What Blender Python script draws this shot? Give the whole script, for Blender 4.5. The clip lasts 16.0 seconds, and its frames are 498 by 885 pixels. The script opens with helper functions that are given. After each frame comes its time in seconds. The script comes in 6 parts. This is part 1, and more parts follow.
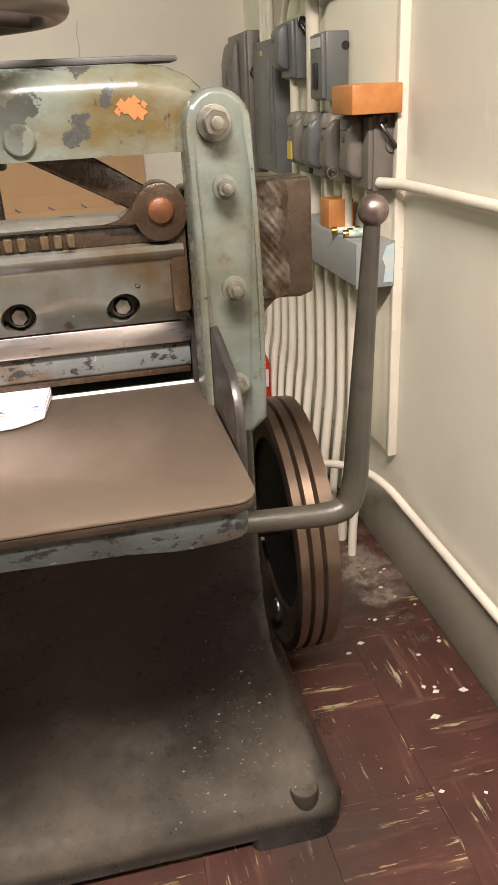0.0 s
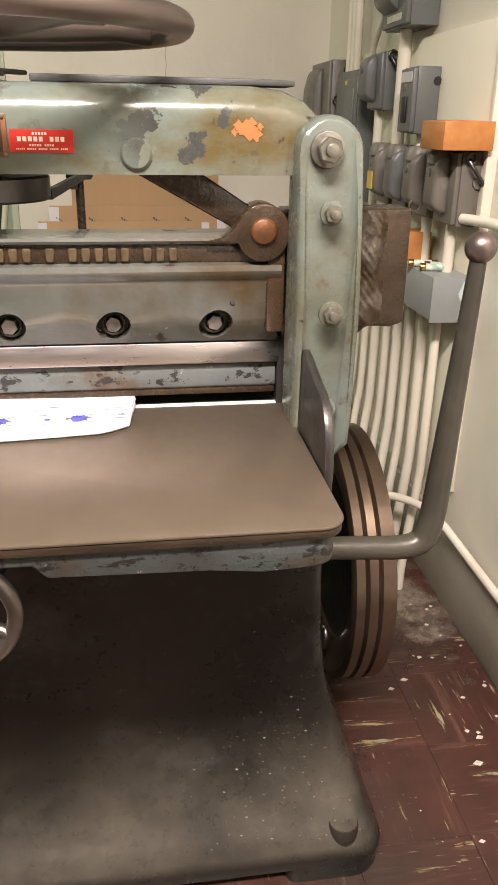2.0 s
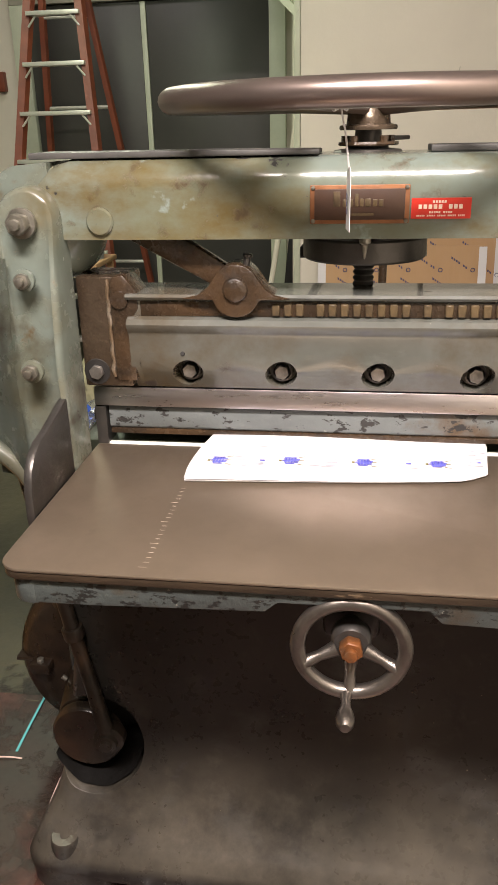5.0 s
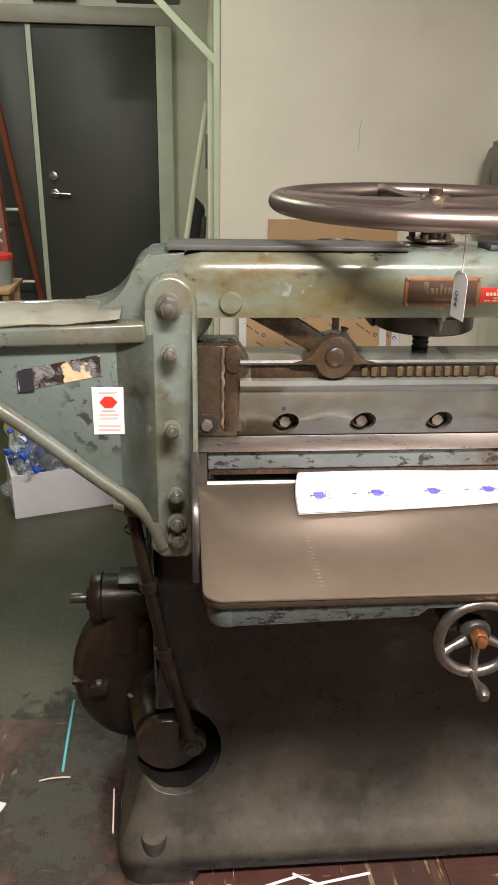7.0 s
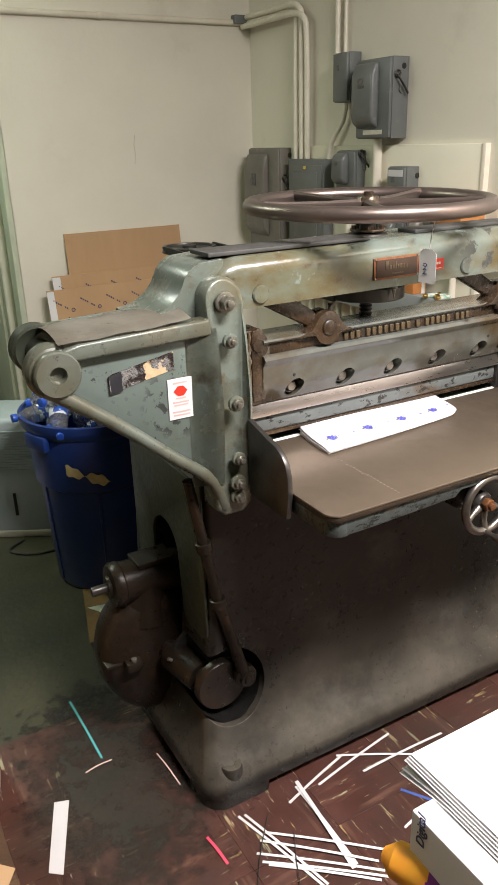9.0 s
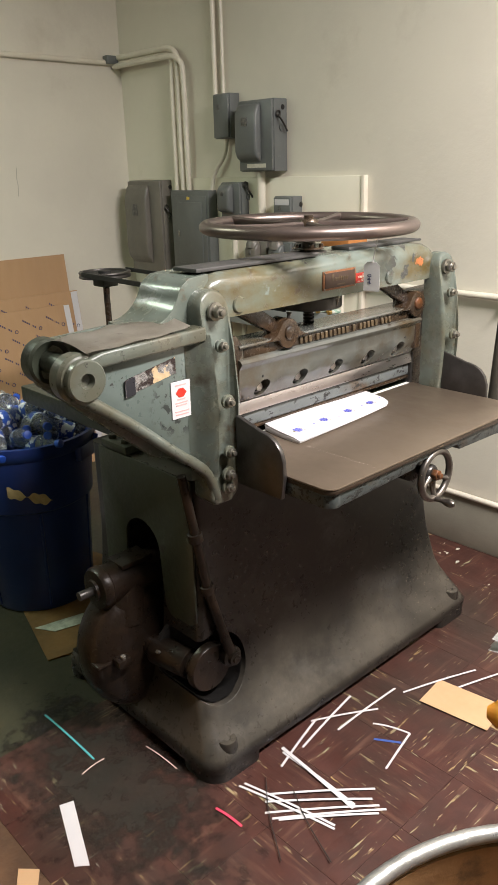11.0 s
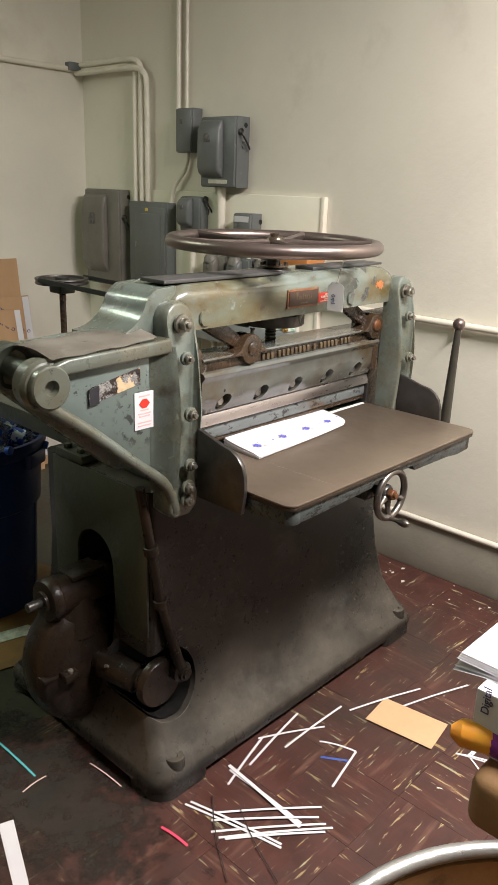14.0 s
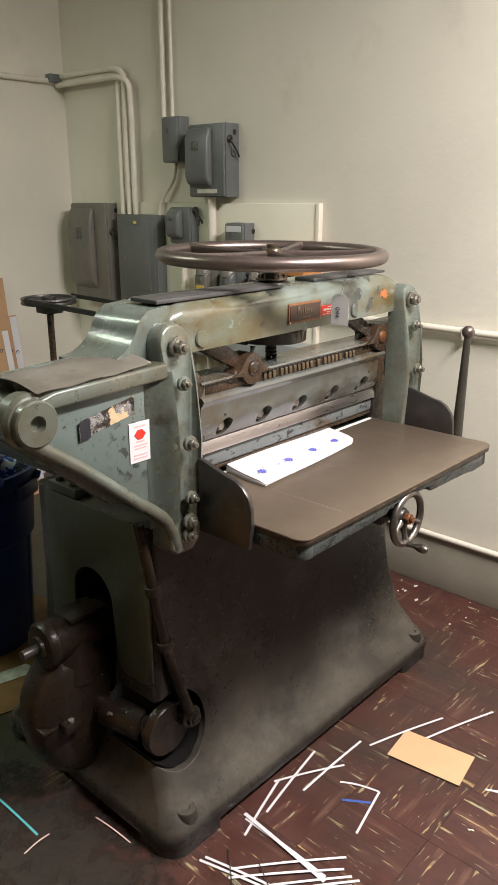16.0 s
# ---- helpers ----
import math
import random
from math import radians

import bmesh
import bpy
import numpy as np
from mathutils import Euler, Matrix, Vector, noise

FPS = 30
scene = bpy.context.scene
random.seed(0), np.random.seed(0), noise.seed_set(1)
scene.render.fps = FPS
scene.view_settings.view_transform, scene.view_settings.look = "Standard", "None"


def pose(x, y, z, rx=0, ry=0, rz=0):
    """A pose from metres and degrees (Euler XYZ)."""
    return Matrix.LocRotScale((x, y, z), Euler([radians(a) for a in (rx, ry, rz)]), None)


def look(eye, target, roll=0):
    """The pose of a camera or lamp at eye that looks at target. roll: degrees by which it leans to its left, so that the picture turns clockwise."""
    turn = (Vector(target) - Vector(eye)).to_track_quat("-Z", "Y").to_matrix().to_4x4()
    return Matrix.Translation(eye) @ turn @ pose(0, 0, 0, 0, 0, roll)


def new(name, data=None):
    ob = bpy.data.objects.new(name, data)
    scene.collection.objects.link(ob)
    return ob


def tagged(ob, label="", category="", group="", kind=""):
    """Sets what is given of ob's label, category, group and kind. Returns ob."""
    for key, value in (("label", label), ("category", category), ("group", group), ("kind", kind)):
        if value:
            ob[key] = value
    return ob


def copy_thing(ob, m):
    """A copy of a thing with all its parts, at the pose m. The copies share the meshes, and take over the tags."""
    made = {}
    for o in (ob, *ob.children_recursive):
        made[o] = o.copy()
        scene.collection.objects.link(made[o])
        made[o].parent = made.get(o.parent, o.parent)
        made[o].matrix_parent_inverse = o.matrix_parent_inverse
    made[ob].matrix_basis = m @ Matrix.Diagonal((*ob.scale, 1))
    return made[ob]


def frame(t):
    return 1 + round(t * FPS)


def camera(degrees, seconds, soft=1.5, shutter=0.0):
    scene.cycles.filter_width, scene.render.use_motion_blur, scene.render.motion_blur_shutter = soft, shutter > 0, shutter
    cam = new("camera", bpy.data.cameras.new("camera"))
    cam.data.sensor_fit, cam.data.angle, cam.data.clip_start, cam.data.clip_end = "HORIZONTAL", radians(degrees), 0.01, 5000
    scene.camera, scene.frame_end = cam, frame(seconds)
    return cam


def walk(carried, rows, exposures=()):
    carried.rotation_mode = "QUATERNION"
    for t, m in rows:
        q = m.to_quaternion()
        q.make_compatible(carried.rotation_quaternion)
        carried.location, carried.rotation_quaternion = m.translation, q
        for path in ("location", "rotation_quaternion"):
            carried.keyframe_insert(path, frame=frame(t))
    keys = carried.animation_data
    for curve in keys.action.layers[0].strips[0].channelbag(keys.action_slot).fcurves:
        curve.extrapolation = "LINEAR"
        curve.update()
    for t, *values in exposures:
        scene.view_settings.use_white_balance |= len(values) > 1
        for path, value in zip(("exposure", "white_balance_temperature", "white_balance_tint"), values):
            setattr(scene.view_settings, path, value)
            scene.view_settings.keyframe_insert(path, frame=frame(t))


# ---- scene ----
cam = camera(36.2, 16.0)
PATH = [
    (0, (0.269, -1.007, 1.251), (0.628, 0.778, 0.422), -3.1),
    (0.5, (0.264, -1.0, 1.241), (0.598, 0.795, 0.424), -2.1),
    (1, (0.266, -1.007, 1.245), (0.6, 0.805, 0.466), -1.7),
    (1.5, (0.244, -1.002, 1.25), (0.576, 0.814, 0.482), -0.4),
    (2, (0.204, -0.994, 1.254), (0.481, 0.827, 0.476), 0.9),
    (2.5, (0.185, -0.995, 1.259), (0.348, 0.838, 0.475), 1.3),
    (3, (0.126, -0.995, 1.271), (0.166, 0.844, 0.485), 1.6),
    (3.5, (0.086, -1.0, 1.277), (0.006, 0.853, 0.529), 1.5),
    (4, (0.054, -1.003, 1.296), (-0.107, 0.842, 0.543), 0.9),
    (4.5, (0.028, -1.013, 1.31), (-0.192, 0.827, 0.558), -0.7),
    (5, (-0.004, -1.027, 1.327), (-0.277, 0.803, 0.569), -1.4),
    (5.2, (-0.02, -1.035, 1.338), (-0.309, 0.79, 0.573), -1.4),
    (7.5, (-0.607, -1.264, 1.495), (-0.304, 0.57, 0.758), 0.4),
    (8, (-0.781, -1.289, 1.505), (-0.335, 0.523, 0.786), -1.4),
    (8.5, (-0.97, -1.323, 1.526), (-0.236, 0.381, 0.779), -2.0),
    (9, (-1.161, -1.321, 1.513), (-0.252, 0.299, 0.772), -1.8),
    (9.5, (-1.304, -1.289, 1.514), (-0.214, 0.234, 0.813), -2.3),
    (11.8, (-1.605, -1.282, 1.512), (-0.315, 0.081, 0.819), -1.2),
    (12, (-1.607, -1.273, 1.511), (-0.32, 0.091, 0.815), -0.8),
    (12.5, (-1.612, -1.26, 1.516), (-0.327, 0.113, 0.834), 0.8),
    (13, (-1.613, -1.253, 1.519), (-0.272, 0.081, 0.871), 2.2),
    (13.5, (-1.602, -1.25, 1.513), (-0.21, 0.037, 0.873), 2.4),
    (14, (-1.593, -1.25, 1.511), (-0.197, 0.032, 0.871), 2.0),
    (14.5, (-1.587, -1.227, 1.514), (-0.206, 0.073, 0.879), 1.2),
    (15, (-1.535, -1.195, 1.513), (-0.141, 0.096, 0.888), 0.7),
    (15.5, (-1.486, -1.163, 1.507), (-0.088, 0.125, 0.884), 0.1),
    (16, (-1.505, -1.145, 1.514), (-0.099, 0.135, 0.891), -0.1),
]
walk(cam, [(t, look(eye, target, roll)) for t, eye, target, roll in PATH],
     [(0, 0.18, 6450, 15), (3.0, 0.12, 6450, 15), (5.2, 0.08, 6450, 15), (8.0, 0.05, 6050, 10), (16.0, -0.06, 6000, 11)])

# ---------------------------------------------------------------- light
world = bpy.data.worlds.new("room_air")
scene.world = world
world.use_nodes = True
world.node_tree.nodes["Background"].inputs[0].default_value = (0.9, 0.95, 1.0, 1)
world.node_tree.nodes["Background"].inputs[1].default_value = 0.02


def unseen_ceiling_lamp(x, y, z, lx, ly, watts, tint=(1.0, 0.93, 0.89)):
    d = bpy.data.lights.new("unseen_ceiling_lamp", "AREA")
    d.shape, d.size, d.size_y, d.energy, d.color = "RECTANGLE", lx, ly, watts, tint
    o = new("unseen_ceiling_lamp", d)
    o.location = (x, y, z)
    return o


unseen_ceiling_lamp(0.0, -1.55, 2.90, 1.2, 0.30, 206, (1.0, 0.89, 0.805))
unseen_ceiling_lamp(-1.35, 1.95, 2.62, 0.30, 1.2, 27, (0.88, 1.0, 0.72))
# added fill light that brightens the alcove, no known lamp there
unseen_ceiling_lamp(-1.7, 3.2, 2.85, 0.9, 0.30, 8)


# ---------------------------------------------------------------- materials
def nodes_of(name):
    m = bpy.data.materials.new(name)
    m.use_nodes = True
    nt = m.node_tree
    return m, nt, nt.nodes, nt.links, nt.nodes["Principled BSDF"]


def noise_fac(nt, scale, detail=6, lo=0.4, hi=0.6, rough=0.6, stretch=(1, 1, 1), kind="Object", w=0.0):
    n, l = nt.nodes, nt.links
    tc, mp, nz, rp = n.new("ShaderNodeTexCoord"), n.new("ShaderNodeMapping"), n.new("ShaderNodeTexNoise"), n.new("ShaderNodeMapRange")
    mp.inputs["Scale"].default_value = stretch
    mp.inputs["Location"].default_value = (w, w * 0.7, w * 1.3)
    nz.inputs["Scale"].default_value, nz.inputs["Detail"].default_value, nz.inputs["Roughness"].default_value = scale, detail, rough
    rp.inputs["From Min"].default_value, rp.inputs["From Max"].default_value = lo, hi
    l.new(tc.outputs[kind], mp.inputs[0])
    l.new(mp.outputs[0], nz.inputs["Vector"])
    l.new(nz.outputs["Fac"], rp.inputs["Value"])
    return rp.outputs[0]


def blend(nt, fac, a, b):
    mx = nt.nodes.new("ShaderNodeMix")
    mx.data_type = "RGBA"
    nt.links.new(fac, mx.inputs["Factor"])
    for sock, v in ((mx.inputs["A"], a), (mx.inputs["B"], b)):
        if isinstance(v, tuple):
            sock.default_value = (*v, 1)
        else:
            nt.links.new(v, sock)
    return mx.outputs["Result"]


def blend_value(nt, fac, a, b):
    mx = nt.nodes.new("ShaderNodeMix")
    nt.links.new(fac, mx.inputs["Factor"])
    for sock, v in ((mx.inputs["A"], a), (mx.inputs["B"], b)):
        if isinstance(v, (int, float)):
            sock.default_value = v
        else:
            nt.links.new(v, sock)
    return mx.outputs["Result"]


def bumped(nt, bsdf, fac, strength, dist=0.002):
    b = nt.nodes.new("ShaderNodeBump")
    b.inputs["Strength"].default_value, b.inputs["Distance"].default_value = strength, dist
    nt.links.new(fac, b.inputs["Height"])
    nt.links.new(b.outputs[0], bsdf.inputs["Normal"])


def surface(name, base, second=None, scale=6, lo=0.4, hi=0.65, rough=0.5, metal=0.0, bump=0.15, bump_scale=60, layers=(), stretch=(1, 1, 1), coat=0.0, ior=1.5):
    """layers: (colour, scale, lo, hi, roughness, metal, stretch) of stains, chips or wear laid over the base."""
    m, nt, n, l, p = nodes_of(name)
    second = second or tuple(c * 0.86 for c in base)
    col = blend(nt, noise_fac(nt, scale, 5, lo, hi, stretch=stretch), base, second)
    fine = noise_fac(nt, bump_scale, 4, 0.3, 0.7, stretch=stretch, w=3)
    rr = blend_value(nt, fine, rough * 0.85, min(1, rough * 1.15))
    mm = metal
    for i, (c, s, a, b, r, me, st) in enumerate(layers):
        f = noise_fac(nt, s, 8, a, b, 0.65, st, w=7.3 * (i + 1))
        col, rr, mm = blend(nt, f, col, c), blend_value(nt, f, rr, r), blend_value(nt, f, mm, me)
    l.new(col, p.inputs["Base Color"])
    l.new(rr, p.inputs["Roughness"])
    if isinstance(mm, (int, float)):
        p.inputs["Metallic"].default_value = mm
    else:
        l.new(mm, p.inputs["Metallic"])
    p.inputs["Coat Weight"].default_value = coat
    p.inputs["IOR"].default_value = ior
    if bump:
        bumped(nt, p, fine, bump)
    return m


ONE = (1, 1, 1)
M_WALL = surface("cream_wall_paint", (0.735, 0.70, 0.595), (0.68, 0.645, 0.55), 1.6, rough=0.45, bump=0.22, bump_scale=38,
                 layers=[((0.60, 0.56, 0.46), 2.2, 0.60, 0.80, 0.55, 0, ONE), ((0.80, 0.78, 0.70), 26, 0.735, 0.75, 0.5, 0, (1, 1, 0.4)), ((0.35, 0.33, 0.27), 70, 0.80, 0.81, 0.6, 0, ONE)])
M_BOARD = surface("painted_backboard", (0.74, 0.71, 0.58), (0.70, 0.665, 0.54), 3, rough=0.4, bump=0.12, bump_scale=25,
                  layers=[((0.60, 0.56, 0.47), 5, 0.66, 0.8, 0.5, 0, ONE)])
M_TRIM = surface("cream_trim_paint", (0.78, 0.73, 0.61), (0.72, 0.66, 0.55), 12, rough=0.42, bump=0.2, bump_scale=90,
                 layers=[((0.42, 0.38, 0.3), 40, 0.70, 0.73, 0.6, 0, ONE)])
M_BASEB = surface("olive_grey_baseboard_paint", (0.40, 0.385, 0.31), (0.34, 0.325, 0.26), 3, rough=0.38, bump=0.25, bump_scale=50,
                  layers=[((0.62, 0.60, 0.52), 9, 0.72, 0.76, 0.5, 0, (1, 0.4, 1)), ((0.16, 0.13, 0.10), 7, 0.66, 0.8, 0.6, 0, ONE)])
M_CEIL = surface("white_ceiling_paint", (0.78, 0.77, 0.70), rough=0.8, scale=2)
M_GREENWALL = surface("pale_green_jamb_paint", (0.55, 0.60, 0.46), (0.48, 0.52, 0.40), 4, rough=0.42, bump=0.2, layers=[((0.25, 0.26, 0.2), 9, 0.66, 0.75, 0.6, 0, (1, 1, 0.3))])
M_DOOR = surface("dark_grey_door_paint", (0.055, 0.055, 0.047), (0.045, 0.045, 0.04), 2, rough=0.45, bump=0.08)
M_CONDUIT = surface("cream_painted_conduit", (0.76, 0.72, 0.61), (0.70, 0.65, 0.54), 9, rough=0.36, bump=0.1, layers=[((0.45, 0.4, 0.3), 30, 0.72, 0.76, 0.5, 0, ONE)])
M_EBOX = surface("grey_enamel_sheet_steel", (0.135, 0.145, 0.140), (0.112, 0.120, 0.116), 5, rough=0.38, bump=0.08,
                 layers=[((0.20, 0.20, 0.19), 14, 0.64, 0.72, 0.55, 0, ONE), ((0.45, 0.62, 0.66), 16, 0.745, 0.755, 0.6, 0, ONE)])
M_EBOX_OLD = surface("brownish_grey_enamel", (0.165, 0.152, 0.128), (0.128, 0.117, 0.10), 6, rough=0.42, bump=0.1,
                     layers=[((0.20, 0.19, 0.165), 12, 0.62, 0.72, 0.6, 0, ONE), ((0.40, 0.56, 0.60), 17, 0.75, 0.76, 0.6, 0, ONE)])
M_TROUGH = surface("blue_grey_wireway_paint", (0.27, 0.29, 0.285), (0.23, 0.245, 0.24), 5, rough=0.35, bump=0.08)
M_WOOD_ORANGE = surface("orange_painted_wood", (0.58, 0.25, 0.07), (0.48, 0.18, 0.05), 18, rough=0.5, bump=0.3, stretch=(1, 0.3, 1))

# cast machine: worn grey-green enamel, oily rust brown, bare steel
BROWN, CHIP = (0.13, 0.088, 0.045), (0.022, 0.021, 0.02)
M_GREEN = surface("worn_grey_green_enamel", (0.150, 0.180, 0.158), (0.108, 0.126, 0.102), 7, rough=0.25, bump=0.12, bump_scale=45, coat=0.25,
                  layers=[((0.105, 0.090, 0.048), 4.5, 0.47, 0.68, 0.32, 0, ONE), ((0.25, 0.31, 0.31), 9, 0.66, 0.76, 0.3, 0, ONE), (CHIP, 18, 0.675, 0.685, 0.5, 0, (1, 1, 1.3)),
                          ((0.045, 0.034, 0.02), 6, 0.60, 0.72, 0.4, 0, ONE), (CHIP, 48, 0.69, 0.70, 0.5, 0, ONE), ((0.085, 0.06, 0.03), 26, 0.60, 0.70, 0.4, 0, ONE)])
M_BEAM = surface("stained_grey_green_enamel", (0.158, 0.192, 0.170), (0.132, 0.138, 0.086), 4, rough=0.21, bump=0.10, bump_scale=45, coat=0.3,
                 layers=[((0.110, 0.080, 0.026), 4.2, 0.44, 0.64, 0.25, 0, (1, 1, 1.8)), ((0.27, 0.35, 0.35), 8, 0.60, 0.68, 0.3, 0, ONE),
                         (CHIP, 12, 0.655, 0.667, 0.5, 0, (1, 1, 1.6)), ((0.07, 0.045, 0.02), 8, 0.60, 0.72, 0.4, 0, ONE), (CHIP, 45, 0.66, 0.68, 0.5, 0, ONE), ((0.06, 0.038, 0.018), 22, 0.60, 0.70, 0.4, 0, ONE)])
M_ARM_RIM = surface("rubbed_olive_enamel", (0.088, 0.088, 0.062), (0.125, 0.148, 0.128), 5, 0.42, 0.66, rough=0.30, bump=0.1, coat=0.2,
                    layers=[((0.20, 0.185, 0.140), 7, 0.62, 0.80, 0.26, 0.6, ONE), ((0.05, 0.036, 0.02), 11, 0.58, 0.70, 0.4, 0, ONE), (CHIP, 30, 0.67, 0.69, 0.5, 0, ONE)])
M_PANEL = surface("chipped_panel_enamel", (0.128, 0.160, 0.146), (0.104, 0.130, 0.117), 5, rough=0.30, bump=0.1, coat=0.15,
                  layers=[((0.085, 0.092, 0.064), 4, 0.53, 0.76, 0.36, 0, ONE), ((0.030, 0.031, 0.028), 55, 0.66, 0.67, 0.5, 0, ONE)])


def flaked_round(mat, centre, near, far, colour, scale=42, lo=0.535):
    """Flaked paint that gathers round one place."""
    nt = mat.node_tree
    p = nt.nodes["Principled BSDF"]
    tc, d, mr, mul = nt.nodes.new("ShaderNodeTexCoord"), nt.nodes.new("ShaderNodeVectorMath"), nt.nodes.new("ShaderNodeMapRange"), nt.nodes.new("ShaderNodeMath")
    d.operation, mul.operation = "DISTANCE", "MULTIPLY"
    d.inputs[1].default_value = centre
    mr.inputs["From Min"].default_value, mr.inputs["From Max"].default_value = far, near
    nt.links.new(tc.outputs["Object"], d.inputs[0])
    nt.links.new(d.outputs["Value"], mr.inputs["Value"])
    nt.links.new(mr.outputs[0], mul.inputs[0])
    nt.links.new(noise_fac(nt, scale, 6, lo, lo + 0.015, 0.6, w=19), mul.inputs[1])
    old = p.inputs["Base Color"].links[0].from_socket
    nt.links.new(blend(nt, mul.outputs[0], old, colour), p.inputs["Base Color"])


flaked_round(M_PANEL, (-0.575, 0.006, 1.03), 0.060, 0.085, (0.040, 0.046, 0.043))
flaked_round(M_BEAM, (0.285, 0.033, 1.252), 0.05, 0.12, (0.055, 0.058, 0.054), 22, 0.53)
M_STAND = surface("oily_black_green_cast_iron", (0.012, 0.0115, 0.0105), (0.022, 0.0195, 0.016), 3.5, rough=0.29, ior=1.42, bump=0.05, bump_scale=55, coat=0.08,
                  layers=[((0.018, 0.015, 0.011), 2.6, 0.50, 0.80, 0.38, 0, ONE), ((0.075, 0.074, 0.070), 4.0, 0.56, 0.74, 0.26, 0.4, (1, 1, 1.6)), ((0.030, 0.027, 0.022), 22, 0.56, 0.70, 0.36, 0, ONE), ((0.010, 0.009, 0.008), 11, 0.60, 0.66, 0.32, 0, (1, 1, 0.5)), ((0.020, 0.018, 0.02), 17, 0.64, 0.69, 0.3, 0, ONE), ((0.20, 0.16, 0.11), 85, 0.72, 0.75, 0.7, 0, ONE)])


def dust_and_light_on_slopes(mat, colour, amount):
    """Lightens slopes that face up, for dust and overhead light, broken by noise."""
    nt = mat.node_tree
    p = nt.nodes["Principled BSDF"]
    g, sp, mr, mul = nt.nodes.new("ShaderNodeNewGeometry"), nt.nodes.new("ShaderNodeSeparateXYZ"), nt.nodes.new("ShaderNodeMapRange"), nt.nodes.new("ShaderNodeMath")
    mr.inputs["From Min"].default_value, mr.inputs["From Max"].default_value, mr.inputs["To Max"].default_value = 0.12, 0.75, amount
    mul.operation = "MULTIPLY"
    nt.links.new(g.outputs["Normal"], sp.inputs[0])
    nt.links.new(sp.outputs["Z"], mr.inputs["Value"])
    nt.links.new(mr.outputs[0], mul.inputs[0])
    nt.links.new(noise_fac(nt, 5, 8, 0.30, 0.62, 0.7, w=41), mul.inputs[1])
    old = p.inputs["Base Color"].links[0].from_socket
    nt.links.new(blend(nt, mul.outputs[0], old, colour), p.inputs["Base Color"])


# pale colour on the flare: settled dust plus the lamp's light on it
dust_and_light_on_slopes(M_STAND, (0.140, 0.123, 0.095), 0.68)
M_COLUMN = surface("dark_olive_enamel", (0.042, 0.050, 0.034), (0.030, 0.035, 0.024), 4, rough=0.42, bump=0.2, layers=[(CHIP, 9, 0.62, 0.7, 0.55, 0, ONE), ((0.12, 0.13, 0.10), 6, 0.66, 0.78, 0.4, 0, ONE)])
M_GEAR = surface("oily_brown_gearbox_iron", (0.009, 0.007, 0.005), (0.019, 0.012, 0.008), 5, rough=0.30, bump=0.25, bump_scale=60, coat=0.0, ior=1.38, layers=[((0.085, 0.068, 0.05), 14, 0.68, 0.76, 0.5, 0, ONE), ((0.035, 0.02, 0.011), 7, 0.54, 0.68, 0.4, 0, ONE)])
M_KNIFEBAR = surface("oily_grey_knife_bar_iron", (0.122, 0.130, 0.119), (0.088, 0.093, 0.082), 3.4, 0.42, 0.62, rough=0.20, bump=0.08, coat=0.3,
                     layers=[((0.066, 0.044, 0.019), 3.1, 0.47, 0.66, 0.24, 0, ONE), ((0.19, 0.20, 0.185), 3, 0.60, 0.78, 0.25, 0.2, (1, 1, 2)), ((0.035, 0.027, 0.02), 16, 0.62, 0.66, 0.45, 0, ONE), ((0.24, 0.235, 0.2), 40, 0.70, 0.72, 0.4, 0.4, ONE)])
M_RUST = surface("oily_rust_brown_iron", (0.032, 0.021, 0.013), (0.060, 0.036, 0.019), 9, rough=0.26, bump=0.4, bump_scale=90, coat=0.15,
                 layers=[((0.016, 0.012, 0.009), 16, 0.55, 0.66, 0.36, 0, ONE), ((0.22, 0.18, 0.13), 45, 0.68, 0.72, 0.35, 0.4, ONE)])
M_LETTER = surface("worn_gilt_lettering", (0.110, 0.078, 0.040), (0.060, 0.043, 0.025), 60, rough=0.38, bump=0.3, metal=0.1)
M_STEEL = surface("bright_ground_steel", (0.62, 0.59, 0.60), (0.54, 0.50, 0.51), 6, rough=0.30, metal=1.0, bump=0.03, stretch=(0.3, 2, 2))
M_TABLE = surface("brown_patinated_steel_table", (0.225, 0.178, 0.130), (0.190, 0.150, 0.110), 3, rough=0.40, metal=0.65, bump=0.0, bump_scale=14, stretch=(1.6, 1, 1),
                  layers=[((0.285, 0.232, 0.178), 2.0, 0.48, 0.82, 0.34, 0.75, ONE), ((0.10, 0.07, 0.05), 5, 0.64, 0.80, 0.4, 0.6, ONE), ((0.42, 0.27, 0.20), 70, 0.755, 0.77, 0.5, 0.3, ONE)])
M_TABLE_RIM = surface("dark_brown_nicked_edge", (0.060, 0.042, 0.028), (0.035, 0.026, 0.018), 20, rough=0.34, metal=0.4, bump=0.6, bump_scale=70, stretch=(0.4, 1, 1), layers=[((0.24, 0.18, 0.12), 40, 0.66, 0.70, 0.35, 0.7, (0.4, 1, 2))])
M_SKIRT = surface("chipped_blue_grey_table_edge", (0.062, 0.074, 0.072), (0.042, 0.048, 0.045), 8, rough=0.38, bump=0.45, bump_scale=50,
                  layers=[((0.055, 0.042, 0.028), 14, 0.54, 0.66, 0.45, 0, (0.6, 1, 1)), ((0.014, 0.014, 0.013), 60, 0.55, 0.58, 0.5, 0, (0.7, 1, 1.4)), ((0.30, 0.29, 0.25), 40, 0.67, 0.69, 0.45, 0.3, ONE), ((0.02, 0.017, 0.014), 60, 0.60, 0.63, 0.6, 0, ONE)])
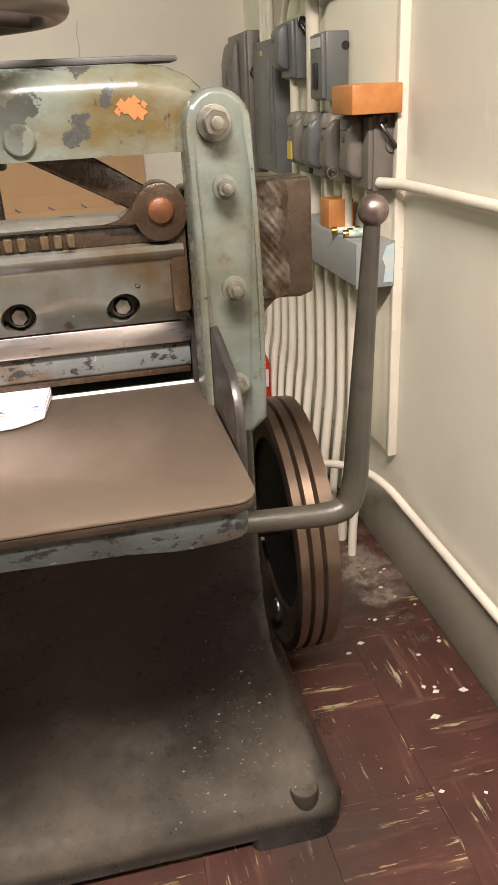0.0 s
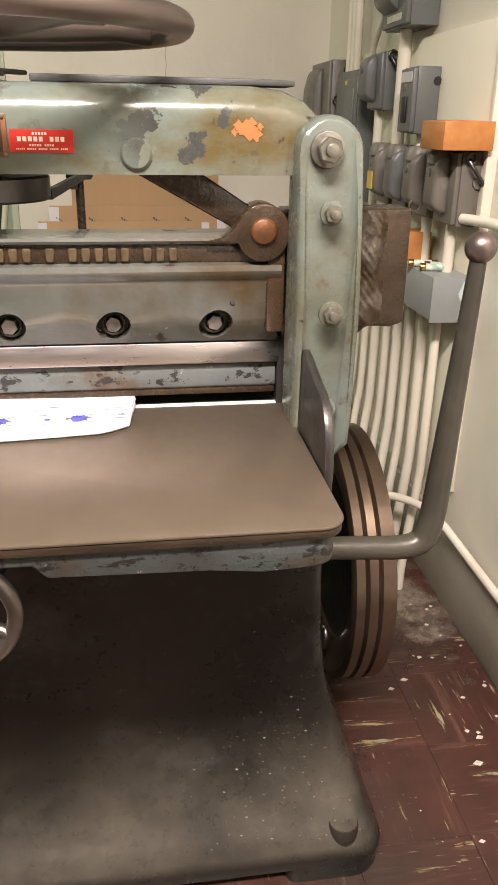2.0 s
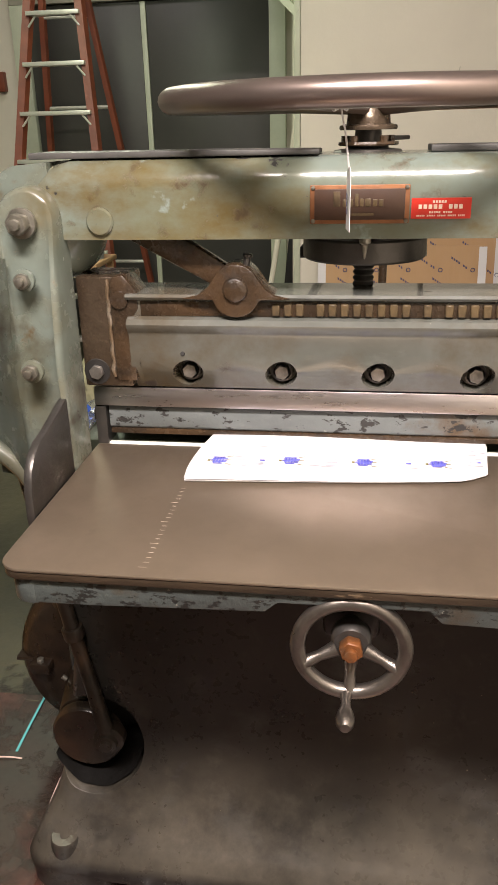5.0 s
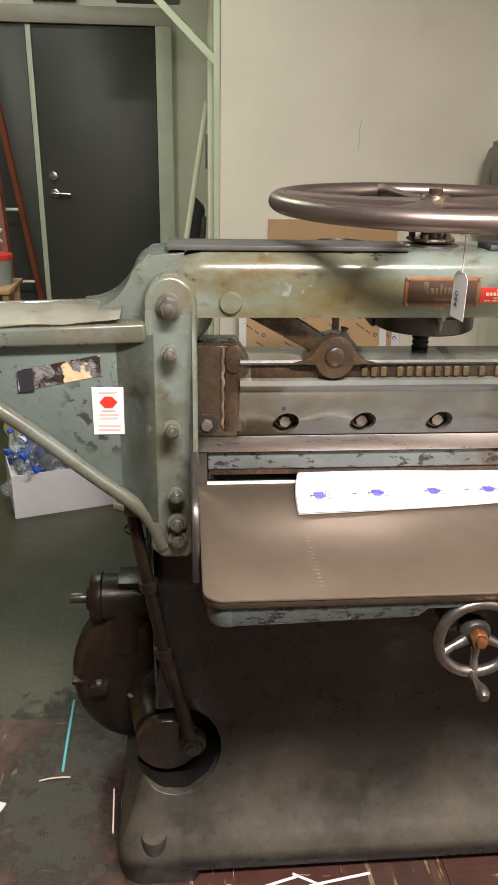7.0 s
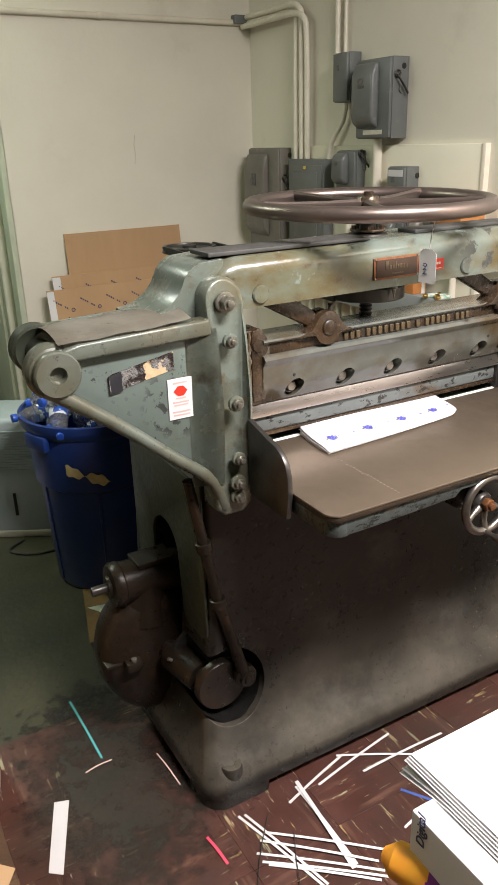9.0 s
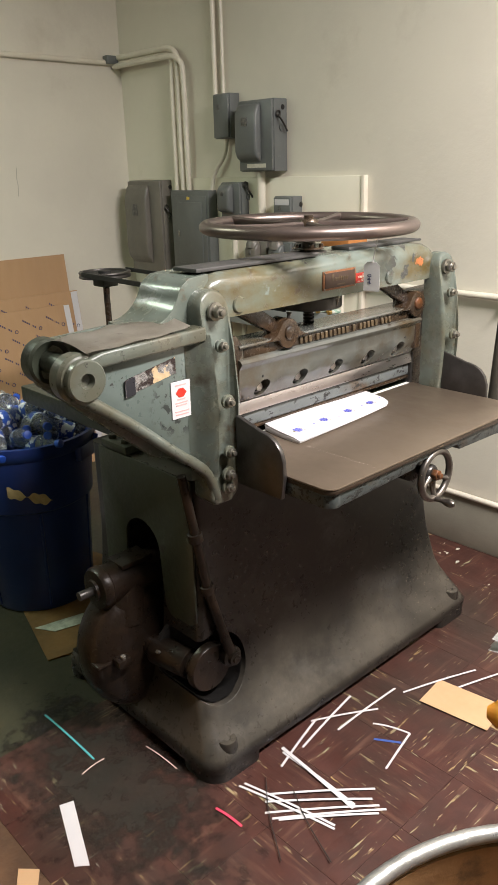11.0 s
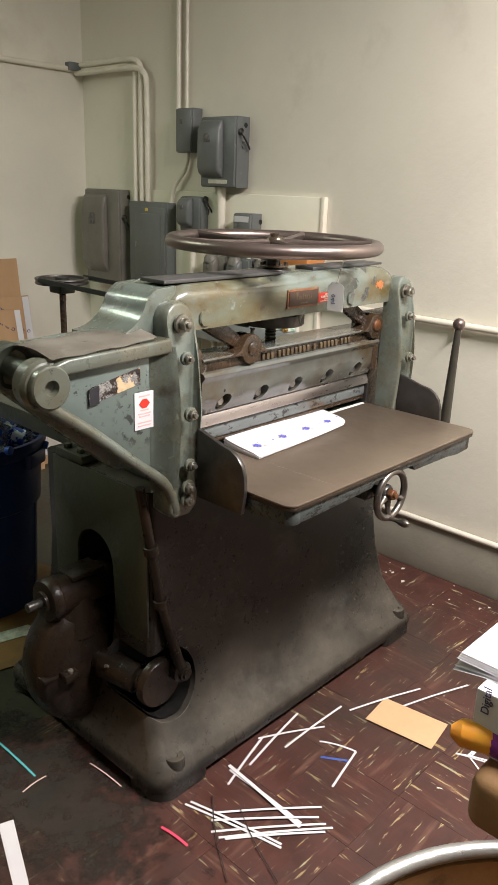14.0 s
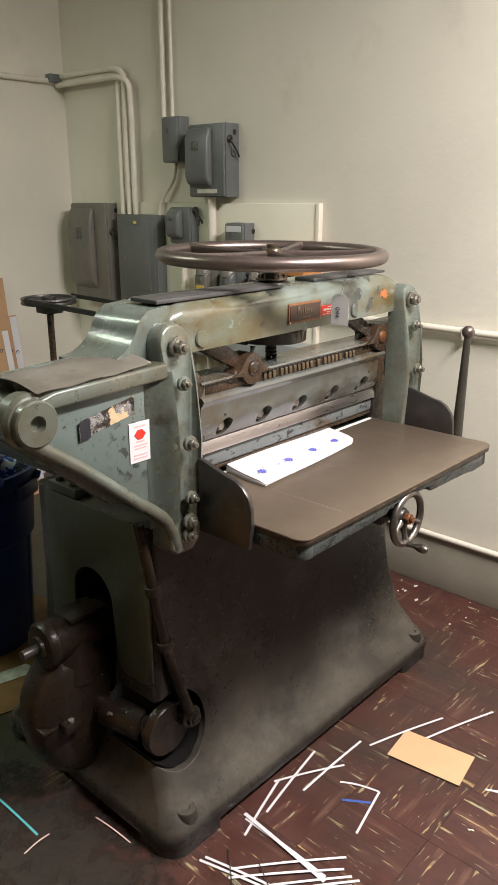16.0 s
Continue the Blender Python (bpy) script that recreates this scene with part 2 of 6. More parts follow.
M_WHEEL = surface("hand_polished_bronze_brown_steel", (0.230, 0.186, 0.168), (0.195, 0.160, 0.146), 3, rough=0.36, metal=0.85, bump=0.0, bump_scale=8)
M_DARKSTEEL = surface("dark_greasy_steel", (0.09, 0.085, 0.08), (0.06, 0.055, 0.05), 14, rough=0.35, metal=0.7, bump=0.2)
M_LEVER = surface("worn_grey_lever_paint", (0.054, 0.050, 0.037), (0.036, 0.033, 0.026), 9, rough=0.35, bump=0.25, coat=0.1, layers=[((0.04, 0.035, 0.03), 26, 0.60, 0.63, 0.5, 0, (1, 1, 0.7)), ((0.30, 0.27, 0.22), 9, 0.64, 0.72, 0.3, 0.5, ONE)])
M_TAIL = surface("dark_rusty_steel_bar", (0.048, 0.033, 0.021), (0.095, 0.070, 0.048), 7, rough=0.27, metal=0.45, bump=0.5, bump_scale=45, layers=[((0.018, 0.014, 0.011), 12, 0.55, 0.66, 0.38, 0.1, (1, 1, 0.5)), ((0.33, 0.28, 0.22), 26, 0.66, 0.71, 0.35, 0.6, (1, 1, 0.4))])
M_SCRAPE = surface("torch_cut_scraped_steel", (0.15, 0.105, 0.065), (0.36, 0.32, 0.27), 16, 0.48, 0.62, rough=0.33, metal=0.5, bump=0.6, bump_scale=60, layers=[((0.03, 0.024, 0.02), 12, 0.56, 0.66, 0.4, 0.2, ONE)])
M_BOLT = surface("worn_steel_bolt", (0.30, 0.29, 0.25), (0.20, 0.19, 0.16), 40, rough=0.36, metal=0.8, bump=0.2)
M_COPPER = surface("coppery_nut", (0.16, 0.054, 0.014), (0.085, 0.038, 0.015), 30, rough=0.45, metal=0.2, bump=0.3, layers=[((0.05, 0.032, 0.02), 26, 0.52, 0.66, 0.45, 0, ONE)])
M_ORANGE = surface("orange_overspray", (0.50, 0.165, 0.045), (0.36, 0.14, 0.05), 60, rough=0.5)
M_PULLEY = surface("brown_worn_pulley_steel", (0.21, 0.155, 0.115), (0.155, 0.112, 0.082), 9, rough=0.33, metal=0.85, bump=0.1, layers=[((0.06, 0.05, 0.045), 11, 0.64, 0.78, 0.4, 0.4, ONE)])
M_RUBBER = surface("black_rubber", (0.022, 0.021, 0.02), rough=0.55, bump=0.1)
M_FELT = surface("grey_rubber_mat", (0.055, 0.055, 0.052), (0.075, 0.073, 0.07), 14, rough=0.55, bump=0.2)
M_PAPER = surface("white_paper", (0.63, 0.62, 0.63), (0.60, 0.59, 0.61), 6, rough=0.6, bump=0.03)
M_CLAMP = surface("chipped_grey_clamp_paint", (0.135, 0.150, 0.150), (0.10, 0.112, 0.112), 8, rough=0.38, bump=0.3, bump_scale=50, layers=[((0.09, 0.06, 0.035), 7, 0.56, 0.68, 0.45, 0, ONE), (CHIP, 34, 0.58, 0.60, 0.55, 0, (1, 1, 1.8)), ((0.30, 0.30, 0.28), 50, 0.68, 0.70, 0.5, 0.2, ONE)])
M_BLACK = surface("black_parts_and_shade", (0.012, 0.011, 0.01), rough=0.6)
M_CARD = surface("brown_cardboard", (0.46, 0.29, 0.15), (0.42, 0.26, 0.135), 5, rough=0.75, bump=0.1, stretch=(1, 1, 0.1), layers=[((0.36, 0.22, 0.11), 6, 0.62, 0.8, 0.8, 0, ONE)])
M_CARD_PALE = surface("tan_card", (0.56, 0.37, 0.20), (0.54, 0.35, 0.185), 8, rough=0.7, bump=0.05)
M_BLUEINK = surface("blue_ink", (0.10, 0.10, 0.52), (0.14, 0.16, 0.6), 90, rough=0.6)
M_PALEINK = surface("pale_blue_ink", (0.66, 0.69, 0.80), rough=0.6)
M_BIN = surface("navy_blue_plastic", (0.012, 0.036, 0.175), (0.010, 0.030, 0.145), 4, rough=0.36, bump=0.12, bump_scale=30)
M_RED = surface("red_paint", (0.62, 0.035, 0.02), rough=0.4, scale=10)
M_LADDER_O = surface("orange_fibreglass", (0.20, 0.048, 0.020), (0.15, 0.036, 0.016), 9, rough=0.5, bump=0.1)
M_ALU = surface("scuffed_aluminium", (0.72, 0.73, 0.66), (0.6, 0.62, 0.54), 12, rough=0.4, metal=0.5, bump=0.1)
M_RULE = surface("worn_engraved_marks", (0.40, 0.34, 0.28), (0.24, 0.19, 0.15), 60, rough=0.5)
M_BRASS = surface("brass", (0.62, 0.42, 0.14), rough=0.3, metal=1.0, scale=30)
M_NUTPLATE = surface("brown_name_plate", (0.045, 0.024, 0.016), (0.06, 0.032, 0.02), 20, rough=0.38, bump=0.1)
M_PLATE_EDGE = surface("rusty_copper_plate_edge", (0.26, 0.11, 0.045), (0.19, 0.08, 0.035), 40, rough=0.42, metal=0.3, bump=0.2)
M_WORNSTEEL = surface("hand_worn_steel", (0.22, 0.20, 0.18), (0.13, 0.116, 0.102), 18, rough=0.32, metal=0.9, bump=0.15)
M_COVER = surface("dusty_brown_sheet_metal", (0.36, 0.33, 0.275), (0.26, 0.235, 0.19), 4, rough=0.42, metal=0.2, bump=0.15, layers=[((0.48, 0.46, 0.41), 3, 0.45, 0.66, 0.6, 0, ONE), ((0.06, 0.042, 0.026), 9, 0.60, 0.70, 0.5, 0, ONE)])
M_BOLTHEAD = surface("dull_grey_bolt_steel", (0.44, 0.42, 0.40), (0.20, 0.19, 0.18), 30, rough=0.34, metal=0.9, bump=0.1)
M_STAINLESS = surface("polished_chrome_steel", (0.72, 0.71, 0.70), (0.6, 0.59, 0.58), 14, rough=0.22, metal=1.0, bump=0.03)


# ---------------------------------------------------------------- mesh tools
def xyz(p):
    return Vector(p)


def add_poly(bm, verts, faces):
    vs = [bm.verts.new(v) for v in verts]
    for f in faces:
        try:
            bm.faces.new([vs[i] for i in f])
        except ValueError:
            pass
    return vs


def rounded(bm, width, seg=2, angle=30):
    bmesh.ops.recalc_face_normals(bm, faces=bm.faces[:])
    es = [e for e in bm.edges if len(e.link_faces) == 2 and e.calc_face_angle(0) > radians(angle)]
    if es and width > 0:
        bmesh.ops.bevel(bm, geom=es, offset=width, segments=seg, profile=0.5, affect="EDGES", clamp_overlap=True)
    return bm


def box(x0, x1, y0, y1, z0, z1, r=0.0, seg=2, bm=None):
    b = bmesh.new()
    add_poly(b, [(x, y, z) for z in (z0, z1) for y in (y0, y1) for x in (x0, x1)],
             [(0, 2, 3, 1), (4, 5, 7, 6), (0, 1, 5, 4), (1, 3, 7, 5), (3, 2, 6, 7), (2, 0, 4, 6)])
    rounded(b, r, seg)
    return merge(bm, b)


def merge(bm, b):
    if bm is None:
        return b
    me = bpy.data.meshes.new("tmp")
    b.to_mesh(me)
    bm.from_mesh(me)
    bpy.data.meshes.remove(me)
    b.free()
    return bm


def prism(outline, axis, a, c, r=0.0, seg=2, bm=None, angle=30):
    """A plate of the outline, from a to c along the axis. The outline gives the two other coordinates, in their order."""
    b = bmesh.new()

    def put(u, v, w):
        return {"x": (w, u, v), "y": (u, w, v), "z": (u, v, w)}[axis]
    n = len(outline)
    lo = [b.verts.new(put(u, v, a)) for u, v in outline]
    hi = [b.verts.new(put(u, v, c)) for u, v in outline]
    b.faces.new(lo[::-1])
    b.faces.new(hi)
    for i in range(n):
        b.faces.new((lo[i], lo[(i + 1) % n], hi[(i + 1) % n], hi[i]))
    rounded(b, r, seg, angle)
    return merge(bm, b)


def ring_frame(p0, p1):
    d = (Vector(p1) - Vector(p0)).normalized()
    u = d.orthogonal().normalized()
    return d, u, d.cross(u)


def cyl(p0, p1, r0, r1=None, n=24, r=0.0, bm=None, seg=2):
    b = bmesh.new()
    r1 = r0 if r1 is None else r1
    d, u, v = ring_frame(p0, p1)
    rings = []
    for p, rad in ((p0, r0), (p1, r1)):
        rings.append([b.verts.new(Vector(p) + rad * (math.cos(2 * math.pi * i / n) * u + math.sin(2 * math.pi * i / n) * v)) for i in range(n)])
    b.faces.new(rings[0][::-1])
    b.faces.new(rings[1])
    for i in range(n):
        b.faces.new((rings[0][i], rings[0][(i + 1) % n], rings[1][(i + 1) % n], rings[1][i]))
    rounded(b, r, seg, 50 if n > 8 else 30)
    return merge(bm, b)


def lathe(p0, axis, profile, n=32, bm=None, closed=False):
    """Turns (radius, distance along the axis) pairs round the axis through p0."""
    b = bmesh.new()
    d, u, v = ring_frame(p0, Vector(p0) + Vector(axis))
    rings = []
    for rad, h in profile:
        c = Vector(p0) + h * d
        rings.append([b.verts.new(c)] if rad < 1e-6 else [b.verts.new(c + rad * (math.cos(2 * math.pi * i / n) * u + math.sin(2 * math.pi * i / n) * v)) for i in range(n)])
    pairs = list(zip(rings, rings[1:])) + ([(rings[-1], rings[0])] if closed else [])
    for q, s in pairs:
        for i in range(n):
            j = (i + 1) % n
            f = [q[i % len(q)], q[j % len(q)], s[j % len(s)], s[i % len(s)]]
            f = list(dict.fromkeys(f))
            if len(f) > 2:
                b.faces.new(f)
    bmesh.ops.recalc_face_normals(b, faces=b.faces[:])
    return merge(bm, b)


def tube(points, r, n=12, bm=None, radii=None, smooth=0, flat=1.0):
    """A round bar through the points; smooth adds rounded bends."""
    pts = [Vector(p) for p in points]
    rad = list(radii) if radii else [r] * len(pts)
    for _ in range(smooth):
        out, ro = [pts[0]], [rad[0]]
        for i in range(len(pts) - 1):
            out += [pts[i].lerp(pts[i + 1], 0.25), pts[i].lerp(pts[i + 1], 0.75)]
            ro += [rad[i] * 0.75 + rad[i + 1] * 0.25, rad[i] * 0.25 + rad[i + 1] * 0.75]
        pts, rad = out + [pts[-1]], ro + [rad[-1]]
    b = bmesh.new()
    rings, u = [], None
    for i, p in enumerate(pts):
        d = (pts[min(i + 1, len(pts) - 1)] - pts[max(i - 1, 0)]).normalized()
        u = d.orthogonal().normalized() if u is None else (u - d * u.dot(d)).normalized()
        v = d.cross(u)
        rings.append([b.verts.new(p + rad[i] * (math.cos(2 * math.pi * k / n) * u + flat * math.sin(2 * math.pi * k / n) * v)) for k in range(n)])
    for q, s in zip(rings, rings[1:]):
        for k in range(n):
            b.faces.new((q[k], q[(k + 1) % n], s[(k + 1) % n], s[k]))
    b.faces.new(rings[0][::-1])
    b.faces.new(rings[-1])
    bmesh.ops.recalc_face_normals(b, faces=b.faces[:])
    return merge(bm, b)


def torus(c, axis, R, r, n=48, k=12, bm=None, squash=1.0):
    prof = [(R + r * math.cos(2 * math.pi * i / k), squash * r * math.sin(2 * math.pi * i / k)) for i in range(k)]
    return lathe(c, axis, prof, n, bm, closed=True)


def grid_sheet(fn, nu, nv, bm=None):
    b = bmesh.new()
    vs = [[b.verts.new(fn(i / nu, j / nv)) for j in range(nv + 1)] for i in range(nu + 1)]
    for i in range(nu):
        for j in range(nv):
            b.faces.new((vs[i][j], vs[i + 1][j], vs[i + 1][j + 1], vs[i][j + 1]))
    return merge(bm, b)


def mesh_of(bm, name, material, sharp=38):
    me = bpy.data.meshes.new(name)
    bm.to_mesh(me)
    bm.free()
    me.materials.append(material)
    me.polygons.foreach_set("use_smooth", [True] * len(me.polygons))
    me.set_sharp_from_angle(angle=radians(sharp))
    return me


def part(name, bm, material, parent=None, label="", sharp=38):
    ob = new(name, mesh_of(bm, name, material, sharp))
    ob.parent = parent
    return tagged(ob, label)


def thing(name, label, category, group="", kind=""):
    return tagged(new(name), label, category, group, kind)


def single(name, bm, material, label="", category="", group="", kind="", sharp=38):
    return tagged(part(name, bm, material, sharp=sharp), label, category, group, kind)


def arc(cx, cy, r, a0, a1, n=8):
    return [(cx + r * math.cos(radians(a0 + (a1 - a0) * i / n)), cy + r * math.sin(radians(a0 + (a1 - a0) * i / n))) for i in range(n + 1)]


def hexnut(p0, p1, r, bm=None):
    return cyl(p0, p1, r, n=6, r=r * 0.08, bm=bm, seg=1)


# ---------------------------------------------------------------- the room
XW, YB, YF = 1.04, 2.46, 4.30      # side wall, back wall, far wall with the doors
XP = -0.27                          # where the back wall ends at the alcove
H = 3.0
XS, YS = -6.0, -6.5                # unseen walls of the shop behind the camera, set far off to cut bounce
single("wall_east", box(XW, XW + 0.15, YS, YF + 0.3, -0.1, H), M_WALL, "cream painted plaster side wall with dents", "wall", kind="structure")
single("wall_north", box(XP, XW, YB, YB + 0.12, -0.1, H), M_WALL, "cream painted plaster back wall", "wall", kind="structure")
single("wall_alcove", box(XP + 0.004, XP + 0.12, YB + 0.12, YF, -0.1, H), M_GREENWALL, "pale green painted alcove side wall", "wall", kind="structure")
single("wall_far", box(XS, XW, YF, YF + 0.15, -0.1, H), M_WALL, "cream wall round the dark double door", "wall", kind="structure")
single("unseen_wall_west", box(XS - 0.15, XS, YS, YF, -0.1, H), M_WALL, "unseen cream wall added to close the room", "wall", kind="structure")
single("unseen_wall_south", box(XS, XW, YS - 0.15, YS, -0.1, H), M_WALL, "unseen cream wall added to close the room", "wall", kind="structure")
single("ceiling", box(XS, XW, YS, YF, H, H + 0.1), M_CEIL, "white painted ceiling", "ceiling", kind="structure")
single("baseboard", box(XW - 0.018, XW + 0.0, YS, YB, 0.0, 0.215, 0.004), M_BASEB, "scuffed olive grey painted baseboard", "baseboard", kind="structure")

# floor: dark red-brown tiles, olive bare floor beyond, kept as one sheet with tiles laid on it
M_FLOOR = surface("dark_olive_worn_floor", (0.038, 0.038, 0.022), (0.060, 0.056, 0.031), 5, rough=0.42, bump=0.25, bump_scale=40,
                  layers=[((0.085, 0.07, 0.03), 3, 0.60, 0.78, 0.5, 0, (1, 3, 1)), ((0.30, 0.27, 0.12), 30, 0.72, 0.735, 0.6, 0, (0.5, 2, 1))])
floor = single("floor", box(XS, XW, YS, YF, -0.1, 0.0), M_FLOOR, "dark olive worn bare floor", "floor", kind="structure")

# ---------------------------------------------------------------- the paper cutter
cutter = thing("paper_cutter", "old grey-green cast-iron guillotine paper cutter with worn paint", "paper cutter")
ZT = 0.857                         # table top

# stand: flared hollow casting with an arched opening and a round pit for the crank
levels = [(0.034, -0.600, 0.606, -0.072, 0.66), (0.058, -0.600, 0.606, -0.076, 0.66), (0.075, -0.592, 0.597, -0.068, 0.65), (0.10, -0.578, 0.585, -0.044, 0.62), (0.135, -0.563, 0.572, -0.014, 0.60),
          (0.165, -0.552, 0.560, 0.006, 0.58), (0.205, -0.541, 0.546, 0.024, 0.57), (0.27, -0.528, 0.526, 0.041, 0.55), (0.335, -0.518, 0.510, 0.051, 0.54), (0.43, -0.509, 0.500, 0.060, 0.53),
          (0.55, -0.507, 0.496, 0.065, 0.52), (0.80, -0.507, 0.495, 0.066, 0.52)]


def along(p, q, n):
    return [(p[0] + (q[0] - p[0]) * i / n, p[1] + (q[1] - p[1]) * i / n) for i in range(1, n)]


def flared_stand():
    b = bmesh.new()
    rings = []
    for z, x0, x1, y0, y1 in levels:
        c = 0.055 if z < 0.1 else 0.04 if z < 0.25 else 0.022
        o = arc(x0 + c, y0 + c, c, 180, 270, 5) + along((x0 + c, y0), (x1 - c, y0), 16) + arc(x1 - c, y0 + c, c, 270, 360, 5) + along((x1, y0 + c), (x1, y1 - c), 8)
        o += arc(x1 - c, y1 - c, c, 0, 90, 5) + arc(x0 + c, y1 - c, c, 90, 180, 5) + along((x0, y1 - c), (x0, y0 + c), 8)
        rings.append([b.verts.new((x, y, z)) for x, y in o])
    for q, s in zip(rings, rings[1:]):
        n = len(q)
        for i in range(n):
            b.faces.new((q[i], q[(i + 1) % n], s[(i + 1) % n], s[i]))
    b.faces.new(rings[0][::-1])
    b.faces.new(rings[-1])
    bmesh.ops.recalc_face_normals(b, faces=b.faces[:])
    return b


PIT = Vector((-0.472, 0.0, 0.262))
PIT_R = 0.096
ARCH = arc(0.289, 0.552, 0.077, 0, 180, 18)


def carved(ob, tools, lip, near):
    """Cuts the tools out of a casting and rounds the new edges that near() picks."""
    cutters = []
    for k, tool in enumerate(tools):
        bmesh.ops.recalc_face_normals(tool, faces=tool.faces[:])
        c = new("carving_tool", mesh_of(tool, "carving_tool", M_STAND))
        m = ob.modifiers.new("cut%d" % k, "BOOLEAN")
        m.operation, m.solver, m.object = "DIFFERENCE", "EXACT", c
        cutters.append(c)
    bpy.context.view_layer.update()
    me = bpy.data.meshes.new_from_object(ob.evaluated_get(bpy.context.evaluated_depsgraph_get()))
    ob.modifiers.clear()
    for c in cutters:
        bpy.data.objects.remove(c)
    b = bmesh.new()
    b.from_mesh(me)
    es = [e for e in b.edges if len(e.link_faces) == 2 and e.calc_face_angle(0) > radians(35) and near(e.verts[0].co) and near(e.verts[1].co)]
    bmesh.ops.bevel(b, geom=es, offset=lip, segments=3, profile=0.5, affect="EDGES", clamp_overlap=True)
    ob.data = mesh_of(b, ob.name, M_STAND, 50)


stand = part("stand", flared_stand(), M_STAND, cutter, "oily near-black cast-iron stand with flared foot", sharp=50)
carved(stand, [cyl((PIT.x, -0.2, PIT.z), (PIT.x, 0.20, PIT.z), PIT_R, n=48), prism(ARCH + [(0.212, 0.30), (0.366, 0.30)], "x", -0.70, -0.33)], 0.010,
       lambda v: abs(math.hypot(v.x - PIT.x, v.z - PIT.z) - PIT_R) < 0.004 and v.y < 0.15)


# black lining darkens the crank pit: grease and the shade inside it
def grease_shade_at(u, v):
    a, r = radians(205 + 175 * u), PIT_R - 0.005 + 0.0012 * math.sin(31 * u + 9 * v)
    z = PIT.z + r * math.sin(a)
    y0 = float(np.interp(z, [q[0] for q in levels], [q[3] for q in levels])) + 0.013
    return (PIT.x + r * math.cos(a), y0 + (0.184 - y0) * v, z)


grease_shade = grid_sheet(grease_shade_at, 40, 6)
bmesh.ops.solidify(grease_shade, geom=grease_shade.faces[:], thickness=0.002)
part("pit_grease_shade", grease_shade, M_BLACK, stand, "black lining for the grease and shade in the crank pit", sharp=60)
part("pit_floor", cyl((PIT.x, 0.186, PIT.z), (PIT.x, 0.199, PIT.z), PIT_R - 0.002, n=40), M_BLACK, stand, "black disc for the greasy, shaded back of the crank pit")
for x0, x1 in ((-0.5975, -0.425), (0.425, 0.6035)):
    for y0, y1 in ((-0.0735, 0.075), (0.54, 0.657)):
        part("foot", prism(arc(x0 + 0.058, y0 + 0.058, 0.058, 180, 270, 6) + arc(x1 - 0.020, y0 + 0.020, 0.020, 270, 360, 6) + arc(x1 - 0.02, y1 - 0.02, 0.02, 0, 90, 6) + arc(x0 + 0.045, y1 - 0.045, 0.045, 90, 180, 6) if x0 < 0 else
             arc(x0 + 0.02, y0 + 0.02, 0.02, 180, 270, 6) + arc(x1 - 0.058, y0 + 0.058, 0.058, 270, 360, 6) + arc(x1 - 0.045, y1 - 0.045, 0.045, 0, 90, 6) + arc(x0 + 0.02, y1 - 0.02, 0.02, 90, 180, 6), "z", 0, 0.050, 0.004, 3), M_STAND, stand)
for x in (-0.520, 0.530):
    part("bolt_pad", lathe((x, -0.040, 0.04), (0, 0, 1), [(0.031, 0), (0.027, 0.062), (0.025, 0.066), (0.010, 0.066), (0.009, 0.058), (0, 0.058)], 24), M_STAND, stand, "round bolt pad with open hole")
    # black disc paints the dark inside the open bolt hole
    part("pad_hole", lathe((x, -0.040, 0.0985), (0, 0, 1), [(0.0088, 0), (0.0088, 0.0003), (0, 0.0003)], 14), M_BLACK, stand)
side_outline = [(0.070, 0.40), (0.066, 0.80), (0.470, 0.80), (0.476, 0.34), (0.372, 0.33), (0.366, 0.552)] + arc(0.289, 0.552, 0.077, 0, 180, 18)[1:] + [(0.200, 0.40), (0.165, 0.362), (0.120, 0.358)]
part("side_plate", prism(side_outline, "x", -0.5135, -0.5065, 0.003), M_COLUMN, cutter, "dark olive enamelled side of the stand")
part("column_cap", box(-0.516, -0.44, 0.33, 0.45, 0.801, 0.826, 0.006), M_COLUMN, cutter)
for y in (0.36, 0.42):
    part("cap_bolt", hexnut((-0.495, y, 0.826), (-0.495, y, 0.838), 0.012), M_COLUMN, cutter)
part("plug", lathe((0.272, 0.058, 0.345), (0, -1, 0), [(0.012, 0), (0.011, 0.006), (0.006, 0.008), (0, 0.006)], 14), M_BLACK, stand, "dark round plug hole")

# tables
table = part("table", prism(arc(-0.390, -0.273, 0.030, 180, 270, 8) + arc(0.390, -0.273, 0.030, 270, 360, 8) + [(0.42, 0.086), (-0.42, 0.086)], "z", ZT - 0.005, ZT, 0.002, 2, angle=60), M_TABLE, cutter, "brown patinated smooth steel front table")
part("table_rim", prism(arc(-0.390, -0.273, 0.0285, 180, 270, 8) + arc(0.390, -0.273, 0.0285, 270, 360, 8) + [(0.4185, 0.084), (-0.4185, 0.084)], "z", ZT - 0.016, ZT - 0.0052, 0.002, 2, angle=60), M_TABLE_RIM, table, "dark brown nicked table edge")
skirt_out = [(-0.388, ZT - 0.0162), (-0.388, 0.805), (-0.30, 0.806), (-0.10, 0.812), (-0.085, 0.825), (0.085, 0.825), (0.10, 0.810), (0.27, 0.806), (0.33, 0.800), (0.388, 0.803), (0.388, ZT - 0.0162)]
part("table_edge", prism(skirt_out, "y", -0.2945, -0.27, 0.003), M_SKIRT, table, "chipped blue-grey painted apron")
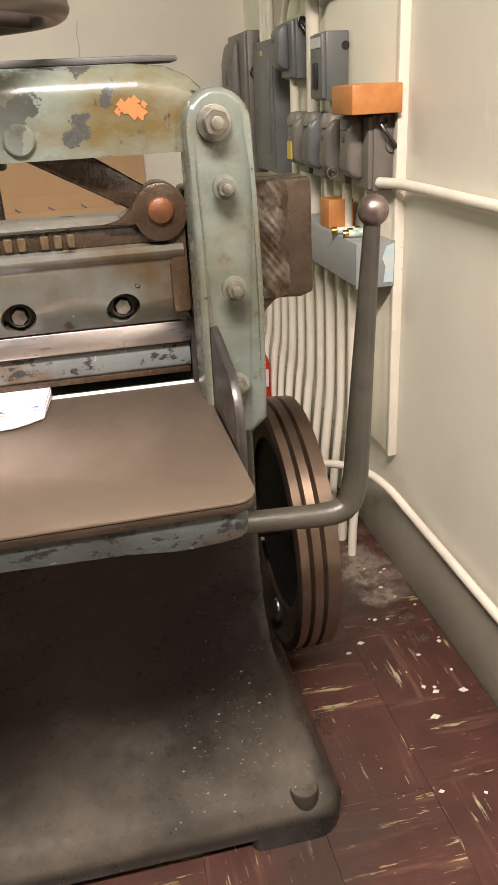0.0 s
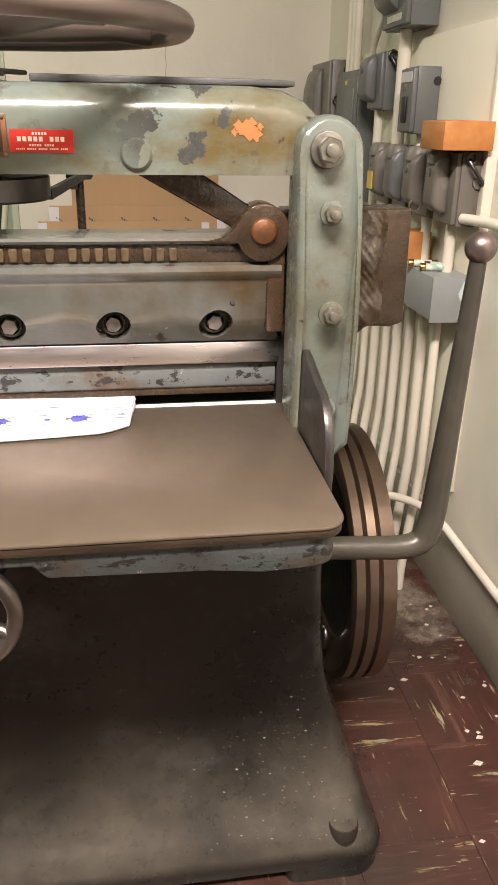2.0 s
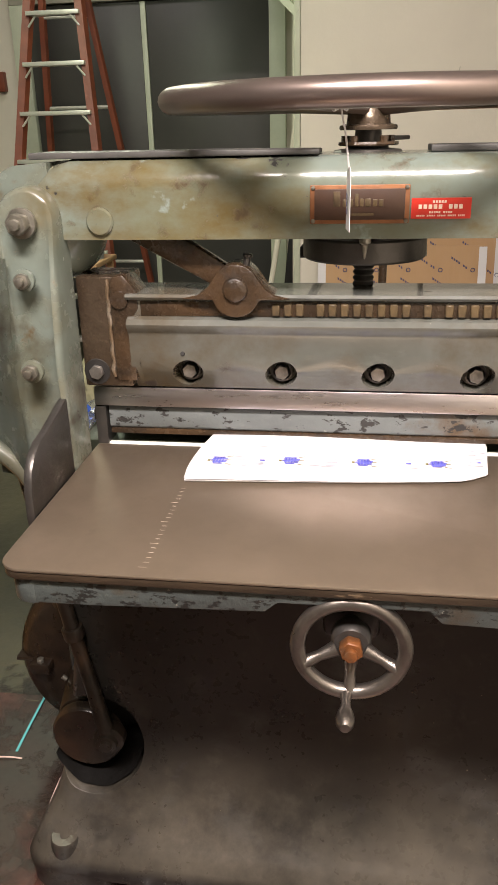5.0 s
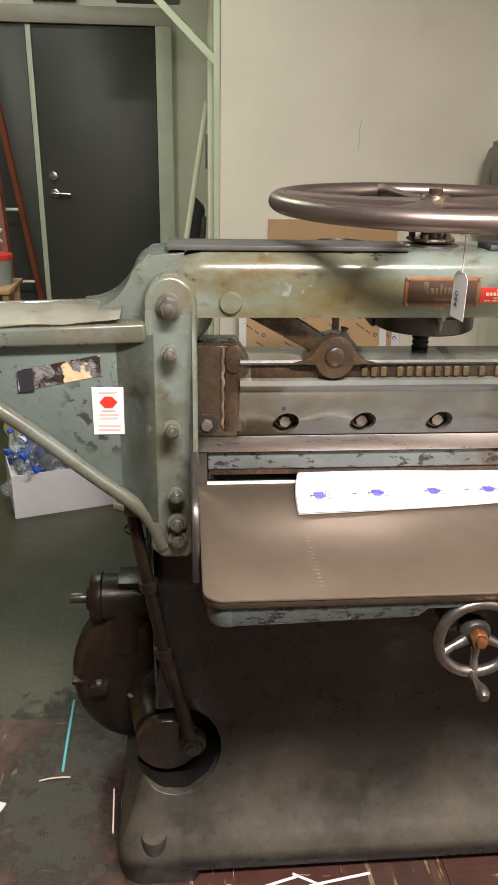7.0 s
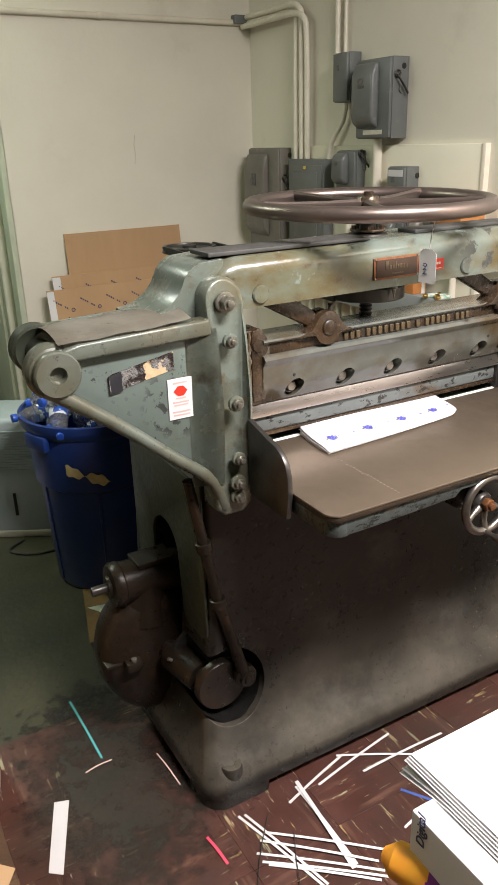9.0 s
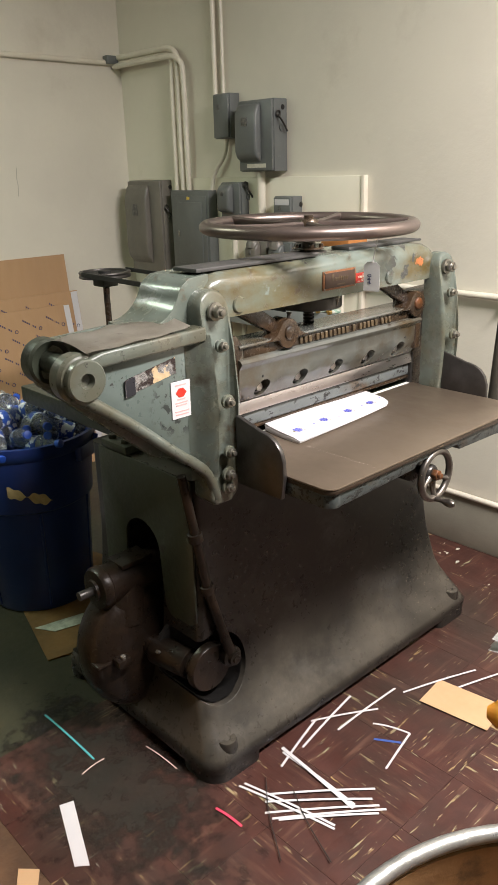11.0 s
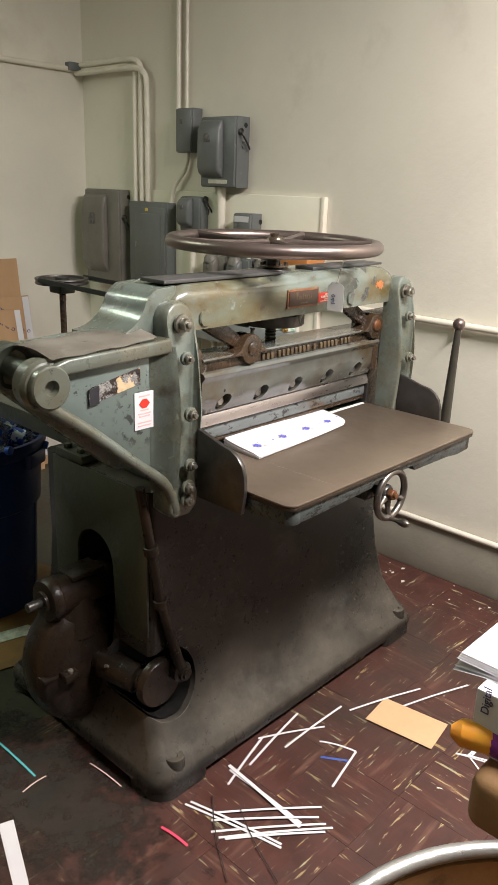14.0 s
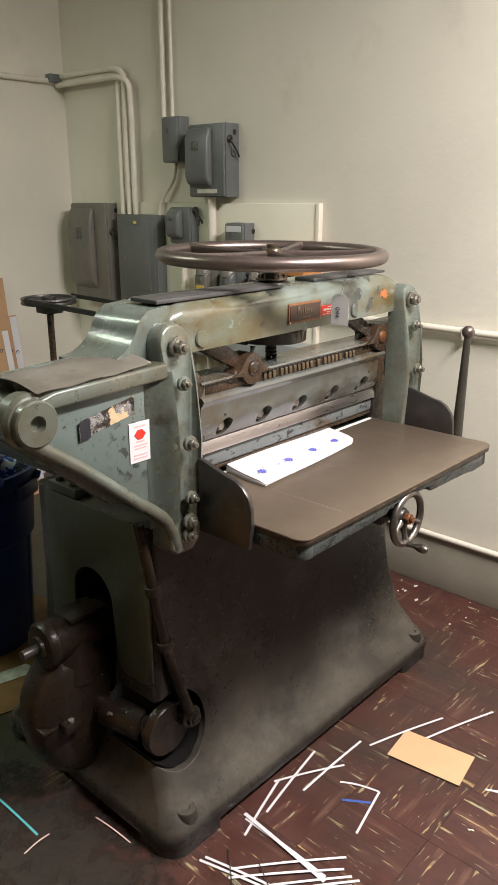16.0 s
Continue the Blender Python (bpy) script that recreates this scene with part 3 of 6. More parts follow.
for x0, x1, xc in ((-0.4125, -0.385, -0.384), (0.385, 0.4125, 0.384)):
    part("table_edge", box(x0, x1, -0.268, 0.06, 0.805, ZT - 0.0162, 0.004), M_SKIRT, table, "chipped blue-grey painted apron")
    part("table_corner", cyl((xc, -0.268, 0.804), (xc, -0.268, ZT - 0.0162), 0.0275, n=28, r=0.003), M_SKIRT, table, "chipped rounded apron corner")
# black box fills the table's underside with dark
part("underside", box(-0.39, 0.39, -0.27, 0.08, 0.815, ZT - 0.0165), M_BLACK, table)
part("cutting_stick", box(-0.42, 0.42, 0.089, 0.099, ZT - 0.014, ZT + 0.0005, 0.001), surface("white_plastic", (0.85, 0.85, 0.80), rough=0.4), table, "white plastic cutting stick")
back_table = part("back_table", box(-0.455, 0.42, 0.103, 1.02, ZT - 0.055, ZT - 0.001, 0.006), M_COLUMN, cutter, "dark green back table")
part("gauge_arm", box(0.02, 0.11, 1.02, 1.31, ZT - 0.05, ZT - 0.004, 0.006), M_COLUMN, back_table)
for k in range(20):
    part("ruler_mark", box(-0.250 + (0.004 if k % 5 else 0), -0.240, -0.284 + k * 0.0112, -0.2832 + k * 0.0112, ZT, ZT + 0.0003), M_RULE, table)

# side guards
gl = [(-0.02, 0.80), (-0.168, 0.80), (-0.176, 0.855), (-0.174, 0.893), (-0.166, 0.917), (-0.150, 0.935), (-0.128, 0.946), (-0.10, 0.951), (-0.045, 0.966), (-0.02, 0.972)]
for x0, x1 in ((-0.434, -0.4215), (0.4215, 0.434)):
    part("side_guard", prism(gl, "x", x0, x1, 0.003), M_DARKSTEEL, cutter, "dark curved steel side guard")


# arms
def arm_outline(xa, xb, zb, zt):
    xm, r = (xa + xb) / 2, (xb - xa) / 2
    return [(xa, zb + 0.02), (xa + 0.02, zb), (xb - 0.02, zb), (xb, zb + 0.02)] + arc(xm, zt - r, r, 0, 180, 12)


def front_y(z):
    return float(np.interp(z, [0.75, 0.89, 1.02, 1.14, 1.22, 1.3], [-0.004, -0.020, -0.026, -0.012, 0.004, 0.02]))


def arm(xa, xb, zb, zt):
    b = bmesh.new()
    out = arm_outline(xa, xb, zb, zt)
    xm = (xa + xb) / 2
    dense = []
    for i, (x, z) in enumerate(out):
        x2, z2 = out[(i + 1) % len(out)]
        k = max(1, int(abs(z2 - z) / 0.04))
        dense += [(x + (x2 - x) * j / k, z + (z2 - z) * j / k) for j in range(k)]
    layers = [(0.052, 1.0), (0.004, 1.0), (-0.004, 0.93), (-0.006, 0.80)]
    rings = []
    for off, s in layers:
        rings.append([b.verts.new((xm + (x - xm) * s, (front_y(z) + off + 0.004) if off < 0.05 else off, z + (0.004 * (1 - s) * 10 * (-1 if z > 1.15 else 1 if z < zb + 0.05 else 0)))) for x, z in dense])
    n = len(dense)
    for q, s in zip(rings, rings[1:]):
        for i in range(n):
            b.faces.new((q[i], q[(i + 1) % n], s[(i + 1) % n], s[i]))
    f = b.faces.new(rings[-1])
    b.faces.new(rings[0][::-1])
    bmesh.ops.triangulate(b, faces=[f])
    bmesh.ops.recalc_face_normals(b, faces=b.faces[:])
    return b


right_arm = part("side_frame", arm(0.412, 0.499, 0.803, 1.263), M_GREEN, cutter, "worn grey-green cast side frame", sharp=50)
left_arm = part("side_frame", arm(-0.507, -0.420, 0.752, 1.263), M_GREEN, cutter, "worn grey-green cast side frame with triangular bracket", sharp=50)


def stud(x, z, r, arm_part, big=False, mat=None):
    y, r = front_y(z) - 0.004, r * 0.86
    part("washer", cyl((x, y + 0.004, z), (x, y - 0.004, z), r * 1.35, n=20, r=0.001), M_GREEN if not big else M_BOLT, arm_part)
    part("nut", hexnut((x, y - 0.004, z), (x, y - (0.022 if big else 0.014), z), r), mat or M_BOLT, arm_part)
    part("stud", cyl((x, y - 0.013, z), (x, y - (0.029 if big else 0.022), z), r * 0.5, n=14, r=0.001), M_BOLT, arm_part)


for x, z, r, big in ((0.449, 1.222, 0.019, True), (0.455, 1.147, 0.0135, False), (0.457, 1.021, 0.0145, False), (0.455, 0.886, 0.015, False)):
    stud(x, z, r, right_arm, big)
for x, z, r, big in ((-0.465, 1.216, 0.018, True), (-0.465, 1.141, 0.0135, False), (-0.464, 1.014, 0.0145, False), (-0.459, 0.889, 0.013, False), (-0.459, 0.832, 0.015, False), (-0.458, 0.797, 0.015, False)):
    stud(x, z, r, left_arm, big)

# triangular bracket on the drive side
bracket = part("bracket", prism([(-0.80, 1.165), (-0.50, 1.172), (-0.495, 0.86), (-0.53, 0.87), (-0.81, 1.09)], "y", 0.006, 0.05, 0.004), M_PANEL, cutter, "recessed grey-green bracket panel with flaked paint")
part("top_rail", prism([(-0.825, 1.146), (-0.80, 1.172), (-0.77, 1.180), (-0.503, 1.190), (-0.503, 1.157), (-0.77, 1.149)], "y", -0.014, 0.03, 0.006, 3), M_ARM_RIM, bracket, "rubbed olive upper rail")
part("lower_rail", tube([(-0.835, 0.0, 1.105), (-0.79, 0.0, 1.072), (-0.70, -0.002, 1.005), (-0.60, -0.004, 0.918), (-0.54, -0.006, 0.872), (-0.505, -0.004, 0.835), (-0.485, 0.0, 0.775)], 0.018, 12, smooth=1,
     radii=[0.016, 0.015, 0.0135, 0.013, 0.0135, 0.014, 0.013]), M_ARM_RIM, bracket, "rubbed olive diagonal rail")


def fillet(u, v):
    z = 0.835 + 0.335 * v
    w = u * u * (3 - 2 * u)
    return (-0.553 + 0.062 * u, 0.0052 + (front_y(z) - 0.004 - 0.0052) * w, z)


fil = grid_sheet(fillet, 10, 12)
bmesh.ops.solidify(fil, geom=fil.faces[:], thickness=0.004)
part("inner_fillet", fil, M_GREEN, bracket, "rounded casting fillet beside the frame", sharp=60)
part("boss", lathe((-0.814, 0.06, 1.131), (0, -1, 0), [(0.03, 0.018), (0.050, 0.020), (0.052, 0.05), (0.047, 0.060), (0.043, 0.062), (0.043, 0.078), (0.040, 0.081), (0.016, 0.081), (0.013, 0.066), (0, 0.064)], 36), M_ARM_RIM, bracket, "round pivot boss with centre hole", sharp=30)
part("rear_boss", lathe((-0.806, 0.175, 1.143), (0, -1, 0), [(0, 0), (0.046, 0), (0.050, 0.006), (0.050, 0.04), (0.045, 0.046), (0.036, 0.040), (0.024, 0.036), (0.024, 0.14)], 32), M_COLUMN, bracket, "rear round casting")
part("rear_plate", prism([(-0.80, 1.19), (-0.50, 1.20), (-0.50, 0.84), (-0.56, 0.86), (-0.84, 1.10)], "y", 0.135, 0.165, 0.008), M_GREEN, bracket)


def cover(u, v):
    x = -0.806 + 0.262 * u
    lift = 0.006 * max(0, (u - 0.8) / 0.2) ** 2
    return (x + 0.004 * v, -0.012 + 0.19 * v, 1.183 + 0.010 * u + lift + 0.010 * math.sin(math.pi * v) + 0.0015 * math.sin(17 * u + 5 * v))


cov = grid_sheet(cover, 30, 12)
bmesh.ops.solidify(cov, geom=cov.faces[:], thickness=0.003)
part("dust_cover", cov, M_COVER, bracket, "worn bent sheet-metal cover over the linkage", sharp=60)


def blob(c, rx, ry, rz, n=24):
    b = bmesh.new()
    bmesh.ops.create_uvsphere(b, u_segments=n, v_segments=n // 2, radius=1)
    for v in b.verts:
        v.co = Vector((c[0] + rx * v.co.x, c[1] + ry * v.co.y, c[2] + rz * v.co.z))
    return b


swoop = [(-0.44, 1.18), (-0.62, 1.18), (-0.62, 1.192)] + arc(-0.62, 1.292, 0.099, 270, 342, 10) + [(-0.515, 1.275), (-0.495, 1.288), (-0.44, 1.292)]
part("shoulder", prism(swoop, "y", 0.048, 0.195, 0.034, 6), M_GREEN, cutter, "grey-green casting that sweeps up to the beam", sharp=60)
part("hump", blob((-0.455, 0.115, 1.205), 0.072, 0.085, 0.085), M_GREEN, cutter, "rounded casting at the beam's end")


# beam with a big round front shoulder
def beam_profile(s):
    return [(0.032, 1.189), (0.032, 1.245)] + [(y, z) for y, z in arc(0.072, 1.255, 0.04, 180, 90, 8)] + [(0.20, 1.295), (0.215, 1.28), (0.215, 1.20), (0.205, 1.189)]


def beam():
    b = bmesh.new()
    stops = [(-0.468, 0.62, -0.016), (-0.455, 0.80, -0.010), (-0.438, 0.93, -0.004), (-0.41, 1.0, 0), (0.36, 1.0, 0), (0.40, 0.96, -0.002), (0.428, 0.86, -0.007), (0.446, 0.72, -0.014), (0.456, 0.52, -0.02)]
    rings = []
    for x, s, dz in stops:
        rings.append([b.verts.new((x, 0.12 + (y - 0.12) * (0.6 + 0.4 * s), 1.19 + (z - 1.19) * s)) for y, z in beam_profile(s)])
    for q, r in zip(rings, rings[1:]):
        n = len(q)
        for i in range(n):
            b.faces.new((q[i], q[(i + 1) % n], r[(i + 1) % n], r[i]))
    b.faces.new(rings[0][::-1])
    b.faces.new(rings[-1])
    bmesh.ops.recalc_face_normals(b, faces=b.faces[:])
    return b


beam_part = part("cross_beam", beam(), M_BEAM, cutter, "grey-green cross beam stained brown with flaking paint", sharp=40)
for x in (-0.364, 0.212):
    part("beam_pin", lathe((x, 0.036, 1.214), (0, -1, 0), [(0.0195, 0), (0.0195, 0.007), (0.017, 0.010), (0, 0.011)], 24), M_BEAM, beam_part, "flat round pin head")
for x0, x1, t0 in ((-0.468, -0.062, 0.0), (0.085, 0.42, 0.02)):
    part("rubber_mat", prism([(x0, 1.2955), (x1, 1.2955), (x1, 1.302), (x0 + 0.3, 1.3035), (x0, 1.3045)], "y", 0.055 + t0, 0.140, 0.002), M_FELT, beam_part, "strip of dark rubber mat")
for cx, cz, rr in ((0.352, 1.243, 0.011), (0.362, 1.238, 0.008), (0.341, 1.247, 0.007), (0.357, 1.251, 0.006), (0.335, 1.240, 0.004), (0.368, 1.247, 0.004)):
    part("paint_spot", prism([(cx + rr * math.cos(a) * (1 + 0.3 * math.sin(5 * a + 40 * cx)), cz + rr * math.sin(a) * (0.9 + 0.35 * math.cos(4 * a + 70 * cz))) for a in [2 * math.pi * i / 18 for i in range(18)]], "y", 0.0316 - 0.05 * rr, 0.034), M_ORANGE, beam_part, "splash of orange paint")
plate = part("name_plate", box(-0.072, 0.058, 0.0285, 0.0325, 1.209, 1.258, 0.001), M_PLATE_EDGE, beam_part, "brown name plate with copper edge and raised script")
part("plate_field", box(-0.066, 0.052, 0.0272, 0.029, 1.214, 1.253, 0.0005), M_NUTPLATE, plate)
for i, (w, hh) in enumerate(((0.011, 0.019), (0.007, 0.009), (0.007, 0.009), (0.006, 0.016), (0.006, 0.010), (0.009, 0.010), (0.007, 0.009), (0.007, 0.009))):
    x = -0.041 + sum((0.011, 0.007, 0.007, 0.006, 0.006, 0.009, 0.007, 0.007)[:i]) * 1.12
    part("script_bar", box(x, x + w * 0.8, 0.0262, 0.0275, 1.231, 1.231 + hh, 0.001), M_LETTER, plate)
part("script_bar", box(-0.022, 0.012, 0.0266, 0.0275, 1.2195, 1.2225), M_LETTER, plate)
for x in (-0.068, 0.054):
    for z in (1.2125, 1.2545):
        part("plate_rivet", lathe((x, 0.0285, z), (0, -1, 0), [(0.003, 0), (0.002, 0.002), (0, 0.0026)], 10), M_BOLT, plate)
sticker = part("dealer_sticker", box(0.0605, 0.1365, 0.0298, 0.0325, 1.2145, 1.2405), M_RED, beam_part, "small red dealer label with pale lettering")
for z, w, hgt in ((1.2345, 0.022, 0.003), (1.227, 0.058, 0.0055), (1.2215, 0.03, 0.0025), (1.2175, 0.062, 0.002)):
    n = max(2, int(w / (hgt * 1.1)))
    for i in range(n):
        if i % 6 != 5:
            part("lettering_bar", box(0.0985 - w / 2 + w * i / n, 0.0985 - w / 2 + w * (i + 0.7) / n, 0.0290, 0.0299, z, z + hgt), surface("pale_label_ink", (0.85, 0.72, 0.6)) if i == 0 and z > 1.234 else bpy.data.materials["pale_label_ink"], sticker)

# clamp wheel, spindle and its pulley
SX, SY = 0.002, 0.148
wheel = part("clamp_wheel", torus((SX, SY, 1.366), (0, -0.010, 1), 0.2745, 0.0190, 72, 16, squash=0.9), M_WHEEL, cutter, "large bronze-brown polished clamp handwheel")
part("wheel_hub", lathe((SX, SY, 1.336), (0, 0, 1), [(0, -0.012), (0.040, -0.012), (0.041, -0.009), (0.040, -0.006), (0.031, -0.004), (0.029, 0.014), (0.026, 0.018), (0.030, 0.022), (0.030, 0.036), (0.024, 0.045), (0.012, 0.047), (0.012, 0.055), (0, 0.056)], 28), M_TAIL, wheel, "brown greasy wheel hub")
for k in range(5):
    a = radians(72 * k + 24)
    part("wheel_spoke", tube([(SX + r * math.cos(a), SY + r * math.sin(a), 1.366 + 0.010 * r * math.sin(a) + dz) for r, dz in ((0.025, -0.006), (0.12, -0.004), (0.21, 0.0), (0.262, 0.0))], 0.012, 10, radii=[0.013, 0.011, 0.010, 0.013], flat=1.5), M_WHEEL, wheel)
part("spindle", cyl((SX, SY, 1.03), (SX, SY, 1.35), 0.013, n=18), M_DARKSTEEL, cutter)
for k in range(13):
    part("screw_thread", torus((SX, SY, 1.038 + k * 0.0088), (0, 0.06, 1), 0.0125, 0.0038, 18, 6), M_RUBBER, cutter)
part("spindle_collar", lathe((SX, SY, 1.294), (0, 0, 1), [(0.050, 0), (0.047, 0.004), (0.030, 0.006), (0.028, 0.012), (0.020, 0.013), (0.018, 0.034)], 22), M_DARKSTEEL, cutter, "dark greasy collar")
lock = part("lock_plate", lathe((SX, SY, 1.3035), (0, 0, 1), [(0, 0), (0.043, 0), (0.044, 0.002), (0.043, 0.005), (0, 0.005)], 9), M_RUST, cutter, "notched dark lock plate")
for a in (20, 95, 160, 235, 310):
    c, q = math.cos(radians(a)), math.sin(radians(a))
    part("lock_tooth", cyl((SX + 0.034 * c, SY + 0.034 * q, 1.3085), (SX + 0.034 * c, SY + 0.034 * q, 1.3165), 0.006, n=8), M_RUST, lock)
part("lock_lever", prism([(0.012, 0.165), (0.05, 0.205), (0.066, 0.235), (0.054, 0.240), (-0.006, 0.178)], "z", 1.309, 1.315, 0.002), M_RUBBER, lock)
part("pulley", lathe((SX, SY - 0.002, 1.149), (0, 0, 1), [(0, 0), (0.088, 0), (0.091, 0.003), (0.091, 0.030), (0.088, 0.033), (0.0, 0.033)], 40), M_DARKSTEEL, cutter, "flat dark spindle pulley", sharp=40)
part("pointer", lathe((0.002, 0.045, 1.196), (0, 0, -1), [(0, 0), (0.0075, 0.001), (0.0085, 0.006), (0.0085, 0.014), (0.005, 0.016), (0.001, 0.036), (0, 0.036)], 12), M_BOLT, beam_part, "small pointed index screw")

# knife bar
ZB = 0.957
prof = [(0.060, ZB + 0.062), (0.059, 1.045), (0.056, 1.052), (0.050, 1.058), (0.048, 1.064), (0.054, 1.071), (0.064, 1.074), (0.064, 1.097), (0.056, 1.100), (0.053, 1.104), (0.056, 1.108), (0.15, 1.108), (0.15, ZB), (0.128, ZB)]


def bar_y(z):
    return 0.060 if z > 0.999 else 0.060 + (0.999 - z) / (0.999 - ZB) * 0.026



def knife_bar():
    b = bmesh.new()
    x0, x1 = -0.345, 0.405
    n = 1
    rows = [[b.verts.new((x, y, z)) for y, z in prof] for x in (x0, x1)]
    for i in range(len(prof) - 1):
        b.faces.new((rows[0][i], rows[1][i], rows[1][i + 1], rows[0][i + 1]))
    b.faces.new(rows[0][::-1])
    b.faces.new(rows[1])
    # lower face in cells, each with a slanting pocket
    xs = [x0] + [-0.331 + 0.144 * k for k in range(6)] + [x1]
    xs = sorted(set([x0, -0.331, -0.187, -0.043, 0.101, 0.245, x1]))
    zt, yb = ZB + 0.062, 0.085
    for a, c in zip(xs, xs[1:]):
        ctr = next((h for h in (-0.259, -0.116, 0.028, 0.171, 0.315) if a < h < c), None)
        if ctr is None:
            add_poly(b, [(a, bar_y(ZB), ZB), (c, bar_y(ZB), ZB), (c, 0.060, 0.999), (a, 0.060, 0.999), (c, 0.060, zt), (a, 0.060, zt)], [(0, 1, 2, 3), (3, 2, 4, 5)])
            continue
        m = 24
        outer, inner, deep = [], [], []
        zc = 0.985
        for k in range(m):
            t = 2 * math.pi * (k + 0.5) / m
            dx, dz = math.cos(t), math.sin(t)
            zi = zc + 0.023 * dz
            inner.append((ctr + 0.024 * dx + 0.003 * dz, bar_y(zi), zi))
            deep.append((ctr + 0.021 * dx, 0.100, zc + 0.020 * dz))
            s = min(((c - ctr) if dx > 0 else (ctr - a)) / max(abs(dx), 1e-6), ((zt - zc) if dz > 0 else (zc - ZB)) / max(abs(dz), 1e-6))
            outer.append((ctr + s * dx, bar_y(zc + s * dz), zc + s * dz))
        vo, vi, vd = [[b.verts.new(p) for p in ring] for ring in (outer, inner, deep)]
        for k in range(m):
            j = (k + 1) % m
            b.faces.new((vo[k], vo[j], vi[j], vi[k]))
            b.faces.new((vi[k], vi[j], vd[j], vd[k]))
        b.faces.new(vd[::-1])
        for cx, cz in ((a, ZB), (c, ZB), (c, zt), (a, zt)):
            k = int((math.atan2(cz - zc, cx - ctr) % (2 * math.pi)) / (2 * math.pi) * m - 0.5) % m
            v = b.verts.new((cx, bar_y(cz), cz))
            b.faces.new((vo[k], v, vo[(k + 1) % m]))
    bmesh.ops.remove_doubles(b, verts=b.verts[:], dist=2e-5)
    bmesh.ops.recalc_face_normals(b, faces=b.faces[:])
    return b


bar = part("knife_bar", knife_bar(), M_KNIFEBAR, cutter, "brown-stained cast knife bar with raised lettering", sharp=32)
part("bar_block", box(-0.424, -0.346, 0.068, 0.15, ZB + 0.004, 1.132, 0.004), M_TAIL, bar, "bare brown worn steel end of the knife bar")
part("weld_seam", tube([(-0.3745 + 0.0015 * math.sin(9 * k), 0.0665, 1.128 - 0.0125 * k) for k in range(13)], 0.0035, 8, radii=[0.003 + 0.0012 * (k % 2) for k in range(13)]), M_SCRAPE, bar, "rough weld seam")
part("bar_end", prism([(-0.371, 0.972), (-0.371, 1.120), (-0.366, 1.132), (-0.349, 1.135), (-0.338, 1.122), (-0.328, 1.108), (-0.328, 1.085), (-0.338, 1.070), (-0.338, 0.972)], "y", 0.062, 0.12, 0.004), M_RUST, bar, "rust-brown end lug")
part("letter_band", box(-0.325, 0.383, 0.0626, 0.07, 1.0745, 1.0965, 0.001), M_RUST, bar, "brown band behind the raised lettering")
part("end_pin", lathe((-0.356, 0.062, 1.098), (0, -1, 0), [(0.014, 0), (0.013, 0.004), (0, 0.005)], 18), M_RUST, bar)
part("bar_end", box(0.385, 0.411, 0.0545, 0.12, 0.975, 1.13, 0.005), M_RUST, bar, "rust-brown end lug")
for x in (-0.179, 0.378):
    ear = part("pivot_ear", prism([(x - 0.080, 1.103), (x - 0.056, 1.108), (x - 0.042, 1.118)] + arc(x, 1.118, 0.035, 155, 25, 9) + [(x + 0.042, 1.118), (x + 0.056, 1.108), (x + 0.080, 1.103)] + arc(x, 1.112, 0.036, -18, -162, 8), "y", 0.047, 0.10, 0.003, 2), M_RUST, bar, "round pivot lug")
    part("pivot_pin", lathe((x, 0.047, 1.117), (0, -1, 0), [(0.0185, 0), (0.0175, 0.004), (0.015, 0.006), (0, 0.0065)], 22), M_COPPER if x > 0 else M_RUST, ear, "rusty orange pin head" if x > 0 else "rust-brown pin head")
part("oil_cup", lathe((-0.165, 0.065, 1.148), (0.2, 0, 1), [(0.005, 0), (0.005, 0.012), (0.007, 0.013), (0.007, 0.017), (0, 0.018)], 10), M_DARKSTEEL, bar)
for x in (-0.403, -0.259, -0.116, 0.028, 0.171, 0.315):
    yb = 0.074 if x > -0.38 else 0.056
    cup = part("bolt_socket", lathe((x, yb + 0.026, 0.985), (0, -1, 0), [(0.0165, 0), (0.0165, 0.012), (0.0135, 0.013), (0.0125, 0.006)], 22), M_DARKSTEEL, bar)
    part("hex_bolt", hexnut((x, yb + 0.024, 0.985), (x, yb + 0.004, 0.985), 0.0118), M_BOLTHEAD, cup, "grey steel hexagon bolt head")
# flat black discs paint the dark of the bolt and oil holes
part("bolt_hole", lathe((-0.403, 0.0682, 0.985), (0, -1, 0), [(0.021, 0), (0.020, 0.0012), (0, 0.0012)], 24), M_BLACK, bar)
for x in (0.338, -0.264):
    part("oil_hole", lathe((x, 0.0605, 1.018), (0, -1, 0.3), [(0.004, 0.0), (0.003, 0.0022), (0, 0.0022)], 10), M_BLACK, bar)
# cast lettering, as plain raised blocks
words, x = (3, 8, 1, 5, 3), -0.128
for n in words:
    for k in range(n):
        w = 0.0145
        part("cast_letter", box(x, x + w * 0.78, 0.0575, 0.0632, 1.0765, 1.0945, 0.0015, 1), M_LETTER, bar)
        x += w + 0.0028
    x += 0.0125
# links from the beam to the knife bar
for xa, xc in ((-0.345, -0.179), (0.212, 0.378)):
    d = Vector((xc - xa, 0, 1.117 - 1.214)).normalized()
    nrm = Vector((-d.z, 0, d.x))
    a, c = Vector((xa, 0, 1.214)), Vector((xc, 0, 1.117))
    o = [a + nrm * 0.024 - d * 0.01, a - nrm * 0.024 - d * 0.01, c - nrm * 0.017 + d * 0.01, c + nrm * 0.017 + d * 0.01]
    part("swing_link", prism([(p.x, p.z) for p in o], "y", 0.072, 0.098, 0.006), M_RUST, cutter, "rusty brown swing link")
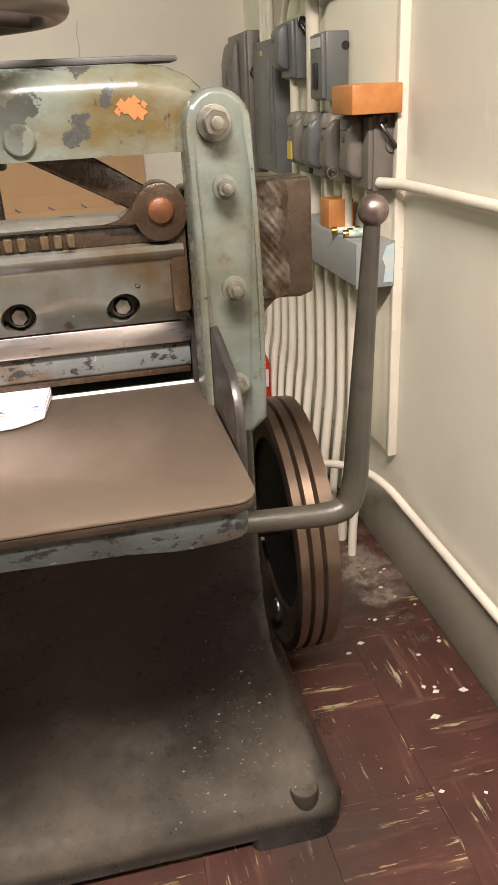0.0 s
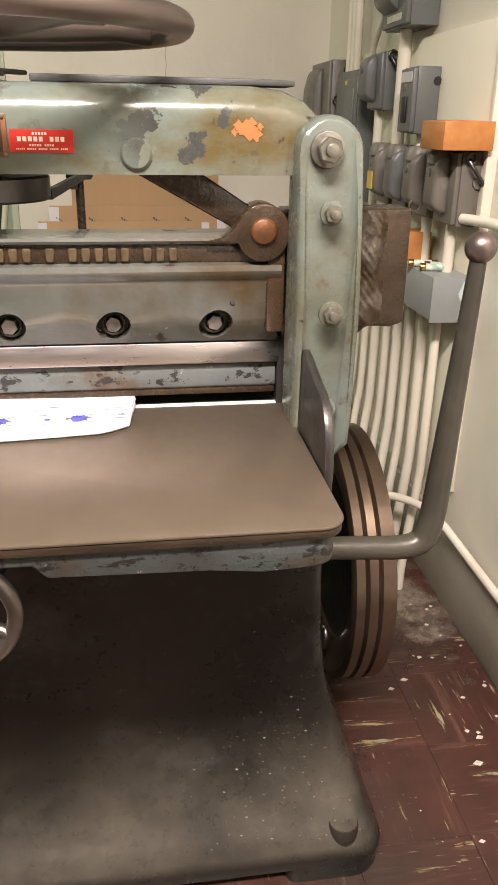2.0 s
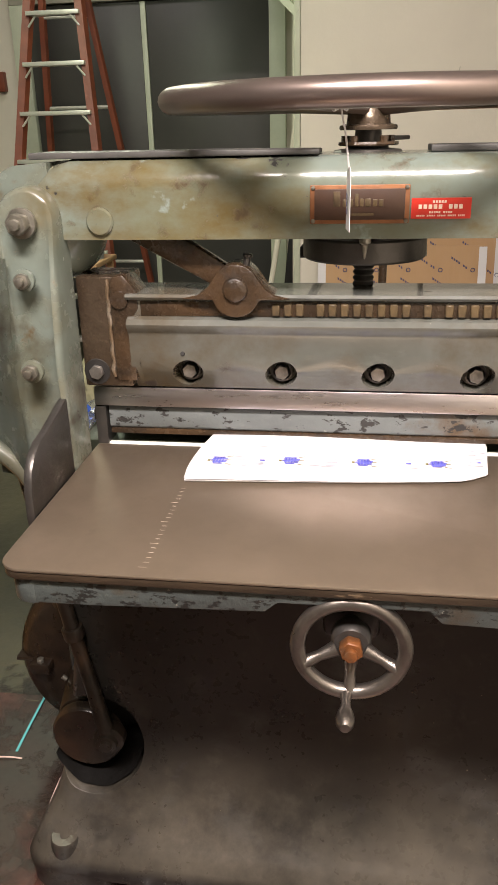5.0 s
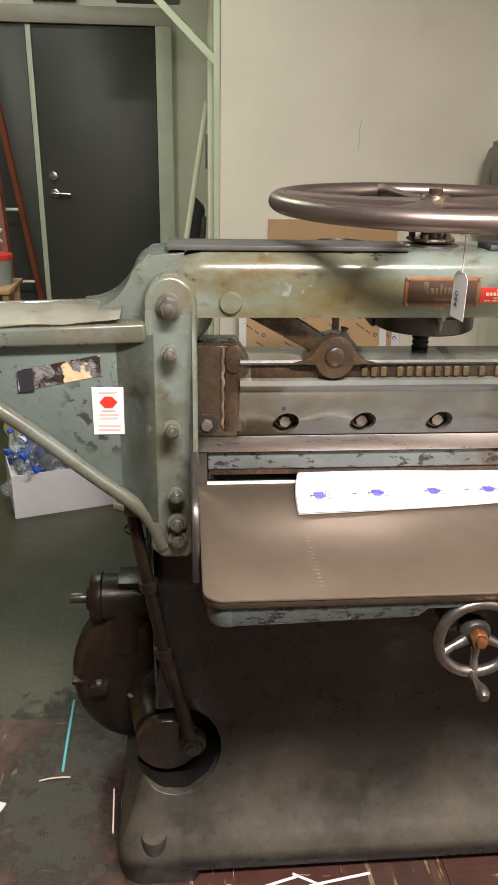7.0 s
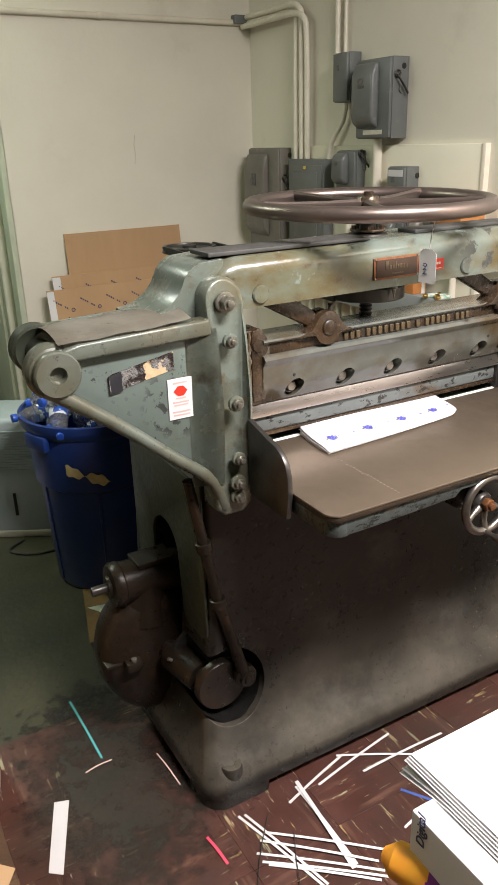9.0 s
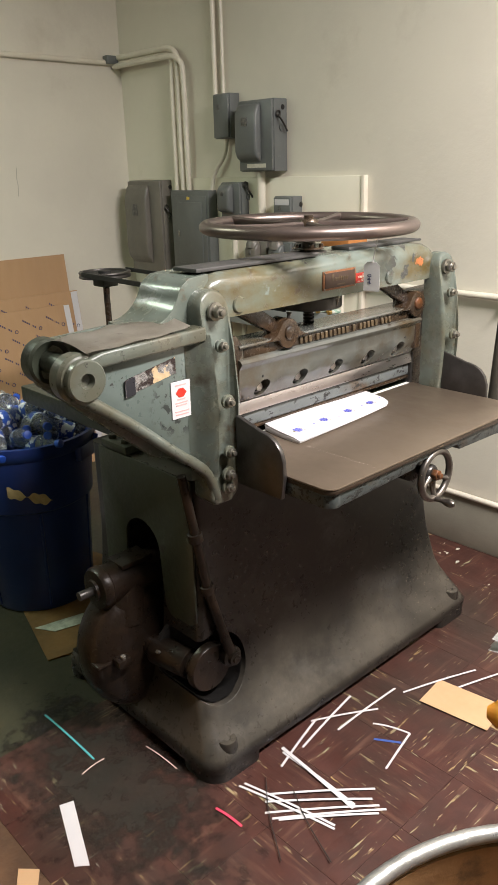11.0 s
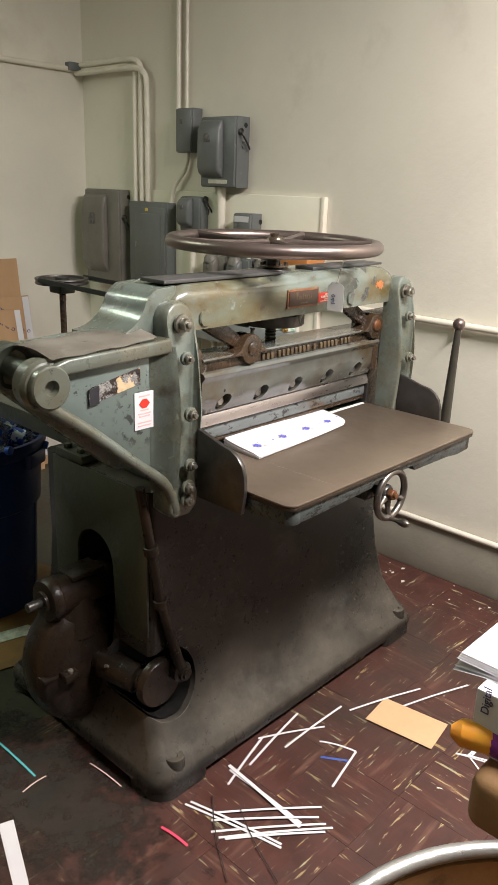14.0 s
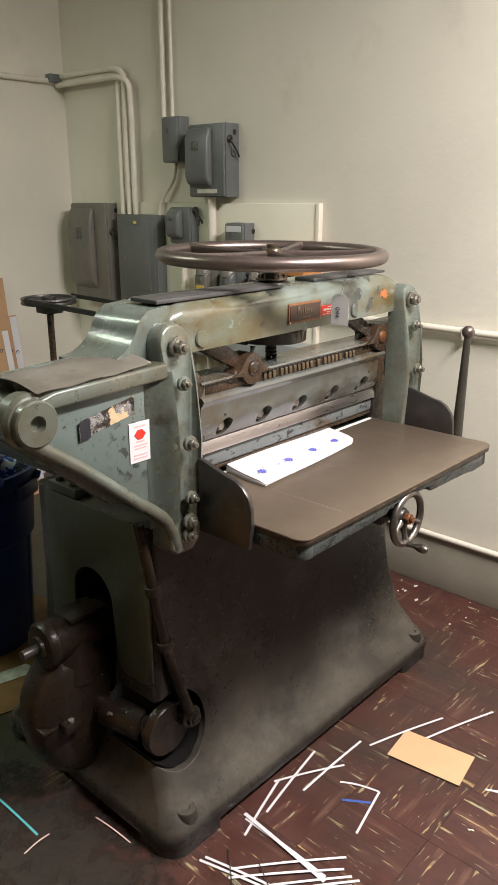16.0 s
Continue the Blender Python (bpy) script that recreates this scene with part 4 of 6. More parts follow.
# right end of the knife bar that sticks out past the frame
part("bar_tail", prism([(0.415, 1.138), (0.604, 1.141), (0.606, 0.974), (0.586, 0.967), (0.548, 0.969), (0.528, 0.95), (0.522, 0.88), (0.50, 0.80), (0.415, 0.80)], "y", 0.10, 0.17, 0.006), M_TAIL, bar, "bare rusty knife bar end with rough torch-cut faces")
from mathutils import noise


def scraped(u, v):
    x = 0.498 + (0.066 + 0.005 * math.sin(9 * v)) * u
    z = 0.973 + 0.166 * v
    ridge = noise.noise((60 * (x + 0.75 * z), 9 * (z - x), 3.0)) + 0.5 * noise.noise((190 * (x + 0.75 * z), 16 * (z - x), 8.0))
    return (x, 0.0925 - 0.0075 * ridge + 0.008 * max(0.0, u - 0.8) / 0.2, z)


gouge = grid_sheet(scraped, 26, 70)
bmesh.ops.solidify(gouge, geom=gouge.faces[:], thickness=0.004)
part("tail_cut_face", gouge, M_SCRAPE, bar, "rough scraped gouged steel face", sharp=60)

# knife and clamp
part("knife", prism([(0.083, 0.924), (0.087, 0.954), (0.125, 0.954), (0.098, 0.922), (0.088, 0.922)], "x", -0.419, 0.411, 0.0012), M_STEEL, cutter, "bright ground steel knife")
clamp = part("clamp", prism([(0.096, 0.882), (0.093, 0.886), (0.093, 0.913), (0.097, 0.920), (0.14, 0.921), (0.14, 0.882)], "x", -0.400, 0.408, 0.002), M_CLAMP, cutter, "chipped grey painted clamp bar")
part("clamp_foot", box(-0.398, 0.406, 0.0915, 0.142, 0.8735, 0.882, 0.001), M_RUST, clamp, "brown rusty lower strip")
part("clamp_guide", box(0.409, 0.4195, 0.085, 0.13, ZT, 0.954), M_DARKSTEEL, clamp)
part("clamp_guide", box(-0.4195, -0.402, 0.085, 0.13, ZT, 0.9215), M_DARKSTEEL, clamp)
# added black plate paints the shade in the gap behind knife and clamp
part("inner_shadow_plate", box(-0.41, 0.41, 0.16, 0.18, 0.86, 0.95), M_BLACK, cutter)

# front handwheel
fw = part("front_handwheel", torus((0, -0.290, 0.767), (0, 1, 0), 0.0625, 0.0092, 48, 12), M_WORNSTEEL, cutter, "small polished steel handwheel with crank knob")
for a in (205, -25, 270):
    c, s = math.cos(radians(a)), math.sin(radians(a))
    part("handwheel_spoke", tube([(0.018 * c, -0.281, 0.767 + 0.018 * s), (0.04 * c, -0.285, 0.767 + 0.04 * s), (0.060 * c, -0.29, 0.767 + 0.060 * s)], 0.008, 10, radii=[0.010, 0.0065, 0.0085]), M_WORNSTEEL, fw)
part("handwheel_hub", lathe((0, -0.262, 0.767), (0, -1, 0), [(0.012, -0.02), (0.024, 0), (0.024, 0.016), (0.020, 0.022), (0, 0.022)], 24), M_DARKSTEEL, fw)
part("handwheel_nut", hexnut((0, -0.284, 0.767), (0, -0.300, 0.767), 0.0145), M_COPPER, fw, "coppery hexagon nut")
part("shaft_end", cyl((0, -0.30, 0.767), (0, -0.308, 0.767), 0.008, n=14, r=0.001), M_COPPER, fw)
part("crank_knob", lathe((-0.004, -0.292, 0.704), (0, -1, 0), [(0.006, 0), (0.0075, 0.006), (0.0055, 0.016), (0.006, 0.026), (0.0095, 0.036), (0.0112, 0.045), (0.0105, 0.053), (0.006, 0.060), (0, 0.062)], 20), M_WORNSTEEL, fw)
part("shaft", cyl((0, -0.27, 0.767), (0, 0.07, 0.767), 0.012, n=16), M_DARKSTEEL, cutter)
part("shaft_bracket", box(-0.035, 0.035, -0.24, -0.16, 0.74, 0.83, 0.01), M_STAND, cutter)
part("latch", box(0.285, 0.30, 0.02, 0.04, 0.77, 0.81, 0.004), M_STAND, cutter)

# hand lever at the side
lever = part("hand_lever", tube([(0.36, -0.10, 0.712), (0.50, -0.10, 0.704), (0.578, -0.10, 0.699), (0.600, -0.10, 0.722), (0.606, -0.10, 0.83), (0.613, -0.10, 0.97), (0.620, -0.10, 1.10)], 0.015, 14, smooth=2,
             radii=[0.0165, 0.0165, 0.018, 0.0185, 0.0165, 0.0135, 0.0105]), M_LEVER, cutter, "worn painted steel hand lever")
part("lever_ball", blob((0.621, -0.10, 1.116), 0.0195, 0.0195, 0.0195), M_WHEEL, lever, "polished steel ball knob")

# flywheel
fly = part("flywheel", lathe((0.598, 0.49, 0.345), (1, 0, 0), [(0.20, 0.02), (0.255, 0.012), (0.272, 0.0), (0.285, 0.002), (0.290, 0.006), (0.288, 0.024), (0.280, 0.028), (0.290, 0.033), (0.291, 0.050), (0.281, 0.055), (0.290, 0.060), (0.288, 0.088), (0.27, 0.092), (0.20, 0.07)], 72, closed=True), M_PULLEY, cutter, "worn grooved steel flywheel", sharp=30)
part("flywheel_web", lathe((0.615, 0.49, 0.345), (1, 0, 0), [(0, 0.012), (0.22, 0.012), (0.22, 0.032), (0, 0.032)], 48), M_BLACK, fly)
part("flywheel_shaft", cyl((0.45, 0.49, 0.345), (0.72, 0.49, 0.345), 0.03, n=20), M_DARKSTEEL, fly)
part("counterweight", blob((0.598, 0.40, 0.165), 0.012, 0.022, 0.03, 16), M_STEEL, fly)

# worm drive and crank
drive = part("worm_housing", lathe((-0.46, 0.304, 0.47), (-1, 0, 0), [(0, 0), (0.052, 0), (0.054, 0.10), (0.056, 0.176), (0.060, 0.180), (0.060, 0.196), (0.054, 0.205), (0.03, 0.207), (0.028, 0.214), (0, 0.214)], 32), M_GEAR, cutter, "oily brown worm-drive housing")
part("drive_shaft", cyl((-0.67, 0.304, 0.47), (-0.715, 0.304, 0.47), 0.0125, n=16, r=0.002), M_DARKSTEEL, drive)
part("cover_plate", prism([(-0.60, 0.515), (-0.50, 0.515), (-0.50, 0.529), (-0.60, 0.529)], "y", 0.265, 0.34, 0.003), M_GEAR, drive)
case = lathe((-0.585, 0.375, 0.29), (0, -1, 0), [(0, 0), (0.11, 0.0), (0.140, 0.015), (0.150, 0.04), (0.152, 0.075), (0.146, 0.105), (0.125, 0.128), (0.075, 0.14), (0, 0.142)], 40)
for v in case.verts:
    v.co.x, v.co.z = v.co.x + 0.016, 0.264 + (v.co.z - 0.29) * 1.24
gear = part("gear_case", case, M_GEAR, cutter, "tall oval oily gear case")
part("gear_neck", cyl((-0.585, 0.305, 0.36), (-0.575, 0.305, 0.47), 0.075, 0.055, n=24), M_GEAR, gear)
part("case_seam", box(-0.716, -0.455, 0.240, 0.37, 0.272, 0.281, 0.003), M_GEAR, gear)
part("case_lug", box(-0.672, -0.628, 0.208, 0.245, 0.263, 0.290, 0.006), M_GEAR, gear)
part("lug_nut", hexnut((-0.65, 0.22, 0.288), (-0.65, 0.22, 0.298), 0.008), M_BOLT, gear)
part("crank_shaft", cyl((-0.552, 0.26, 0.275), (-0.510, 0.060, 0.268), 0.030, n=24, r=0.004), M_GEAR, gear)
part("crank_hub", cyl((-0.546, 0.215, 0.273), (-0.521, 0.096, 0.270), 0.041, n=28, r=0.005), M_GEAR, gear, "thick hub behind the crank disc")
part("grub_screw", cyl((-0.571, 0.165, 0.296), (-0.579, 0.165, 0.303), 0.005, n=10), M_BOLT, gear)
crank = part("crank_disc", lathe((-0.490, 0.070, 0.266), (0, -1, 0), [(0, 0), (0.064, 0), (0.068, 0.004), (0.068, 0.022), (0.064, 0.027), (0, 0.028)], 36), M_GEAR, cutter, "oily crank disc", sharp=40)
part("crank_pin", lathe((-0.437, 0.046, 0.287), (0, -1, 0), [(0.026, 0), (0.029, 0.004), (0.029, 0.026), (0.020, 0.030), (0.019, 0.040), (0.012, 0.041), (0.011, 0.046), (0, 0.046)], 26), M_GEAR, crank, "dark greasy crank pin boss")
rod = part("connecting_rod", tube([(-0.438, 0.024, 0.287), (-0.462, 0.036, 0.39), (-0.49, 0.047, 0.505), (-0.517, 0.050, 0.661), (-0.545, 0.055, 0.83)], 0.014, 12, radii=[0.017, 0.0135, 0.0135, 0.013, 0.012]), M_GEAR, cutter, "oily connecting rod")
for p, d in (((-0.49, 0.047, 0.505), (-0.022, 0, 0.13)), ((-0.517, 0.050, 0.661), (-0.025, 0, 0.14))):
    dv = Vector(d).normalized()
    part("rod_collar", cyl(Vector(p) - dv * 0.012, Vector(p) + dv * 0.012, 0.019, n=16, r=0.002), M_GEAR, rod)

# back pulley and belt
part("pulley_post", cyl((0.063, 1.26, ZT - 0.01), (0.063, 1.26, 1.13), 0.012, n=14), M_RUST, cutter, "rusty vertical post")
bp = part("pulley", lathe((0.063, 1.26, 1.135), (0, 0, 1), [(0.085, 0), (0.098, 0.0), (0.100, 0.004), (0.096, 0.011), (0.100, 0.018), (0.098, 0.022), (0.085, 0.022), (0.082, 0.012)], 40, closed=True), M_DARKSTEEL, cutter, "flat dark belt pulley on a post")
part("pulley_web", lathe((0.063, 1.26, 1.137), (0, 0, 1), [(0, 0), (0.086, 0.004), (0.086, 0.012), (0.025, 0.012), (0.025, 0.022), (0, 0.022)], 30), M_RUBBER, bp)
part("pulley_bracket", box(0.03, 0.10, 1.225, 1.30, 1.10, 1.134, 0.006), M_COLUMN, bp)
part("clamp_screw", cyl((0.05, 1.235, 1.10), (0.05, 1.235, 1.075), 0.011, n=6), M_RUST, bp)
for sx in (-1, 1):
    part("belt", prism([(0.063 + sx * 0.099 - 0.004, 1.26), (0.063 + sx * 0.099 + 0.004, 1.26), (sx * 0.09 + 0.004, 0.15), (sx * 0.09 - 0.004, 0.15)], "z", 1.146 if sx < 0 else 1.148, 1.162), M_RUBBER, cutter, "flat black drive belt")

# ---------------------------------------------------------------- electrics on the side wall
XB = XW - 0.02                      # face of the backboard
board = single("backboard", box(XB, XW + 0.001, 0.792, 2.30, 0.33, 1.472, 0.002), M_BOARD, "cream painted plywood backboard on the wall", "backboard", kind="structure")
single("backboard_trim", box(XB - 0.004, XW + 0.001, 0.772, 0.7905, 0.325, 1.474, 0.002), M_TRIM, "cream painted wooden edge strip", "trim", kind="structure")
M_LABEL = surface("faded_cream_label", (0.62, 0.60, 0.50), (0.5, 0.48, 0.4), 60, rough=0.6)
M_DIAL = surface("dark_dial_enamel", (0.05, 0.05, 0.047), (0.16, 0.155, 0.14), 90, rough=0.35)
M_CHIPBLUE = surface("pale_blue_old_paint", (0.42, 0.60, 0.64), (0.6, 0.6, 0.55), 40, rough=0.6)


def switch_box(name, label, y0, y1, xf, z0, z1, mat, back, bulge=True, handle=True, knockout=True, slim=False):
    """A wall-mounted steel switch: body, raised lid, handle on the near side."""
    t = thing(name, label, "switch box", "electrical boxes on the wall")
    part("body", box(xf + 0.012, back - 0.001, y0, y1, z0, z1, 0.003), mat, t)
    part("lid", box(xf, xf + 0.014, y0 + 0.004, y1 - 0.004, z0 + 0.004, z1 - 0.004, 0.004), mat, t)
    if bulge:
        h = z1 - z0
        o = [(xf + 0.004, z0 + 0.12 * h), (xf - 0.03, z0 + 0.20 * h), (xf - 0.038, z0 + 0.30 * h), (xf - 0.036, z0 + 0.80 * h), (xf - 0.02, z0 + 0.93 * h), (xf + 0.004, z0 + 0.96 * h)]
        part("raised_cover", prism(o, "y", y0 + 0.32 * (y1 - y0), y1 - 0.012, 0.012, 3), mat, t)
    if handle:
        zc = z0 + 0.62 * (z1 - z0)
        part("handle", tube([(xf + 0.03, y0 - 0.002, zc + 0.045), (xf + 0.022, y0 - 0.022, zc + 0.04), (xf + 0.05, y0 - 0.025, zc + 0.005), (xf + 0.072, y0 - 0.02, zc - 0.02)], 0.0045, 8, smooth=1), M_DARKSTEEL, t)
        part("handle_loop", torus((xf + 0.03, y0 - 0.008, zc + 0.05), (0, 1, 0), 0.012, 0.0035, 18, 8), M_DARKSTEEL, t)
        part("handle_pad", cyl((xf + 0.055, y0 + 0.001, zc - 0.005), (xf + 0.055, y0 - 0.006, zc - 0.005), 0.014, n=16), mat, t)
    if knockout:
        part("knockout", cyl((xf + 0.065, y0 + 0.001, z1 - 0.035), (xf + 0.065, y0 - 0.0008, z1 - 0.035), 0.011, n=18), M_BLACK, t)
    part("dial_plate", box(xf - (0.0395 if bulge else 0.001), xf - (0.036 if bulge else -0.001), y0 + 0.55 * (y1 - y0), y0 + 0.72 * (y1 - y0), z0 + 0.64 * (z1 - z0), z0 + 0.76 * (z1 - z0), 0.001), M_DIAL, t, "dark dial plate")
    return t


big = switch_box("safety_switch", "grey steel safety switch with side handle", 1.226, 1.445, 0.947, 1.497, 1.793, M_EBOX, XW)
part("paper_label", box(0.9455, 0.947, 1.27, 1.39, 1.513, 1.530), M_LABEL, big, "cream paper strip label")
switch_box("junction_box", "small grey steel junction box", 1.530, 1.640, 0.968, 1.645, 1.838, M_EBOX, XW, False, False, False)
switch_box("safety_switch", "large brownish old safety switch with bulging cover", 2.050, 2.345, 0.945, 0.975, 1.466, M_EBOX_OLD, XB)
panel = thing("breaker_panel", "flat dark grey breaker panel with framed door", "breaker panel", "electrical boxes on the wall")
part("body", box(0.962, XB - 0.001, 1.690, 1.985, 1.000, 1.416, 0.003), M_EBOX, panel)
part("door_frame", box(0.957, 0.963, 1.705, 1.970, 1.03, 1.39, 0.004), M_EBOX, panel)
part("door", box(0.9525, 0.958, 1.735, 1.930, 1.06, 1.36, 0.004), M_EBOX, panel)
part("latch", box(0.949, 0.953, 1.915, 1.925, 1.19, 1.22, 0.001), M_BOLT, panel)
part("warning_tag", box(0.9545, 0.9572, 1.83, 1.85, 1.372, 1.386), surface("yellow_tag", (0.7, 0.5, 0.08), rough=0.5), panel)
switch_box("safety_switch", "small grey safety switch with paint-chipped edge", 1.462, 1.600, 0.962, 1.290, 1.452, M_EBOX, XB)
fourth = switch_box("safety_switch", "narrow grey enclosed breaker with blank label", 1.118, 1.228, 0.945, 1.228, 1.392, M_EBOX, XB, False, False)
part("paper_label", box(0.9435, 0.945, 1.13, 1.215, 1.355, 1.380), M_PAPER, fourth, "blank white label")
part("toggle", box(0.938, 0.945, 1.155, 1.185, 1.255, 1.32, 0.003), M_BLACK, fourth)
for k, y in enumerate((0.800, 0.965, 1.130, 1.285)):
    s = switch_box("pull_switch", ("brown-grey round-topped enclosed switch", "brown-grey enclosed switch with wire seal", "grey paint-chipped enclosed wall switch", "enclosed switch with yellow sticker")[k], y, y + 0.125, 0.957, 1.026, 1.196, M_EBOX_OLD if k != 2 else M_EBOX, XB, True, k in (0, 2), False)
    part("cover_cap", lathe((0.95, y + 0.08, 1.165), (0, 0, 1), [(0.036, 0), (0.034, 0.02), (0.025, 0.034), (0, 0.036)], 18), M_EBOX_OLD, s)
    if k == 1:
        part("wire_ring", torus((0.922, y - 0.004, 1.06), (0.3, 1, 0), 0.014, 0.003, 18, 6), M_BOLT, s)
    if k == 3:
        part("yellow_sticker", box(0.916, 0.9195, y + 0.05, y + 0.095, 1.07, 1.12), bpy.data.materials["yellow_tag"], s)
trough = thing("wireway", "long blue-grey steel wireway with flaked end", "wireway", "electrical boxes on the wall")
part("body", box(0.921, XB - 0.001, 0.777, 2.02, 0.802, 0.909, 0.003), M_TROUGH, trough)
part("end_cap", box(0.918, XB - 0.001, 0.772, 0.7765, 0.799, 0.912, 0.001), M_TROUGH, trough)
part("flaked_patch", prism([(0.99, 0.81), (1.015, 0.81), (1.016, 0.905), (0.996, 0.9), (0.985, 0.87), (0.994, 0.85)], "y", 0.7705, 0.7722), M_CHIPBLUE, trough, "flaked pale blue paint")
blk = single("wood_block", prism([(0.898, 1.1985), (1.018, 1.1985), (1.018, 1.2605), (0.93, 1.2625), (0.898, 1.2595)], "y", 0.752, 0.90, 0.003), M_WOOD_ORANGE, "orange painted block of wood on a switch", "wood block")
single("wood_block", box(0.93, 1.0, 1.02, 1.10, 0.9095, 0.985, 0.003), M_WOOD_ORANGE, "small orange-brown wood offcut on the wireway", "wood block")
M_FUSE = surface("green_fuse_sleeve", (0.25, 0.45, 0.32), (0.75, 0.75, 0.68), 60, rough=0.5)
for k, (x, y) in enumerate(((0.955, 0.87), (0.975, 0.895), (0.945, 0.93))):
    f = thing("cartridge_fuse", "brass-capped cartridge fuse lying on the wireway", "fuse", "fuses on the wireway")
    part("sleeve", cyl((x - 0.022, y, 0.9195), (x + 0.022, y - 0.01, 0.9195), 0.009, n=14), M_FUSE, f)
    for a in (-1, 1):
        part("cap", cyl((x + a * 0.022, y - 0.005 - a * 0.005, 0.9195), (x + a * 0.036, y - 0.005 - a * 0.008, 0.9195), 0.0098, n=14, r=0.001), M_BRASS, f)


def conduit(points, r, label="cream painted steel conduit", smooth=2):
    return single("conduit", tube(points, r, 12, smooth=smooth), M_CONDUIT, label, "conduit", "conduits")


# risers below the wireway, each bending to the floor
for k, y in enumerate((0.86, 0.95, 1.05, 1.15, 1.25, 1.36, 1.47, 1.58, 1.69, 1.80, 1.92)):
    conduit([(0.975, y, 0.80), (0.975, y, 0.40), (0.973 - 0.002 * k, y, 0.32), (0.93, y - 0.05, 0.12), (0.925, y - 0.055, 0.0)], 0.0125 + 0.002 * (k % 2), "thin cream conduit running down to the floor", 2)
for y in (0.86, 1.03, 1.19, 1.35):
    conduit([(0.985, y, 1.026), (0.985, y, 0.909)], 0.014, "short cream painted conduit stub", 0)
conduit([(0.995, 1.17, 1.228), (0.995, 1.17, 1.19)], 0.011, "short cream painted conduit stub", 0)
conduit([(0.985, 1.53, 1.29), (0.985, 1.53, 0.909)], 0.014, "cream conduit between boxes", 0)
conduit([(0.99, 1.345, 1.497), (0.99, 1.345, 1.40), (0.99, 1.345, 0.909)], 0.019, "thick cream conduit below the switch", 0)
for k, (y, z) in enumerate(((1.975, 2.05), (1.925, 2.075), (1.88, 2.035))):
    conduit([(1.010 - 0.012 * k, 2.44, z), (1.012 - 0.012 * k, 2.15, z), (1.012 - 0.012 * k, y, z), (1.0, y, z - 0.12), (1.0, y, 1.416)], 0.0135, "cream conduit bending down to the panel", 3)
conduit([(1.018, 1.672, 3.0), (1.018, 1.672, 1.84)], 0.012, "vertical cream conduit from the ceiling", 0)
conduit([(1.018, 1.615, 3.0), (1.018, 1.615, 1.84)], 0.008, "thin vertical cream painted conduit", 0)
conduit([(1.015, 1.60, 1.645), (1.012, 1.61, 1.57), (1.0, 1.68, 1.50), (0.995, 1.70, 1.416)], 0.010, "thin cream flexible conduit loop", 2)
conduit([(XP, YB - 0.016, 2.058), (0.98, YB - 0.016, 2.052)], 0.0135, "horizontal cream conduit along the back wall", 0)
for x in (0.233,):
    single("conduit_coupling", cyl((x - 0.012, YB - 0.016, 2.0555), (x + 0.012, YB - 0.016, 2.0555), 0.0165, n=16, r=0.003), M_TRIM, "cream conduit coupling on the back wall", "conduit fitting")
single("plaster_crack", tube([(0.370, YB, 1.545), (0.362, YB, 1.50), (0.366, YB, 1.46), (0.360, YB, 1.41)], 0.0016, 5), M_BASEB, "thin crack in the plaster", "crack", kind="structure")
single("conduit_clip", box(0.93, 1.0, YB - 0.045, YB - 0.001, 2.045, 2.085, 0.004), M_EBOX, "grey conduit fitting in the corner", "conduit fitting")
conduit([(0.985, 0.801, 1.045), (1.0, 0.76, 1.046), (1.018, 0.70, 1.045), (1.018, 0.4, 1.043), (1.018, -3.35, 1.03)], 0.0125, "cream conduit along the side wall", 1)
single("conduit_strap", box(1.003, 1.0395, 0.10, 0.116, 1.012, 1.058, 0.002), M_TRIM, "small cream conduit strap", "conduit strap")
conduit([(0.80, 0.86, 0.30), (0.93, 0.80, 0.298), (0.985, 0.72, 0.275), (1.016, 0.60, 0.232), (1.018, 0.45, 0.228), (1.018, -3.35, 0.227)], 0.0115, "cream conduit lying along the baseboard", 2)
ext = thing("fire_extinguisher", "red fire extinguisher standing behind the cutter", "extinguisher")
part("cylinder", lathe((0.868, 1.76, 0.0), (0, 0, 1), [(0, 0), (0.055, 0), (0.058, 0.01), (0.058, 0.30), (0.04, 0.34), (0.016, 0.355), (0, 0.355)], 24), M_RED, ext)
part("paper_tag", box(0.860, 0.905, 1.699, 1.7015, 0.22, 0.29), M_PAPER, ext)
part("valve", box(0.853, 0.883, 1.72, 1.80, 0.35, 0.38, 0.004), M_BLACK, ext)

# ---------------------------------------------------------------- far end: doors, alcove, ladder
door = thing("door_1", "dark grey steel double door, closed", "door", kind="structure")
for x0, x1 in ((-1.375, -0.605), (-2.16, -1.415)):
    leaf = part("leaf", box(x0, x1, YF - 0.045, YF - 0.004, 0.005, 2.085, 0.003), M_DOOR, door)
part("centre_strip", box(-1.412, -1.378, YF - 0.055, YF - 0.004, 0.0, 2.085, 0.003), M_GREENWALL, door, "pale astragal strip")
part("frame", box(-0.602, -0.50, YF - 0.08, YF - 0.001, 0.0, 2.09, 0.004), M_GREENWALL, door)
part("frame", box(-2.26, -2.163, YF - 0.08, YF - 0.001, 0.0, 2.09, 0.004), M_GREENWALL, door)
part("head", box(-2.26, -0.50, YF - 0.08, YF - 0.001, 2.0905, 2.19, 0.004), M_BASEB, door)
part("deadbolt", cyl((-1.30, YF - 0.045, 1.19), (-1.30, YF - 0.065, 1.19), 0.028, n=20, r=0.003), M_STAINLESS, door)
part("rose", cyl((-1.30, YF - 0.045, 1.08), (-1.30, YF - 0.06, 1.08), 0.03, n=20, r=0.003), M_STAINLESS, door)
